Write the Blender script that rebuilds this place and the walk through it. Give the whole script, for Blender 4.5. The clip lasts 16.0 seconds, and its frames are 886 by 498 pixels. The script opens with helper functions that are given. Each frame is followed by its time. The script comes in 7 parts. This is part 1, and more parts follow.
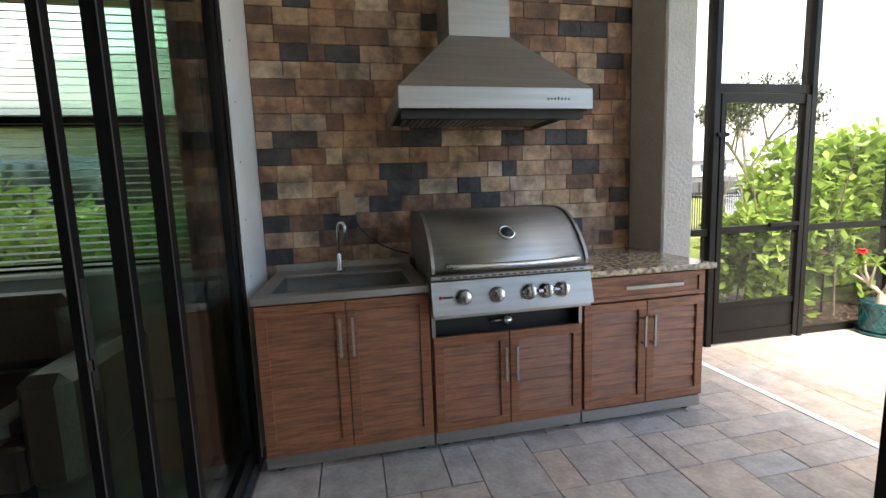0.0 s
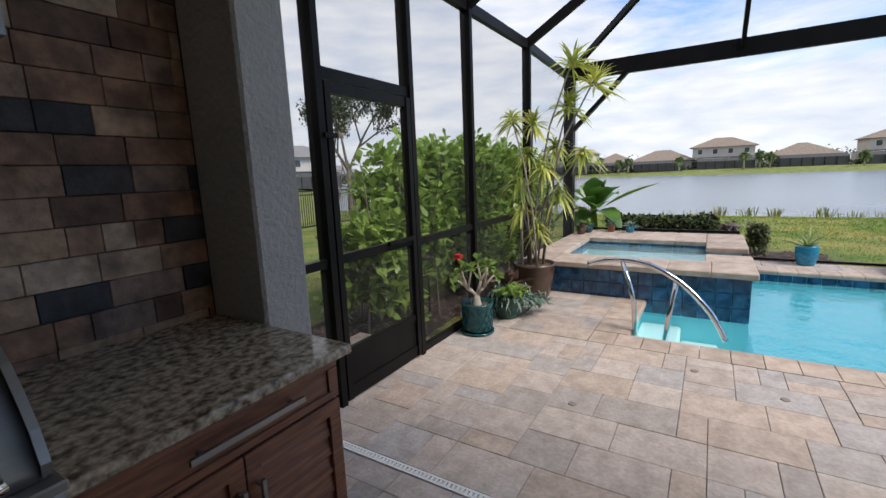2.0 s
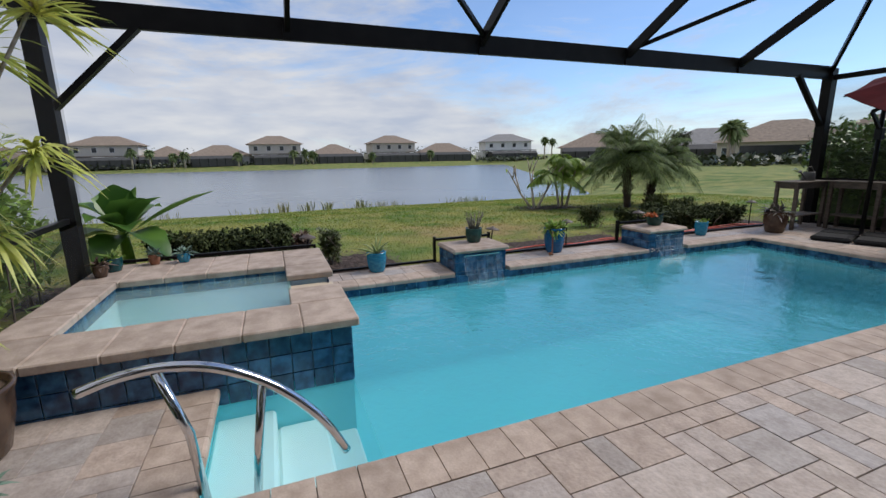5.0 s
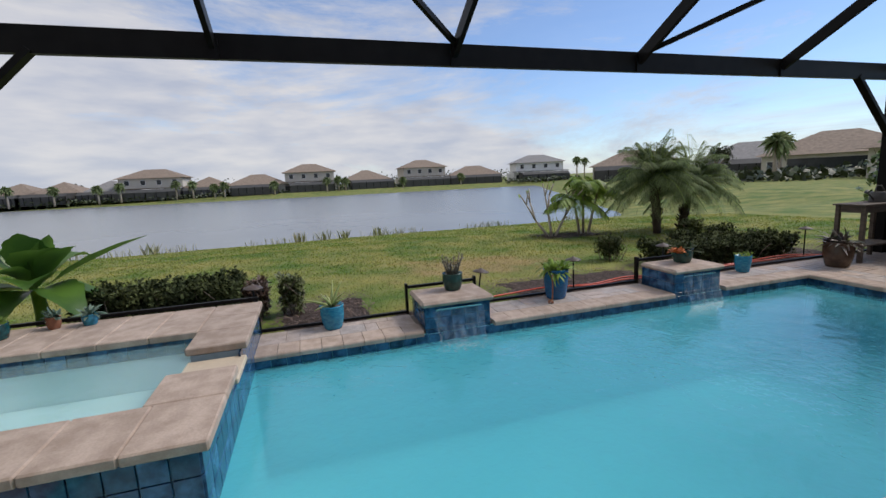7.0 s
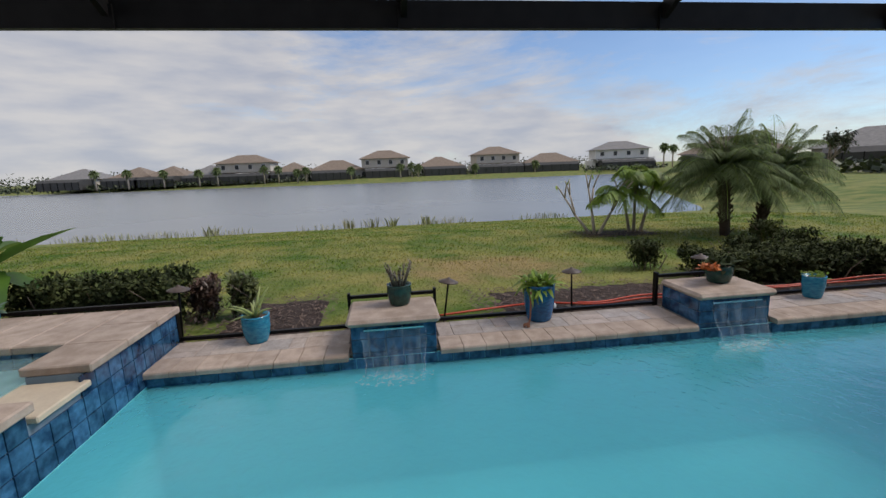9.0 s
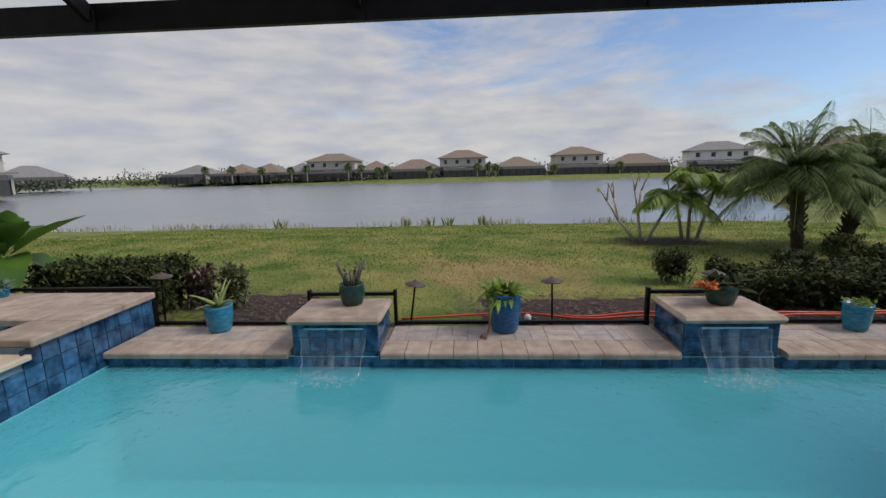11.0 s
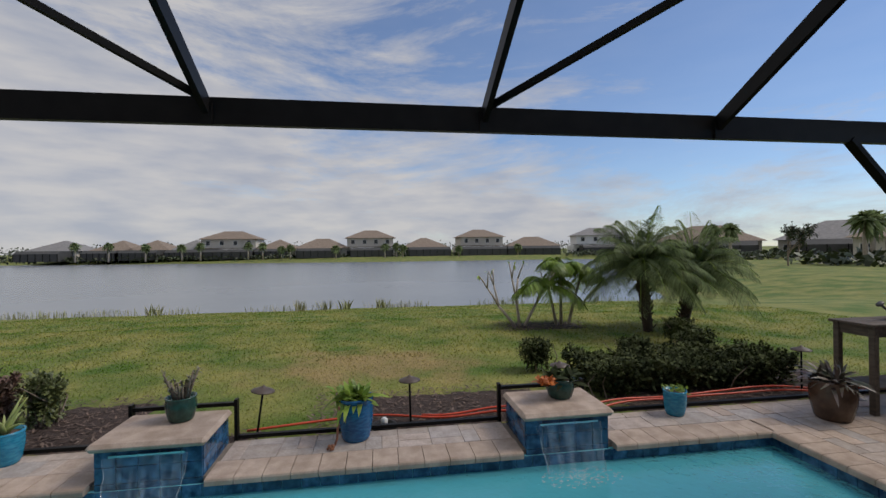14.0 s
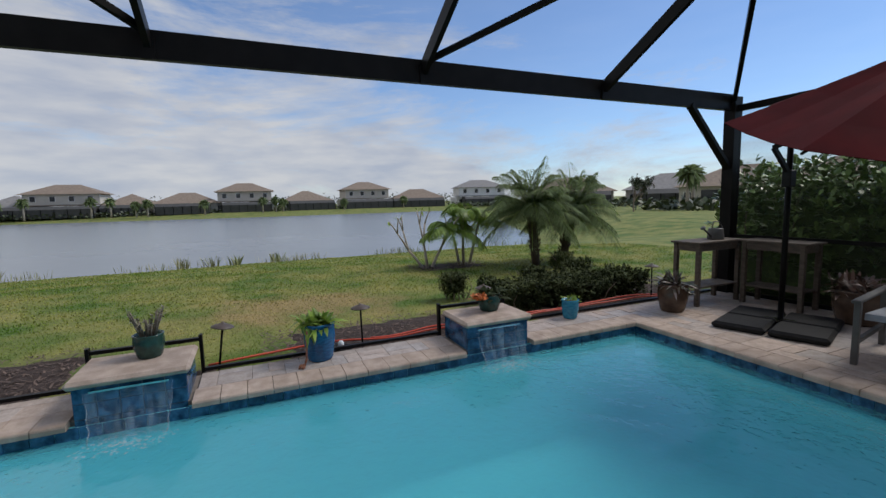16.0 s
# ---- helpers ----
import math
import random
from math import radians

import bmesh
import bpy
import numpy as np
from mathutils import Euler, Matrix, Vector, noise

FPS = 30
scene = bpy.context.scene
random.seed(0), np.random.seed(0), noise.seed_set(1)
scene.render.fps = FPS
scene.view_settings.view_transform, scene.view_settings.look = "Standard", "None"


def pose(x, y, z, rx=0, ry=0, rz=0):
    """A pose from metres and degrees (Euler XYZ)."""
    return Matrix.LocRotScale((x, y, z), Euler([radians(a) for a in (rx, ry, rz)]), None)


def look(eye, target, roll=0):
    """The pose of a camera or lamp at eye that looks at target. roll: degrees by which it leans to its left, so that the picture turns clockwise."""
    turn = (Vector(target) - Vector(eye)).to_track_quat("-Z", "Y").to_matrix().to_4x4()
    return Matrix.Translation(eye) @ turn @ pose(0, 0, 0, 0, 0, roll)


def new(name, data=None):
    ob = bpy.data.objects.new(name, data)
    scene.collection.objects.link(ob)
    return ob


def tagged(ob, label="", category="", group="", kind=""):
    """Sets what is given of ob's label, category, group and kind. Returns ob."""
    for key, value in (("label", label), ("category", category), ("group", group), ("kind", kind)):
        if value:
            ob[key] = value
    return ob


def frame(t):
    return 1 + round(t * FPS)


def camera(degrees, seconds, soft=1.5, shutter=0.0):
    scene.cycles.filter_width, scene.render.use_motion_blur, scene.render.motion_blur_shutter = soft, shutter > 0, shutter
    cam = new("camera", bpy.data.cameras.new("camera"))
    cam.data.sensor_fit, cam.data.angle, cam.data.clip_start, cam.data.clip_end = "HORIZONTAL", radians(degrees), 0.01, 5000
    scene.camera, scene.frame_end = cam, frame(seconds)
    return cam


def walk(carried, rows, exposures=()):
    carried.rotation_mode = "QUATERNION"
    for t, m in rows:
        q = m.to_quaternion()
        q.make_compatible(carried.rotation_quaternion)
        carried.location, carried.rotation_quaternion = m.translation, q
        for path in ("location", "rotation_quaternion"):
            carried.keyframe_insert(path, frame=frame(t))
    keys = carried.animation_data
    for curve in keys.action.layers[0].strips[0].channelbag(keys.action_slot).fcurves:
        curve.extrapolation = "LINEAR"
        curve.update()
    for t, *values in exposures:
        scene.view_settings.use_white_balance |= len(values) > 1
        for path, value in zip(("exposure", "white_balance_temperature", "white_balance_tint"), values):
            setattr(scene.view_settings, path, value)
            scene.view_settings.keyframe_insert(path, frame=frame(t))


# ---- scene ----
cam = camera(90.9, 16.0)
PATH = [
    (0, (0.148, 0.041, 1.342), (0.548, 1.985, 1.097), -2.1),
    (0.5, (0.265, 0.291, 1.324), (0.863, 2.175, 1.024), -2.9),
    (1, (0.479, 0.587, 1.365), (1.489, 2.285, 1.057), -3.4),
    (1.5, (0.737, 0.888, 1.452), (2.171, 2.246, 1.134), -3.2),
    (2, (1.1, 1.066, 1.482), (2.776, 2.103, 1.142), -2.3),
    (2.5, (1.448, 1.335, 1.516), (3.291, 2.02, 1.149), -2.4),
    (3, (1.766, 1.47, 1.519), (3.683, 1.86, 1.106), -3.1),
    (3.5, (2.132, 1.535, 1.5), (4.079, 1.664, 1.062), -2.0),
    (4, (2.464, 1.489, 1.51), (4.403, 1.257, 1.078), -2.5),
    (4.5, (2.771, 1.36, 1.544), (4.629, 0.763, 1.104), -1.8),
    (4.7, (2.903, 1.275, 1.556), (4.725, 0.566, 1.134), -1.0),
    (6.8, (3.743, 0.181, 1.676), (5.626, -0.412, 1.354), -2.5),
    (7, (3.868, 0.015, 1.655), (5.759, -0.553, 1.34), -2.7),
    (7.5, (4.064, -0.358, 1.638), (5.981, -0.828, 1.313), -3.4),
    (8, (4.213, -0.752, 1.63), (6.152, -1.119, 1.307), -3.3),
    (8.5, (4.4, -1.157, 1.642), (6.346, -1.462, 1.295), -2.8),
    (10.8, (4.74, -2.628, 1.603), (6.708, -2.532, 1.259), -1.3),
    (11, (4.739, -2.738, 1.583), (6.705, -2.618, 1.234), -1.4),
    (11.5, (4.772, -2.968, 1.577), (6.734, -2.848, 1.209), -0.4),
    (12, (4.763, -3.138, 1.589), (6.724, -3.021, 1.214), -0.5),
    (12.5, (4.674, -3.301, 1.645), (6.652, -3.232, 1.362), -0.6),
    (13, (4.637, -3.397, 1.719), (6.631, -3.434, 1.574), -0.2),
    (13.5, (4.66, -3.387, 1.764), (6.654, -3.538, 1.728), -0.1),
    (14, (4.702, -3.302, 1.783), (6.679, -3.599, 1.786), -0.7),
    (14.5, (4.658, -3.18, 1.741), (6.621, -3.559, 1.696), -0.8),
    (15, (4.464, -3.001, 1.687), (6.412, -3.431, 1.547), -1.3),
    (15.5, (4.336, -2.777, 1.658), (6.235, -3.371, 1.457), -1.3),
    (16, (4.26, -2.509, 1.648), (6.083, -3.301, 1.427), -1.5),
]
EXPOSURES = [(0, 2.75, 7800, 8), (1.0, 2.35, 7700, 8), (1.5, 1.2, 7000, 9), (2.0, 0.66, 6700, 10), (2.5, 0.40, 6600, 10), (4.0, 0.12, 6500, 10), (7.0, 0.08, 6700, 12), (8.0, 0.08, 6900, 12), (8.5, -0.08, 6900, 12),
             (11.0, -0.14, 7000, 12), (12.0, -0.12, 7000, 12), (12.5, -0.10, 7000, 12), (13.5, -0.20, 7000, 12), (14.5, -0.28, 6800, 11), (15.5, -0.32, 6600, 10), (16, -0.15, 6500, 10)]
walk(cam, [(t, look(eye, target, roll)) for t, eye, target, roll in PATH], EXPOSURES)


# ---- world and sun ----
SUN_EL, SUN_AZ = radians(48), radians(184)
world = bpy.data.worlds.new("world")
scene.world = world
world.use_nodes = True
wn, wl = world.node_tree.nodes, world.node_tree.links
wn.clear()
w_out = wn.new("ShaderNodeOutputWorld")
w_bg = wn.new("ShaderNodeBackground")
w_sky = wn.new("ShaderNodeTexSky")
w_sky.sky_type, w_sky.sun_disc = "NISHITA", False
w_sky.sun_elevation, w_sky.sun_rotation = SUN_EL, SUN_AZ
w_sky.air_density, w_sky.dust_density, w_sky.ozone_density = 1.0, 0.1, 2.0
w_co = wn.new("ShaderNodeTexCoord")
w_map = wn.new("ShaderNodeMapping")
w_map.inputs["Scale"].default_value = (1.0, 1.0, 4.2)
w_map.inputs["Rotation"].default_value = (0.0, 0.0, 0.5)
w_cl = wn.new("ShaderNodeTexNoise")
w_cl.inputs["Scale"].default_value, w_cl.inputs["Detail"].default_value = 1.9, 10.0
w_cl.inputs["Roughness"].default_value, w_cl.inputs["Distortion"].default_value = 0.68, 0.4
w_ramp = wn.new("ShaderNodeValToRGB")
w_ramp.color_ramp.elements[0].position, w_ramp.color_ramp.elements[0].color = 0.375, (0.10, 0.10, 0.10, 1)
w_ramp.color_ramp.elements[1].position, w_ramp.color_ramp.elements[1].color = 0.575, (0.95, 0.95, 0.95, 1)
w_fine = wn.new("ShaderNodeTexNoise")
w_fine.inputs["Scale"].default_value, w_fine.inputs["Detail"].default_value = 8.0, 9.0
w_tone = wn.new("ShaderNodeValToRGB")
w_tone.color_ramp.elements[0].position, w_tone.color_ramp.elements[0].color = 0.30, (4.5, 5.0, 6.1, 1)
w_tone.color_ramp.elements[1].position, w_tone.color_ramp.elements[1].color = 0.66, (6.5, 6.65, 7.0, 1)
w_mix = wn.new("ShaderNodeMix")
w_mix.data_type = "RGBA"
wl.new(w_co.outputs["Generated"], w_map.inputs["Vector"])
wl.new(w_map.outputs["Vector"], w_cl.inputs["Vector"])
wl.new(w_map.outputs["Vector"], w_fine.inputs["Vector"])
# cloud thins out towards the south
w_sep = wn.new("ShaderNodeSeparateXYZ")
w_add = wn.new("ShaderNodeMath")
w_add.operation, w_add.inputs[1].default_value = "MULTIPLY_ADD", 0.30
wl.new(w_co.outputs["Generated"], w_sep.inputs[0])
wl.new(w_sep.outputs["Y"], w_add.inputs[0])
wl.new(w_cl.outputs["Fac"], w_add.inputs[2])
# pale haze low over the horizon
w_low = wn.new("ShaderNodeMapRange")
w_low.inputs["From Min"].default_value, w_low.inputs["From Max"].default_value = 0.0, 0.30
w_low.inputs["To Min"].default_value, w_low.inputs["To Max"].default_value = 0.16, 0.0
wl.new(w_sep.outputs["Z"], w_low.inputs["Value"])
w_sum = wn.new("ShaderNodeMath")
w_sum.operation = "ADD"
wl.new(w_add.outputs[0], w_sum.inputs[0])
wl.new(w_low.outputs[0], w_sum.inputs[1])
wl.new(w_sum.outputs[0], w_ramp.inputs["Fac"])
wl.new(w_fine.outputs["Fac"], w_tone.inputs["Fac"])
wl.new(w_ramp.outputs["Color"], w_mix.inputs[0])
w_tint = wn.new("ShaderNodeMix")
w_tint.data_type, w_tint.blend_type = "RGBA", "MULTIPLY"
w_tint.inputs[0].default_value = 1.0
w_tint.inputs[7].default_value = (1.05, 1.24, 1.50, 1)
wl.new(w_sky.outputs["Color"], w_tint.inputs[6])
wl.new(w_tint.outputs[2], w_mix.inputs[6])
wl.new(w_tone.outputs["Color"], w_mix.inputs[7])
wl.new(w_mix.outputs[2], w_bg.inputs["Color"])
w_bg.inputs["Strength"].default_value = 0.098
wl.new(w_bg.outputs["Background"], w_out.inputs["Surface"])

sun_data = bpy.data.lights.new("sun", "SUN")
sun_data.energy, sun_data.angle, sun_data.color = 2.7, radians(24), (1.0, 0.95, 0.88)
sun = new("sun", sun_data)
sun_dir = Vector((math.sin(SUN_AZ) * math.cos(SUN_EL), math.cos(SUN_AZ) * math.cos(SUN_EL), math.sin(SUN_EL)))
sun.matrix_world = look(sun_dir * 50, (0, 0, 0))


# ---- material helpers ----
def mat(name, c1, c2=None, scale=6.0, rough=0.6, metal=0.0, bump=0.0, bscale=80.0, rnd=0.0, fine=0.12, spec=0.5,
        stretch=None, island=False, rough2=None):
    """Two-scale noise colour on world position, with relief; rnd varies the tone from piece to piece."""
    m = bpy.data.materials.new(name)
    m.use_nodes = True
    n, l = m.node_tree.nodes, m.node_tree.links
    p = n["Principled BSDF"]
    geo = n.new("ShaderNodeNewGeometry")
    vec = geo.outputs["Position"]
    if stretch:
        mp = n.new("ShaderNodeMapping")
        mp.inputs["Scale"].default_value = stretch
        l.new(vec, mp.inputs["Vector"])
        vec = mp.outputs["Vector"]
    big = n.new("ShaderNodeTexNoise")
    big.inputs["Scale"].default_value, big.inputs["Detail"].default_value = scale, 5.0
    l.new(vec, big.inputs["Vector"])
    rp = n.new("ShaderNodeValToRGB")
    c2 = c2 or tuple(min(1, c * 0.8) for c in c1)
    rp.color_ramp.elements[0].position, rp.color_ramp.elements[0].color = 0.35, (*c1, 1)
    rp.color_ramp.elements[1].position, rp.color_ramp.elements[1].color = 0.65, (*c2, 1)
    l.new(big.outputs["Fac"], rp.inputs["Fac"])
    sm = n.new("ShaderNodeTexNoise")
    sm.inputs["Scale"].default_value, sm.inputs["Detail"].default_value = bscale, 4.0
    l.new(vec, sm.inputs["Vector"])
    val = n.new("ShaderNodeMath")
    val.operation, val.inputs[1].default_value, val.inputs[2].default_value = "MULTIPLY_ADD", 2 * fine, 1 - fine
    l.new(sm.outputs["Fac"], val.inputs[0])
    out = val.outputs[0]
    if rnd:
        if island:
            r_out = geo.outputs["Random Per Island"]
        else:
            r_out = n.new("ShaderNodeObjectInfo").outputs["Random"]
        r2 = n.new("ShaderNodeMath")
        r2.operation, r2.inputs[1].default_value, r2.inputs[2].default_value = "MULTIPLY_ADD", 2 * rnd, 1 - rnd
        l.new(r_out, r2.inputs[0])
        r3 = n.new("ShaderNodeMath")
        r3.operation = "MULTIPLY"
        l.new(out, r3.inputs[0])
        l.new(r2.outputs[0], r3.inputs[1])
        out = r3.outputs[0]
    hsv = n.new("ShaderNodeHueSaturation")
    l.new(rp.outputs["Color"], hsv.inputs["Color"])
    l.new(out, hsv.inputs["Value"])
    l.new(hsv.outputs["Color"], p.inputs["Base Color"])
    p.inputs["Metallic"].default_value = metal
    p.inputs["Specular IOR Level"].default_value = spec
    p.inputs["Roughness"].default_value = rough
    if rough2 is not None:
        rr = n.new("ShaderNodeMapRange")
        rr.inputs["To Min"].default_value, rr.inputs["To Max"].default_value = rough, rough2
        l.new(big.outputs["Fac"], rr.inputs["Value"])
        l.new(rr.outputs[0], p.inputs["Roughness"])
    if bump:
        b = n.new("ShaderNodeBump")
        b.inputs["Strength"].default_value, b.inputs["Distance"].default_value = bump, 0.01
        l.new(sm.outputs["Fac"], b.inputs["Height"])
        l.new(b.outputs["Normal"], p.inputs["Normal"])
    return m


def palette(m, cols, island=False):
    """Replace the colour ramp's input colours by a random pick per piece."""
    n, l = m.node_tree.nodes, m.node_tree.links
    hsv = next(x for x in n if x.type == "HUE_SAT")
    rp = n.new("ShaderNodeValToRGB")
    rp.color_ramp.interpolation = "CONSTANT"
    els = rp.color_ramp.elements
    while len(els) < len(cols):
        els.new(0.5)
    for i, c in enumerate(cols):
        els[i].position, els[i].color = i / len(cols), (*c, 1)
    if island:
        src = n.new("ShaderNodeNewGeometry").outputs["Random Per Island"]
    else:
        src = n.new("ShaderNodeObjectInfo").outputs["Random"]
    l.new(src, rp.inputs["Fac"])
    old = hsv.inputs["Color"].links[0].from_socket
    mx = n.new("ShaderNodeMix")
    mx.data_type, mx.blend_type = "RGBA", "MULTIPLY"
    mx.inputs[0].default_value = 1.0
    l.new(rp.outputs["Color"], mx.inputs[6])
    l.new(old, mx.inputs[7])
    l.new(mx.outputs[2], hsv.inputs["Color"])
    return m


def glass(name, tint, gloss=0.12, rough=0.02, power=5.0):
    """Clear pane: lets light straight through with a tint, and mirrors more at glancing angles."""
    m = bpy.data.materials.new(name)
    m.use_nodes = True
    n, l = m.node_tree.nodes, m.node_tree.links
    n.clear()
    out, mix = n.new("ShaderNodeOutputMaterial"), n.new("ShaderNodeMixShader")
    tr, gl, fr = n.new("ShaderNodeBsdfTransparent"), n.new("ShaderNodeBsdfGlossy"), n.new("ShaderNodeLayerWeight")
    pw, ad = n.new("ShaderNodeMath"), n.new("ShaderNodeMath")
    pw.operation, pw.inputs[1].default_value = "POWER", power
    ad.operation, ad.inputs[1].default_value, ad.inputs[2].default_value = "MULTIPLY_ADD", 0.95, (gloss * 2 / (1 + gloss * 2)) ** 2
    tr.inputs["Color"].default_value = (*tint, 1)
    gl.inputs["Roughness"].default_value = rough
    fr.inputs["Blend"].default_value = 0.5
    l.new(fr.outputs["Facing"], pw.inputs[0])
    l.new(pw.outputs[0], ad.inputs[0])
    l.new(ad.outputs[0], mix.inputs[0])
    l.new(tr.outputs[0], mix.inputs[1])
    l.new(gl.outputs[0], mix.inputs[2])
    l.new(mix.outputs[0], out.inputs["Surface"])
    return m


def water(name, tint, wave, strength, body=None, cloud=0.0, power=5.0):
    """Rippled water surface over what lies under it."""
    m = glass(name, tint, 0.0825, 0.03, power)
    n, l = m.node_tree.nodes, m.node_tree.links
    geo, nz, b = n.new("ShaderNodeNewGeometry"), n.new("ShaderNodeTexNoise"), n.new("ShaderNodeBump")
    nz.inputs["Scale"].default_value, nz.inputs["Detail"].default_value = wave, 3.0
    b.inputs["Strength"].default_value, b.inputs["Distance"].default_value = strength, 0.05
    l.new(geo.outputs["Position"], nz.inputs["Vector"])
    swell, both = n.new("ShaderNodeTexNoise"), n.new("ShaderNodeMath")
    swell.inputs["Scale"].default_value, swell.inputs["Detail"].default_value = wave * 4.2, 2.0
    swell.inputs["Distortion"].default_value = 0.8
    both.operation, both.inputs[1].default_value = "MULTIPLY_ADD", 0.30
    l.new(geo.outputs["Position"], swell.inputs["Vector"])
    l.new(swell.outputs["Fac"], both.inputs[0])
    l.new(nz.outputs["Fac"], both.inputs[2])
    l.new(both.outputs[0], b.inputs["Height"])
    for k in n:
        if k.type in ("BSDF_GLOSSY", "LAYER_WEIGHT"):
            l.new(b.outputs["Normal"], k.inputs["Normal"])
    if body:
        mix = next(k for k in n if k.type == "MIX_SHADER")
        tr = next(k for k in n if k.type == "BSDF_TRANSPARENT")
        df, m2 = n.new("ShaderNodeBsdfDiffuse"), n.new("ShaderNodeMixShader")
        df.inputs["Color"].default_value = (*body, 1)
        m2.inputs[0].default_value = cloud
        l.new(tr.outputs[0], m2.inputs[1])
        l.new(df.outputs[0], m2.inputs[2])
        l.new(m2.outputs[0], mix.inputs[1])
    return m


# ---- materials ----
STONE = mat("paver_stone", (1, 1, 1), (0.76, 0.74, 0.72), 9.0, 0.65, bump=0.5, bscale=42, fine=0.28)
palette(STONE, [(0.50, 0.415, 0.36), (0.46, 0.39, 0.345), (0.52, 0.41, 0.335), (0.43, 0.38, 0.345), (0.48, 0.40, 0.345), (0.40, 0.345, 0.305), (0.47, 0.37, 0.30), (0.44, 0.395, 0.37), (0.53, 0.445, 0.385)])
STONE_MANY = mat("paver_stone_rest", (1, 1, 1), (0.76, 0.74, 0.72), 9.0, 0.65, bump=0.5, bscale=42, fine=0.28)
palette(STONE_MANY, [(0.50, 0.415, 0.36), (0.46, 0.39, 0.345), (0.52, 0.41, 0.335), (0.43, 0.38, 0.345), (0.48, 0.40, 0.345), (0.40, 0.345, 0.305), (0.47, 0.37, 0.30), (0.44, 0.395, 0.37), (0.53, 0.445, 0.385)], island=True)
COPE = mat("coping_stone", (0.49, 0.385, 0.31), (0.35, 0.265, 0.205), 7.0, 0.8, bump=0.2, bscale=70, rnd=0.10, fine=0.18)
GROUT = mat("sand_joint", (0.23, 0.19, 0.155), None, 20, 0.95, bump=0.2)
TILE_BLUE = mat("blue_glazed_tile", (0.008, 0.034, 0.088), (0.042, 0.14, 0.26), 11, 0.12, bump=0.10, bscale=40, rnd=0.30, fine=0.35)
TILE_GROUT = mat("dark_grout", (0.19, 0.27, 0.33), None, 10, 0.9)
PLASTER = mat("pool_plaster", (0.16, 0.66, 0.74), (0.22, 0.74, 0.81), 0.7, 0.8, bump=0.05)
SPA_PLASTER = mat("spa_plaster", (0.84, 0.90, 0.88), (0.78, 0.87, 0.86), 1.5, 0.8)
CREAM = mat("cream_stone", (0.62, 0.52, 0.38), (0.55, 0.45, 0.33), 9, 0.6)
WATER = water("pool_water", (0.72, 0.97, 0.985), 3.2, 0.34, (0.13, 0.58, 0.66), 0.48, 3.8)
WATER_CLEAR = water("shallow_pool_water", (0.84, 0.985, 0.99), 3.2, 0.16, (0.25, 0.72, 0.78), 0.12)
SPA_WATER = water("spa_water", (0.80, 0.97, 0.97), 7.0, 0.16, (0.42, 0.70, 0.72), 0.25)
LAKE = mat("lake_water", (0.22, 0.24, 0.255), (0.19, 0.21, 0.225), 0.05, 0.26, bump=0.14, bscale=1.2, fine=0.05)
BRONZE = mat("bronze_aluminium", (0.0065, 0.006, 0.0058), (0.010, 0.009, 0.0085), 5, 0.40, bump=0.03, bscale=200, spec=0.10)
SCREW = mat("steel_screw", (0.25, 0.25, 0.25), None, 20, 0.4, 0.8)
STUCCO = mat("beige_stucco", (0.42, 0.38, 0.33), (0.38, 0.34, 0.29), 4, 0.9, bump=0.9, bscale=38, fine=0.1)
WHITE = mat("white_trim", (0.78, 0.77, 0.74), (0.72, 0.71, 0.68), 4, 0.5, bump=0.05)
CEIL = mat("ceiling_paint", (0.82, 0.81, 0.78), (0.80, 0.78, 0.75), 3, 0.9, bump=0.1)
INNER = mat("interior_paint", (0.45, 0.42, 0.38), (0.42, 0.39, 0.35), 2, 0.9)
SOFA = mat("brown_leather", (0.045, 0.028, 0.020), (0.06, 0.038, 0.026), 5, 0.45, bump=0.3, bscale=60)
BLIND = mat("white_blind", (0.75, 0.75, 0.73), None, 8, 0.5)
STEEL = mat("brushed_steel", (0.36, 0.335, 0.31), (0.31, 0.29, 0.265), 3, 0.46, 1.0, bump=0.04, bscale=50, stretch=(0.6, 0.6, 14), fine=0.05, rough2=0.52)
CHROME = mat("polished_chrome", (0.75, 0.75, 0.76), None, 5, 0.10, 1.0, fine=0.02)
# near-black for small black parts, and for shade painted into cavities
DARK = mat("cavity_shade_and_black", (0.015, 0.014, 0.013), None, 10, 0.6)
RUBBER = mat("black_plastic", (0.010, 0.010, 0.0105), (0.016, 0.016, 0.016), 15, 0.55, bump=0.1, spec=0.2)
WOODG = mat("brown_woodgrain", (0.30, 0.108, 0.045), (0.15, 0.05, 0.024), 9, 0.48, bump=0.10, bscale=30, stretch=(0.7, 1.5, 9), fine=0.3, rnd=0.06)
GRANITE = mat("speckled_granite", (0.50, 0.38, 0.25), (0.10, 0.062, 0.038), 34, 0.12, bscale=90, fine=0.6)
BRICK = mat("thin_brick", (1.25, 1.18, 1.10), (0.45, 0.42, 0.40), 9.0, 0.72, bump=0.9, bscale=30, fine=0.45)
BRICK_COLS = [(0.29, 0.165, 0.105), (0.33, 0.20, 0.13), (0.15, 0.085, 0.058), (0.38, 0.25, 0.16), (0.31, 0.17, 0.105), (0.42, 0.32, 0.235),
              (0.185, 0.10, 0.065), (0.055, 0.048, 0.048), (0.34, 0.22, 0.15), (0.25, 0.17, 0.13), (0.42, 0.30, 0.21), (0.30, 0.165, 0.10), (0.045, 0.042, 0.045)]
palette(BRICK, BRICK_COLS)
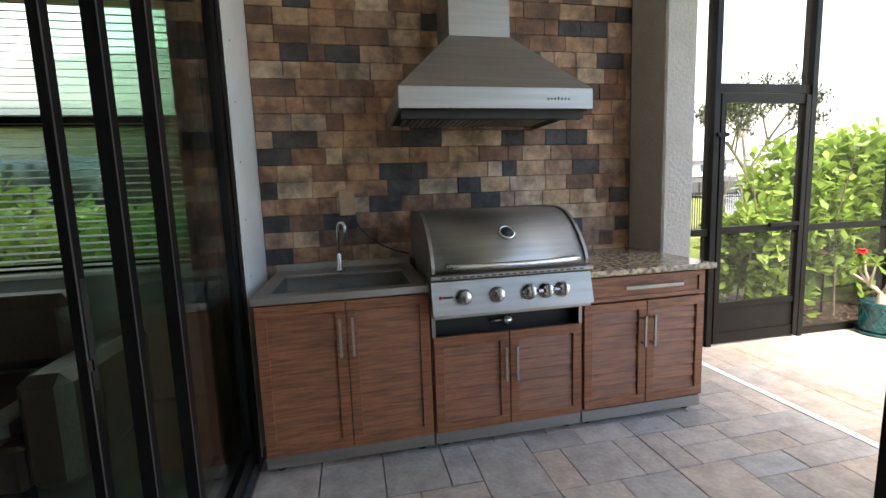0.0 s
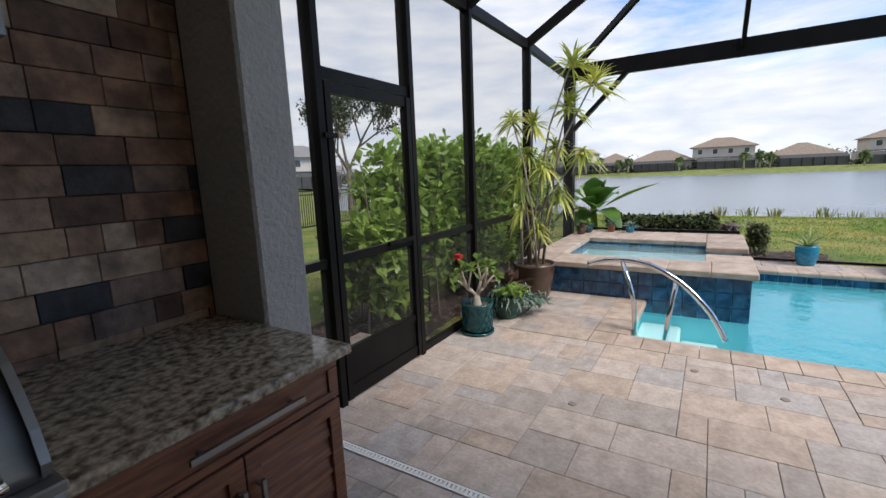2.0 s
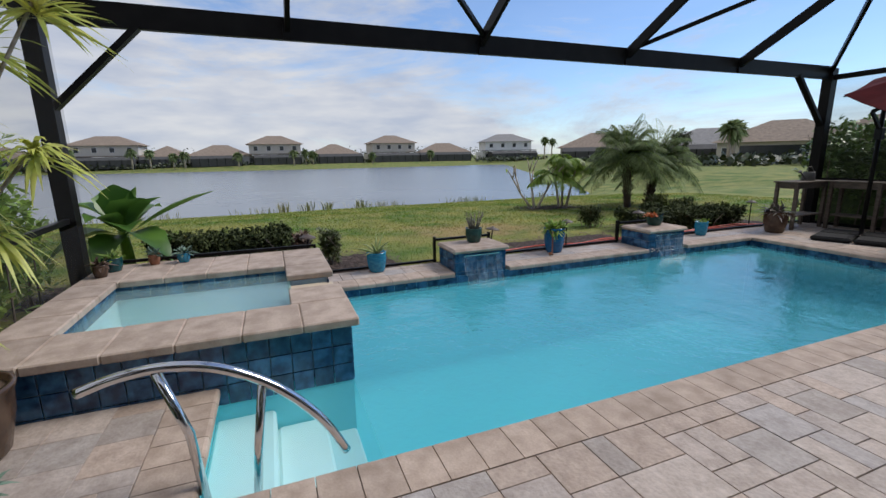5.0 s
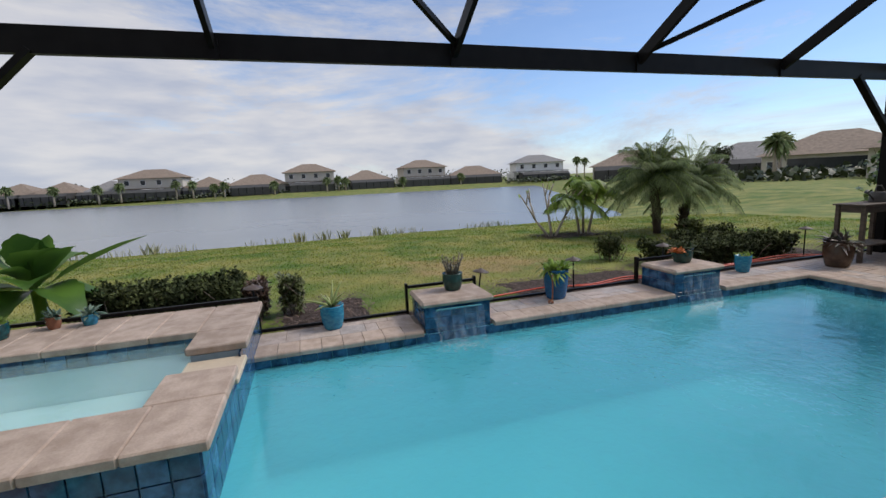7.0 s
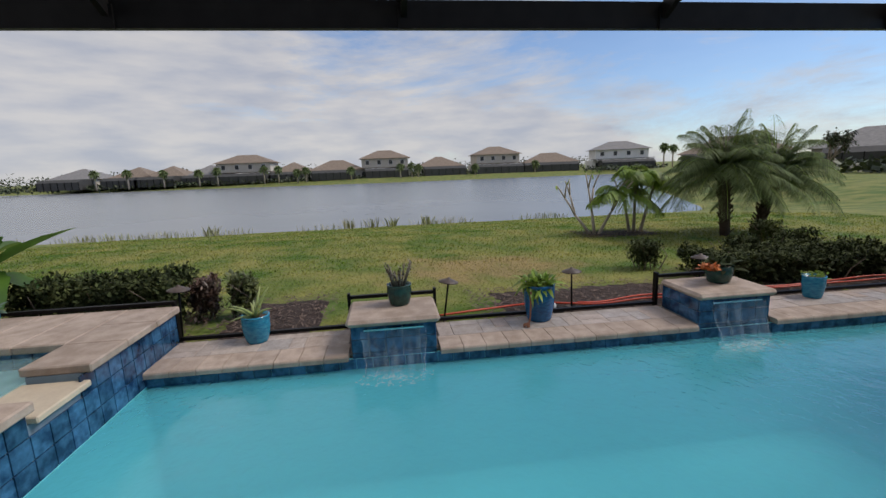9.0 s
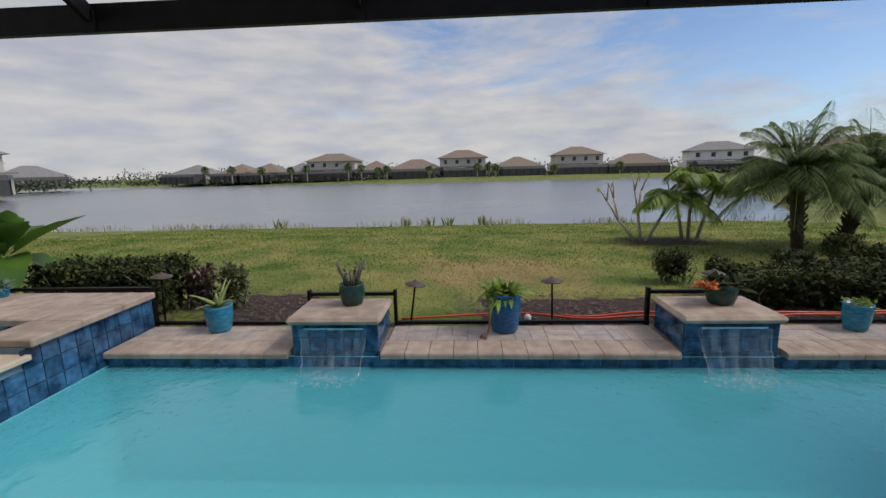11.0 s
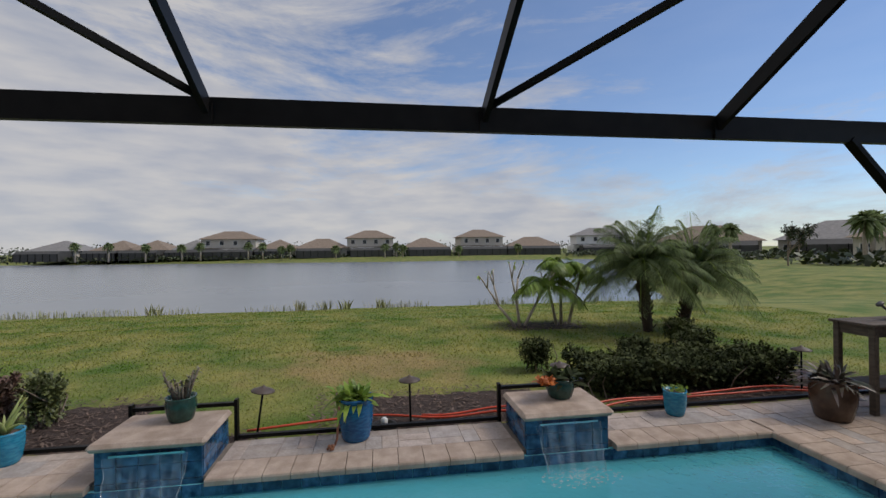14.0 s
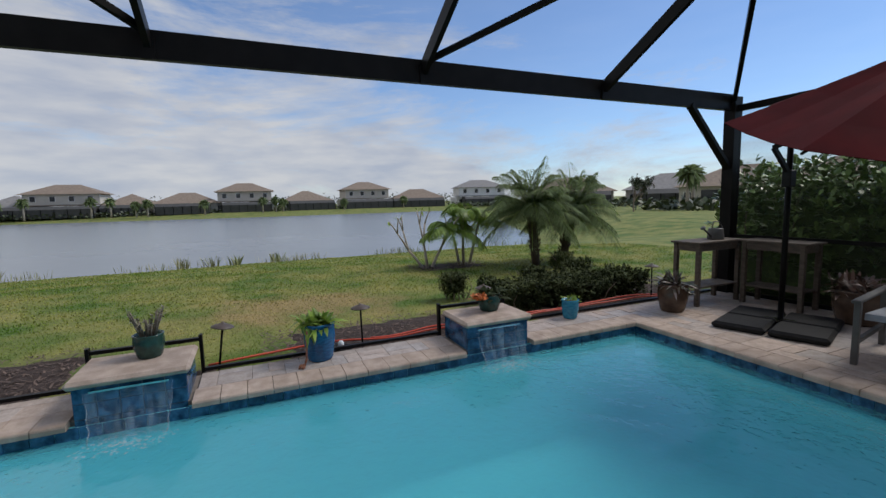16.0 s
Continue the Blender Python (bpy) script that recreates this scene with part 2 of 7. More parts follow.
BRICK_MANY = mat("thin_brick_rest", (1.25, 1.18, 1.10), (0.45, 0.42, 0.40), 9.0, 0.72, bump=0.9, bscale=30, fine=0.45)
palette(BRICK_MANY, BRICK_COLS, island=True)
MORTAR = mat("brown_mortar", (0.055, 0.038, 0.028), None, 20, 0.95, bump=0.3)
TAN = mat("tan_plastic", (0.36, 0.22, 0.13), None, 12, 0.6)
GRASS_SOIL = mat("lawn_soil", (0.07, 0.125, 0.014), (0.225, 0.215, 0.055), 0.9, 0.95, bump=1.0, bscale=22, fine=0.6)
FARGRASS = mat("far_lawn", (0.135, 0.150, 0.048), (0.175, 0.165, 0.065), 0.15, 0.95, bump=0.3, bscale=8, fine=0.3)
BLADE = mat("grass_blade", (0.115, 0.215, 0.020), (0.33, 0.315, 0.08), 0.9, 0.8, rnd=0.45, island=True)
MULCH = mat("brown_mulch", (0.030, 0.018, 0.013), (0.052, 0.032, 0.024), 30, 0.95, bump=1.0, bscale=60, fine=0.5)
CHIP = mat("mulch_chip", (0.085, 0.055, 0.042), (0.16, 0.115, 0.09), 12, 0.9, rnd=0.5, island=True)


# ---- mesh helpers ----
def box(bm, x0, x1, y0, y1, z0, z1, bevel=0.0, m=None):
    r = bmesh.ops.create_cube(bm, size=1.0)
    vs = r["verts"]
    t = Matrix.Translation(((x0 + x1) / 2, (y0 + y1) / 2, (z0 + z1) / 2)) @ Matrix.Diagonal((x1 - x0, y1 - y0, z1 - z0, 1))
    bmesh.ops.transform(bm, matrix=(m @ t) if m else t, verts=vs)
    if bevel:
        es = list({e for v in vs for e in v.link_edges})
        bmesh.ops.bevel(bm, geom=es, offset=bevel, segments=1, affect="EDGES")


def tube(bm, pts, radius, sides=10, taper=None, cap=True):
    """A round bar through the points; taper gives the radius at the far end."""
    pts = [Vector(p) for p in pts]
    rings, n = [], len(pts)
    side = None
    for i, p in enumerate(pts):
        d = (pts[min(i + 1, n - 1)] - pts[max(i - 1, 0)]).normalized()
        if side is None:
            side = d.orthogonal().normalized()
        side = (side - d * side.dot(d)).normalized()
        other = d.cross(side)
        r = radius if taper is None else radius + (taper - radius) * i / max(1, n - 1)
        rings.append([bm.verts.new(p + (side * math.cos(a) + other * math.sin(a)) * r) for a in (2 * math.pi * k / sides for k in range(sides))])
    for a, b in zip(rings, rings[1:]):
        for k in range(sides):
            f = bm.faces.new((a[k], a[(k + 1) % sides], b[(k + 1) % sides], b[k]))
            f.smooth = True
    if cap:
        bm.faces.new(rings[0][::-1])
        bm.faces.new(rings[-1])


def lathe(bm, profile, sides=24, m=None, wobble=0.0):
    """A round thing from (radius, height) pairs."""
    rings = []
    for i, (r, z) in enumerate(profile):
        ring = []
        for k in range(sides):
            a = 2 * math.pi * k / sides
            q = r * (1 + wobble * math.sin(a * 12 + z * 140))
            v = Vector((q * math.cos(a), q * math.sin(a), z))
            ring.append(bm.verts.new(m @ v if m else v))
        rings.append(ring)
    for a, b in zip(rings, rings[1:]):
        for k in range(sides):
            f = bm.faces.new((a[k], a[(k + 1) % sides], b[(k + 1) % sides], b[k]))
            f.smooth = True
    if profile[0][0] > 1e-4:
        bm.faces.new(rings[0][::-1])
    if profile[-1][0] > 1e-4:
        bm.faces.new(rings[-1])


def bar(bm, a, b, w, h, up=(0, 0, 1)):
    """A rectangular bar from a to b, w wide and h deep."""
    a, b = Vector(a), Vector(b)
    d = (b - a).normalized()
    s = d.cross(Vector(up))
    s = s.normalized() if s.length > 1e-4 else Vector((1, 0, 0))
    u = s.cross(d).normalized()
    m = Matrix((s, d, u)).transposed().to_4x4()
    m.translation = (a + b) / 2
    box(bm, -w / 2, w / 2, -(b - a).length / 2, (b - a).length / 2, -h / 2, h / 2, 0.0, m)


def extrude_profile(bm, prof, x0, x1, m=None):
    """A closed profile of (y, z) pairs drawn out along x."""
    a = [bm.verts.new((m @ Vector((x0, y, z))) if m else (x0, y, z)) for y, z in prof]
    b = [bm.verts.new((m @ Vector((x1, y, z))) if m else (x1, y, z)) for y, z in prof]
    n = len(prof)
    for k in range(n):
        bm.faces.new((a[k], a[(k + 1) % n], b[(k + 1) % n], b[k]))
    bm.faces.new(a[::-1])
    bm.faces.new(b)


def mesh_of(name, bm, material):
    bmesh.ops.recalc_face_normals(bm, faces=bm.faces)
    me = bpy.data.meshes.new(name)
    bm.to_mesh(me)
    bm.free()
    me.materials.append(material)
    return me


def part(name, bm, material, parent=None, label=""):
    ob = new(name, mesh_of(name, bm, material))
    ob.parent = parent
    if label:
        ob["label"] = label
    return ob


def thing(name, label, category, group="", kind="", at=(0, 0, 0), turn=0.0):
    ob = new(name)
    ob.matrix_basis = pose(*at, 0, 0, turn)
    return tagged(ob, label, category, group, kind)


def simple(name, material, fn, parent=None, label=""):
    bm = bmesh.new()
    fn(bm)
    return part(name, bm, material, parent, label)


def struct(name, material, fn, label="", category=""):
    return tagged(simple(name, material, fn), label, category or name.split("_")[0], kind="structure")


PIECES = {}


def piece(name, key, material, build, parent, at, turn=0.0):
    """One of many alike pieces: objects of their own on one mesh."""
    if key not in PIECES:
        bm = bmesh.new()
        build(bm)
        PIECES[key] = mesh_of(name, bm, material)
    ob = new(name, PIECES[key])
    ob.parent = parent
    ob.matrix_basis = pose(*at, 0, 0, turn)
    return ob


def raw_mesh(name, verts, faces, material, parent=None, smooth=False):
    me = bpy.data.meshes.new(name)
    me.from_pydata(verts, [], faces)
    me.materials.append(material)
    if smooth:
        me.polygons.foreach_set("use_smooth", [True] * len(me.polygons))
    ob = new(name, me)
    ob.parent = parent
    return ob


# ---- plan ----
XW, XE, YN, YS = -0.4, 9.08, 3.12, -9.75          # house wall, outer edges of the enclosure
PX0, PX1, PY0, PY1 = 5.06, 8.42, -7.07, 1.67      # pool
SX0, SX1, SY0, SY1 = 6.27, 9.07, 0.68, 3.07       # raised spa
SI = (6.72, 8.22, 1.06, 2.72)                     # its basin
WATER_Z, SPA_TOP, SPA_Z = -0.15, 0.39, 0.29
POOL_Z = -1.35
TOP = 2.99                                        # top of the enclosure's walls


# ---- large structure ----
def build_ground():
    """One lawn sheet that falls to the lake and goes on beyond it."""
    def height(x, y):
        d = max(0.0, x - 9.2)
        z = -0.10 - 0.016 * d if d < 8 else -0.228 - 0.0975 * (d - 8)
        # land to the sides of the lake climbs again
        side = max(0.0, -16 - 0.48 * (x - 28) - y)
        side = max(side, (y - 24 - 1.05 * (x - 28)))
        z = max(z, min(-0.1, -1.75 + 0.10 * side))
        z = max(z, -2.2)
        if x > 100:
            shore = 122 - 0.10 * max(0, -y) * 0.6 + 0.25 * max(0, y)
            z = max(z, min(-0.2, -1.75 + 0.07 * (x - shore + 3)))
        n = noise.noise(Vector((x * 0.3, y * 0.3, 0))) * 0.04
        return z + n * min(1, d / 2)
    xs = [-60, -30, -12, -4, 0, 4, 7, 9.05, 9.2] + [9.2 + 0.8 * i for i in range(1, 30)] + [34, 38, 44, 52, 60, 70, 80, 90, 100, 110, 118, 124, 128, 131, 134, 137, 140, 143, 146, 150, 156, 164, 180, 210, 260, 400, 900, 2500]
    ys = [-2500, -900, -400, -220, -150, -120, -100, -85] + [-75 + 2.5 * i for i in range(22)] + [-20 + 1.0 * i for i in range(51)] + [33, 36, 40, 45, 50, 56, 62, 70, 80, 90, 105, 120, 140, 170, 220, 400, 900, 2500]
    ys = sorted(ys + [YN - 0.02, YN + 0.06, YS + 0.02, YS - 0.06])
    xs = sorted(xs + [-0.5])
    verts, faces, idx = [], [], {}
    hole = (XW - 0.15, XE + 0.05, YS - 0.05, YN + 0.05)
    for i, x in enumerate(xs):
        for j, y in enumerate(ys):
            z = height(x, y)
            if x < 9.1 and y < 60:
                z = -0.10
            if hole[0] < x < hole[1] and hole[2] < y < hole[3]:
                z = -2.4
            idx[i, j] = len(verts)
            verts.append((x, y, z))
    for i in range(len(xs) - 1):
        for j in range(len(ys) - 1):
            faces.append((idx[i, j], idx[i + 1, j], idx[i + 1, j + 1], idx[i, j + 1]))
    ob = raw_mesh("ground", verts, faces, GRASS_SOIL, smooth=True)
    return tagged(ob, "mown green lawn with dry yellow patches", "ground", kind="structure"), height


ground, lawn_z = build_ground()
struct("water_lake", LAKE, lambda bm: bmesh.ops.create_grid(bm, x_segments=2, y_segments=2, size=1.0, matrix=Matrix.Translation((95, 10, -1.33)) @ Matrix.Diagonal((75, 170, 1, 1))),
       "calm grey-blue lake reflecting the pale sky", "lake")


def build_pool():
    pool = thing("swimming_pool", "turquoise swimming pool with blue waterline tile", "pool", kind="structure")
    bm = bmesh.new()
    # shell: floor, walls and three entry steps in the shallow corner
    box(bm, PX0 - 0.1, PX1 + 0.7, PY0 - 0.1, PY1 + 0.1, POOL_Z - 0.2, POOL_Z)
    box(bm, PX0 - 0.25, PX0 - 0.004, PY0 - 0.25, PY1 + 0.25, POOL_Z, -0.06)
    box(bm, PX1 + 0.004, PX1 + 0.25, PY0 - 0.25, SY0 + 0.1, POOL_Z, -0.06)
    box(bm, PX0, PX1, PY0 - 0.25, PY0 - 0.004, POOL_Z, -0.06)
    box(bm, PX0, SX0 + 0.12, PY1 + 0.004, PY1 + 0.25, POOL_Z, -0.06)
    box(bm, SX0 + 0.004, PX1 + 0.3, SY0 + 0.004, SY0 + 0.2, POOL_Z, -0.06)
    box(bm, SX0 + 0.004, SX0 + 0.2, SY0 + 0.2, PY1 + 0.3, POOL_Z, -0.06)
    part("shell", bm, PLASTER, pool, "turquoise plaster shell")
    simple("entry_shelf", SPA_PLASTER, lambda b: box(b, PX0, SX0, 1.27, PY1, POOL_Z, -0.25, 0.02), pool)
    for k, (y, z) in enumerate(((0.92, -0.40), (0.685, -0.55))):
        simple("step", SPA_PLASTER, lambda b, y=y, z=z: box(b, PX0, SX0 - 0.003, y, 1.27, POOL_Z, z, 0.02), pool)
    bm = bmesh.new()
    v = [bm.verts.new((x, y, WATER_Z)) for x, y in ((PX0, PY0), (PX1, PY0), (PX1, SY0), (SX0, SY0), (PX0, SY0))]
    bm.faces.new(v)
    simple("shallow_water", WATER_CLEAR, lambda b: b.faces.new([b.verts.new((x, y, WATER_Z)) for x, y in ((PX0, SY0), (SX0, SY0), (SX0, PY1), (PX0, PY1))]), pool, "clear shallow water over white steps")
    tagged(part("water", bm, WATER, pool, "rippled turquoise water"))
    # waterline tile band
    def run(a, b, nx, ny):
        n = max(1, round((Vector(b) - Vector(a)).length / 0.152))
        for k in range(n):
            x, y = a[0] + (b[0] - a[0]) * (k + 0.5) / n, a[1] + (b[1] - a[1]) * (k + 0.5) / n
            L = (Vector(b) - Vector(a)).length / n - 0.004
            turn = 0 if ny else 90
            piece("tile", ("band", round(L, 3)), TILE_BLUE, lambda q: box(q, -L / 2, L / 2, -0.006, 0.006, -0.15, 0, 0.002), pool, (x + nx * 0.002, y + ny * 0.002, -0.055), turn)
    run((PX1, PY0), (PX1, SY0), -1, 0)
    run((PX0, PY0), (PX1, PY0), 0, 1)
    return pool


pool = build_pool()


def coping(pool_parent):
    """Bullnose coping stones along the water's edge."""
    def nose(L):
        def f(q):
            prof = [(-0.05, -0.055), (-0.05, -0.02), (-0.043, -0.006), (-0.028, 0.0), (0.25, 0.0), (0.25, -0.055)]
            extrude_profile(q, prof, -L / 2, L / 2)
        return f
    def run(a, b, turn, skip=()):
        a, b = Vector(a), Vector(b)
        n = max(1, round((b - a).length / 0.21))
        L = (b - a).length / n
        for k in range(n):
            p = a + (b - a) * (k + 0.5) / n
            piece("coping_stone", ("cop", round(L, 3)), COPE, nose(L - 0.006), pool_parent, (p.x, p.y, 0), turn)
    run((PX0, PY0 - 0.05), (PX0, PY1 + 0.25), 90)
    run((PX0 + 0.04, PY1, 0), (SX0, PY1, 0), 0)
    for y0, y1 in ((SY0, -1.08), (-1.93, -4.55), (-5.42, PY0)):
        run((PX1, y0), (PX1, y1), -90)
    run((PX1 + 0.3, PY0), (PX0 - 0.02, PY0), 180)


coping_set = thing("coping", "weathered tan travertine bullnose coping around the pool", "coping", kind="structure")
coping(coping_set)


def build_spa():
    spa = thing("spa", "raised spa with tan stone coping and blue tile", "spa", kind="structure")
    bm = bmesh.new()
    t = 0.3
    box(bm, SX0 + 0.008, SI[0] - 0.008, SY0 + 0.008, SY1, -0.3, SPA_TOP - 0.065)
    box(bm, SI[1] + 0.008, SX1, SY0 + 0.2, SY1, -0.3, SPA_TOP - 0.065)
    box(bm, SI[0] - 0.008, SI[1] + 0.008, SI[3] + 0.008, SY1, -0.3, SPA_TOP - 0.065)
    box(bm, SI[0] - 0.008, 7.22, SY0 + 0.008, SI[2] - 0.008, -0.3, SPA_TOP - 0.065)
    box(bm, 7.22, 7.72, SY0 + 0.008, SI[2] - 0.008, -0.3, SPA_Z - 0.06)
    box(bm, 7.72, SX1, SY0 + 0.008, SI[2] - 0.008, -0.3, SPA_TOP - 0.065)
    part("wall", bm, TILE_GROUT, spa)
    # basin
    bm = bmesh.new()
    box(bm, SI[0] - 0.006, SI[1] + 0.006, SI[2] - 0.006, SI[3] + 0.006, -0.62, -0.5)
    box(bm, SI[0] - 0.006, SI[0] + 0.42, SI[2] - 0.006, SI[3], -0.55, -0.1, 0.02)
    box(bm, SI[0], SI[1], SI[3] - 0.42, SI[3] + 0.006, -0.55, -0.101, 0.02)
    box(bm, SI[1] - 0.42, SI[1] + 0.006, SI[2], SI[3] - 0.3, -0.55, -0.102, 0.02)
    box(bm, SI[0] - 0.007, SI[0], SI[2], SI[3], -0.5, 0.19)
    box(bm, SI[1], SI[1] + 0.007, SI[2], SI[3], -0.5, 0.19)
    box(bm, SI[0], SI[1], SI[3], SI[3] + 0.007, -0.5, 0.19)
    box(bm, SI[0], SI[1], SI[2] - 0.007, SI[2], -0.5, 0.19)
    part("basin", bm, SPA_PLASTER, spa, "pale aqua plaster basin")
    bm = bmesh.new()
    v = [bm.verts.new((x, y, SPA_Z)) for x, y in ((SI[0], SI[2]), (SI[1], SI[2]), (SI[1], SI[3]), (SI[0], SI[3]))]
    bm.faces.new(v)
    part("water", bm, SPA_WATER, spa, "clear pale water")
    simple("spillway", CREAM, lambda b: box(b, 7.225, 7.715, SY0 - 0.05, SI[2] + 0.02, SPA_Z - 0.058, SPA_Z - 0.012, 0.008), spa, "cream stone spillway lip")
    # tiles on the outer walls: 0.15 m squares
    def wall_tiles(a, b, z0, z1, out, turn, skip=None):
        a, b = Vector(a), Vector(b)
        n, rows = round((b - a).length / 0.152), round((z1 - z0) / 0.152)
        L, H = (b - a).length / n, (z1 - z0) / rows
        for k in range(n):
            for r in range(rows):
                p = a + (b - a) * (k + 0.5) / n
                if skip and skip(p, z0 + (r + 0.5) * H):
                    continue
                piece("tile", ("wt", round(L, 3), round(H, 3)), TILE_BLUE, lambda q: box(q, -L / 2 + 0.004, L / 2 - 0.004, -0.008, 0.008, -H / 2 + 0.004, H / 2 - 0.004, 0.002), spa,
                      (p.x + out[0] * 0.002, p.y + out[1] * 0.002, z0 + (r + 0.5) * H), turn)
    wall_tiles((SX0, SY0), (SX0, SY1 - 0.02), -0.14, SPA_TOP - 0.07, (0, 0), 90)
    wall_tiles((SX0, SY0), (SX1, SY0), -0.14, SPA_TOP - 0.07, (0, 0), 0, lambda p, z: 7.25 < p.x < 7.7 and z > SPA_Z - 0.15)
    wall_tiles((SI[0], SI[2]), (SI[0], SI[3]), SPA_Z - 0.10, SPA_TOP - 0.06, (1, 0), 90)
    wall_tiles((SI[1], SI[2]), (SI[1], SI[3]), SPA_Z - 0.10, SPA_TOP - 0.06, (-1, 0), 90)
    wall_tiles((SI[0], SI[3]), (SI[1], SI[3]), SPA_Z - 0.10, SPA_TOP - 0.06, (0, -1), 0)
    # thick coping slabs with rounded edge
    def slab(x0, x1, y0, y1, along):
        n = max(1, round(((x1 - x0) if along == "x" else (y1 - y0)) / 0.42))
        for k in range(n):
            if along == "x":
                a, b, c, d = x0 + (x1 - x0) * k / n, x0 + (x1 - x0) * (k + 1) / n - 0.0015, y0, y1
            else:
                a, b, c, d = x0, x1, y0 + (y1 - y0) * k / n, y0 + (y1 - y0) * (k + 1) / n - 0.0015
            simple("coping_slab", COPE, lambda q: box(q, a, b, c, d, SPA_TOP - 0.065, SPA_TOP, 0.010), spa)
    slab(SX0 - 0.06, SI[0] + 0.03, SY0 - 0.06, SY1, "y")
    slab(SI[0] + 0.034, 7.22, SY0 - 0.06, SI[2] + 0.03, "x")
    slab(7.72, SX1, SY0 - 0.06, SI[2] + 0.03, "x")
    slab(SI[1] - 0.03, SX1, SI[2] + 0.034, SY1, "y")
    slab(SI[0] + 0.034, SI[1] - 0.034, SI[3] - 0.03, SY1, "x")
    return spa


spa = build_spa()


def build_fall(y0, y1):
    """A tiled pier with a stone cap and a sheet of water into the pool."""
    f = thing("waterfall", "blue tiled waterfall pier with tan stone cap", "waterfall", group="waterfalls at the pool's far edge")
    simple("pier", TILE_GROUT, lambda b: box(b, 8.452, XE - 0.02, y0 + 0.048, y1 - 0.048, -0.3, 0.25), f)
    n, rows = 5, 3
    W, H = (y1 - y0 - 0.08) / n, 0.39 / rows
    for k in range(n):
        for r in range(rows):
            piece("tile", ("ft", round(W, 3)), TILE_BLUE, lambda q: box(q, -W / 2 + 0.003, W / 2 - 0.003, -0.008, 0.008, -H / 2 + 0.003, H / 2 - 0.003, 0.002), f,
                  (8.449, y0 + 0.04 + (k + 0.5) * W, -0.14 + (r + 0.5) * H), 90)
    for yy in (y0 + 0.045, y1 - 0.045):
        for k in range(4):
            for r in range(2):
                piece("tile", "fs", TILE_BLUE, lambda q: box(q, -0.071, 0.071, -0.008, 0.008, -H / 2 + 0.003, H / 2 - 0.003, 0.002), f, (8.53 + k * 0.148, yy, -0.01 + (r + 0.5) * H), 0)
    simple("cap", COPE, lambda b: box(b, 8.39, XE - 0.025, y0, y1, 0.25, 0.315, 0.027), f, "tan stone cap with rounded edge")
    simple("spout", CHROME, lambda b: box(b, 8.41, 8.46, y0 + 0.16, y1 - 0.16, 0.205, 0.222), f, "thin metal spout lip")
    def sheet(b):
        rows, cols = 8, 10
        g = [[b.verts.new((8.40 - 0.16 * (i / rows) ** 1.6, y0 + 0.13 + (y1 - y0 - 0.26) * (j / cols) + 0.05 * (i / rows) * (0.5 - j / cols) * 2, 0.212 - 0.365 * i / rows)) for j in range(cols + 1)] for i in range(rows + 1)]
        for i in range(rows):
            for j in range(cols):
                b.faces.new((g[i][j], g[i][j + 1], g[i + 1][j + 1], g[i + 1][j])).smooth = True
    simple("water_sheet", SHEET, sheet, f, "thin broken sheet of falling water")
    for s in (0, 1):
        ye, inw = (y0 + 0.13, 0.05) if s == 0 else (y1 - 0.13, -0.05)
        pts = [(8.398 - 0.16 * (i / 8) ** 1.6, ye + inw * i / 8 + random.uniform(-0.012, 0.012), 0.212 - 0.365 * i / 8) for i in range(9)]
        simple("edge_strand", STRAND, lambda q: tube(q, pts, 0.002, 6, 0.007), f, "white streak at the sheet's edge")
    def foam(b):
        for k in range(230):
            a, r = random.uniform(0, 6.28), random.uniform(0, 1) ** 0.8
            x, y, w = 8.17 + 0.17 * r * math.cos(a), (y0 + y1) / 2 + 0.36 * r * math.sin(a), random.uniform(0.003, 0.012)
            n = random.randint(5, 7)
            ring = [b.verts.new((x + w * random.uniform(0.6, 1.2) * math.cos(6.283 * i / n), y + 1.5 * w * random.uniform(0.6, 1.2) * math.sin(6.283 * i / n), WATER_Z + 0.003)) for i in range(n)]
            top = b.verts.new((x, y, WATER_Z + 0.003 + 0.3 * w))
            for i in range(n):
                b.faces.new((ring[i], ring[(i + 1) % n], top))
    tagged(simple("foam", FOAM, foam, f, "white splash foam"), kind="stuff")
    return f


def sheet_material():
    m = glass("falling_water", (0.96, 0.98, 1.0), 0.03, 0.4)
    n, l = m.node_tree.nodes, m.node_tree.links
    mix, tr = next(k for k in n if k.type == "MIX_SHADER"), next(k for k in n if k.type == "BSDF_TRANSPARENT")
    geo, mp, nz, rp = n.new("ShaderNodeNewGeometry"), n.new("ShaderNodeMapping"), n.new("ShaderNodeTexNoise"), n.new("ShaderNodeMapRange")
    mp.inputs["Scale"].default_value = (2, 5, 0.9)
    nz.inputs["Scale"].default_value = 3.0
    rp.inputs["From Min"].default_value, rp.inputs["From Max"].default_value, rp.inputs["To Max"].default_value = 0.45, 0.80, 0.30
    rp.inputs["To Min"].default_value = 0.05
    df, m2 = n.new("ShaderNodeBsdfDiffuse"), n.new("ShaderNodeMixShader")
    df.inputs["Color"].default_value = (0.55, 0.72, 0.82, 1)
    l.new(geo.outputs["Position"], mp.inputs["Vector"])
    l.new(mp.outputs["Vector"], nz.inputs["Vector"])
    l.new(nz.outputs["Fac"], rp.inputs["Value"])
    l.new(rp.outputs[0], m2.inputs[0])
    l.new(tr.outputs[0], m2.inputs[1])
    l.new(df.outputs[0], m2.inputs[2])
    l.new(m2.outputs[0], mix.inputs[1])
    return m


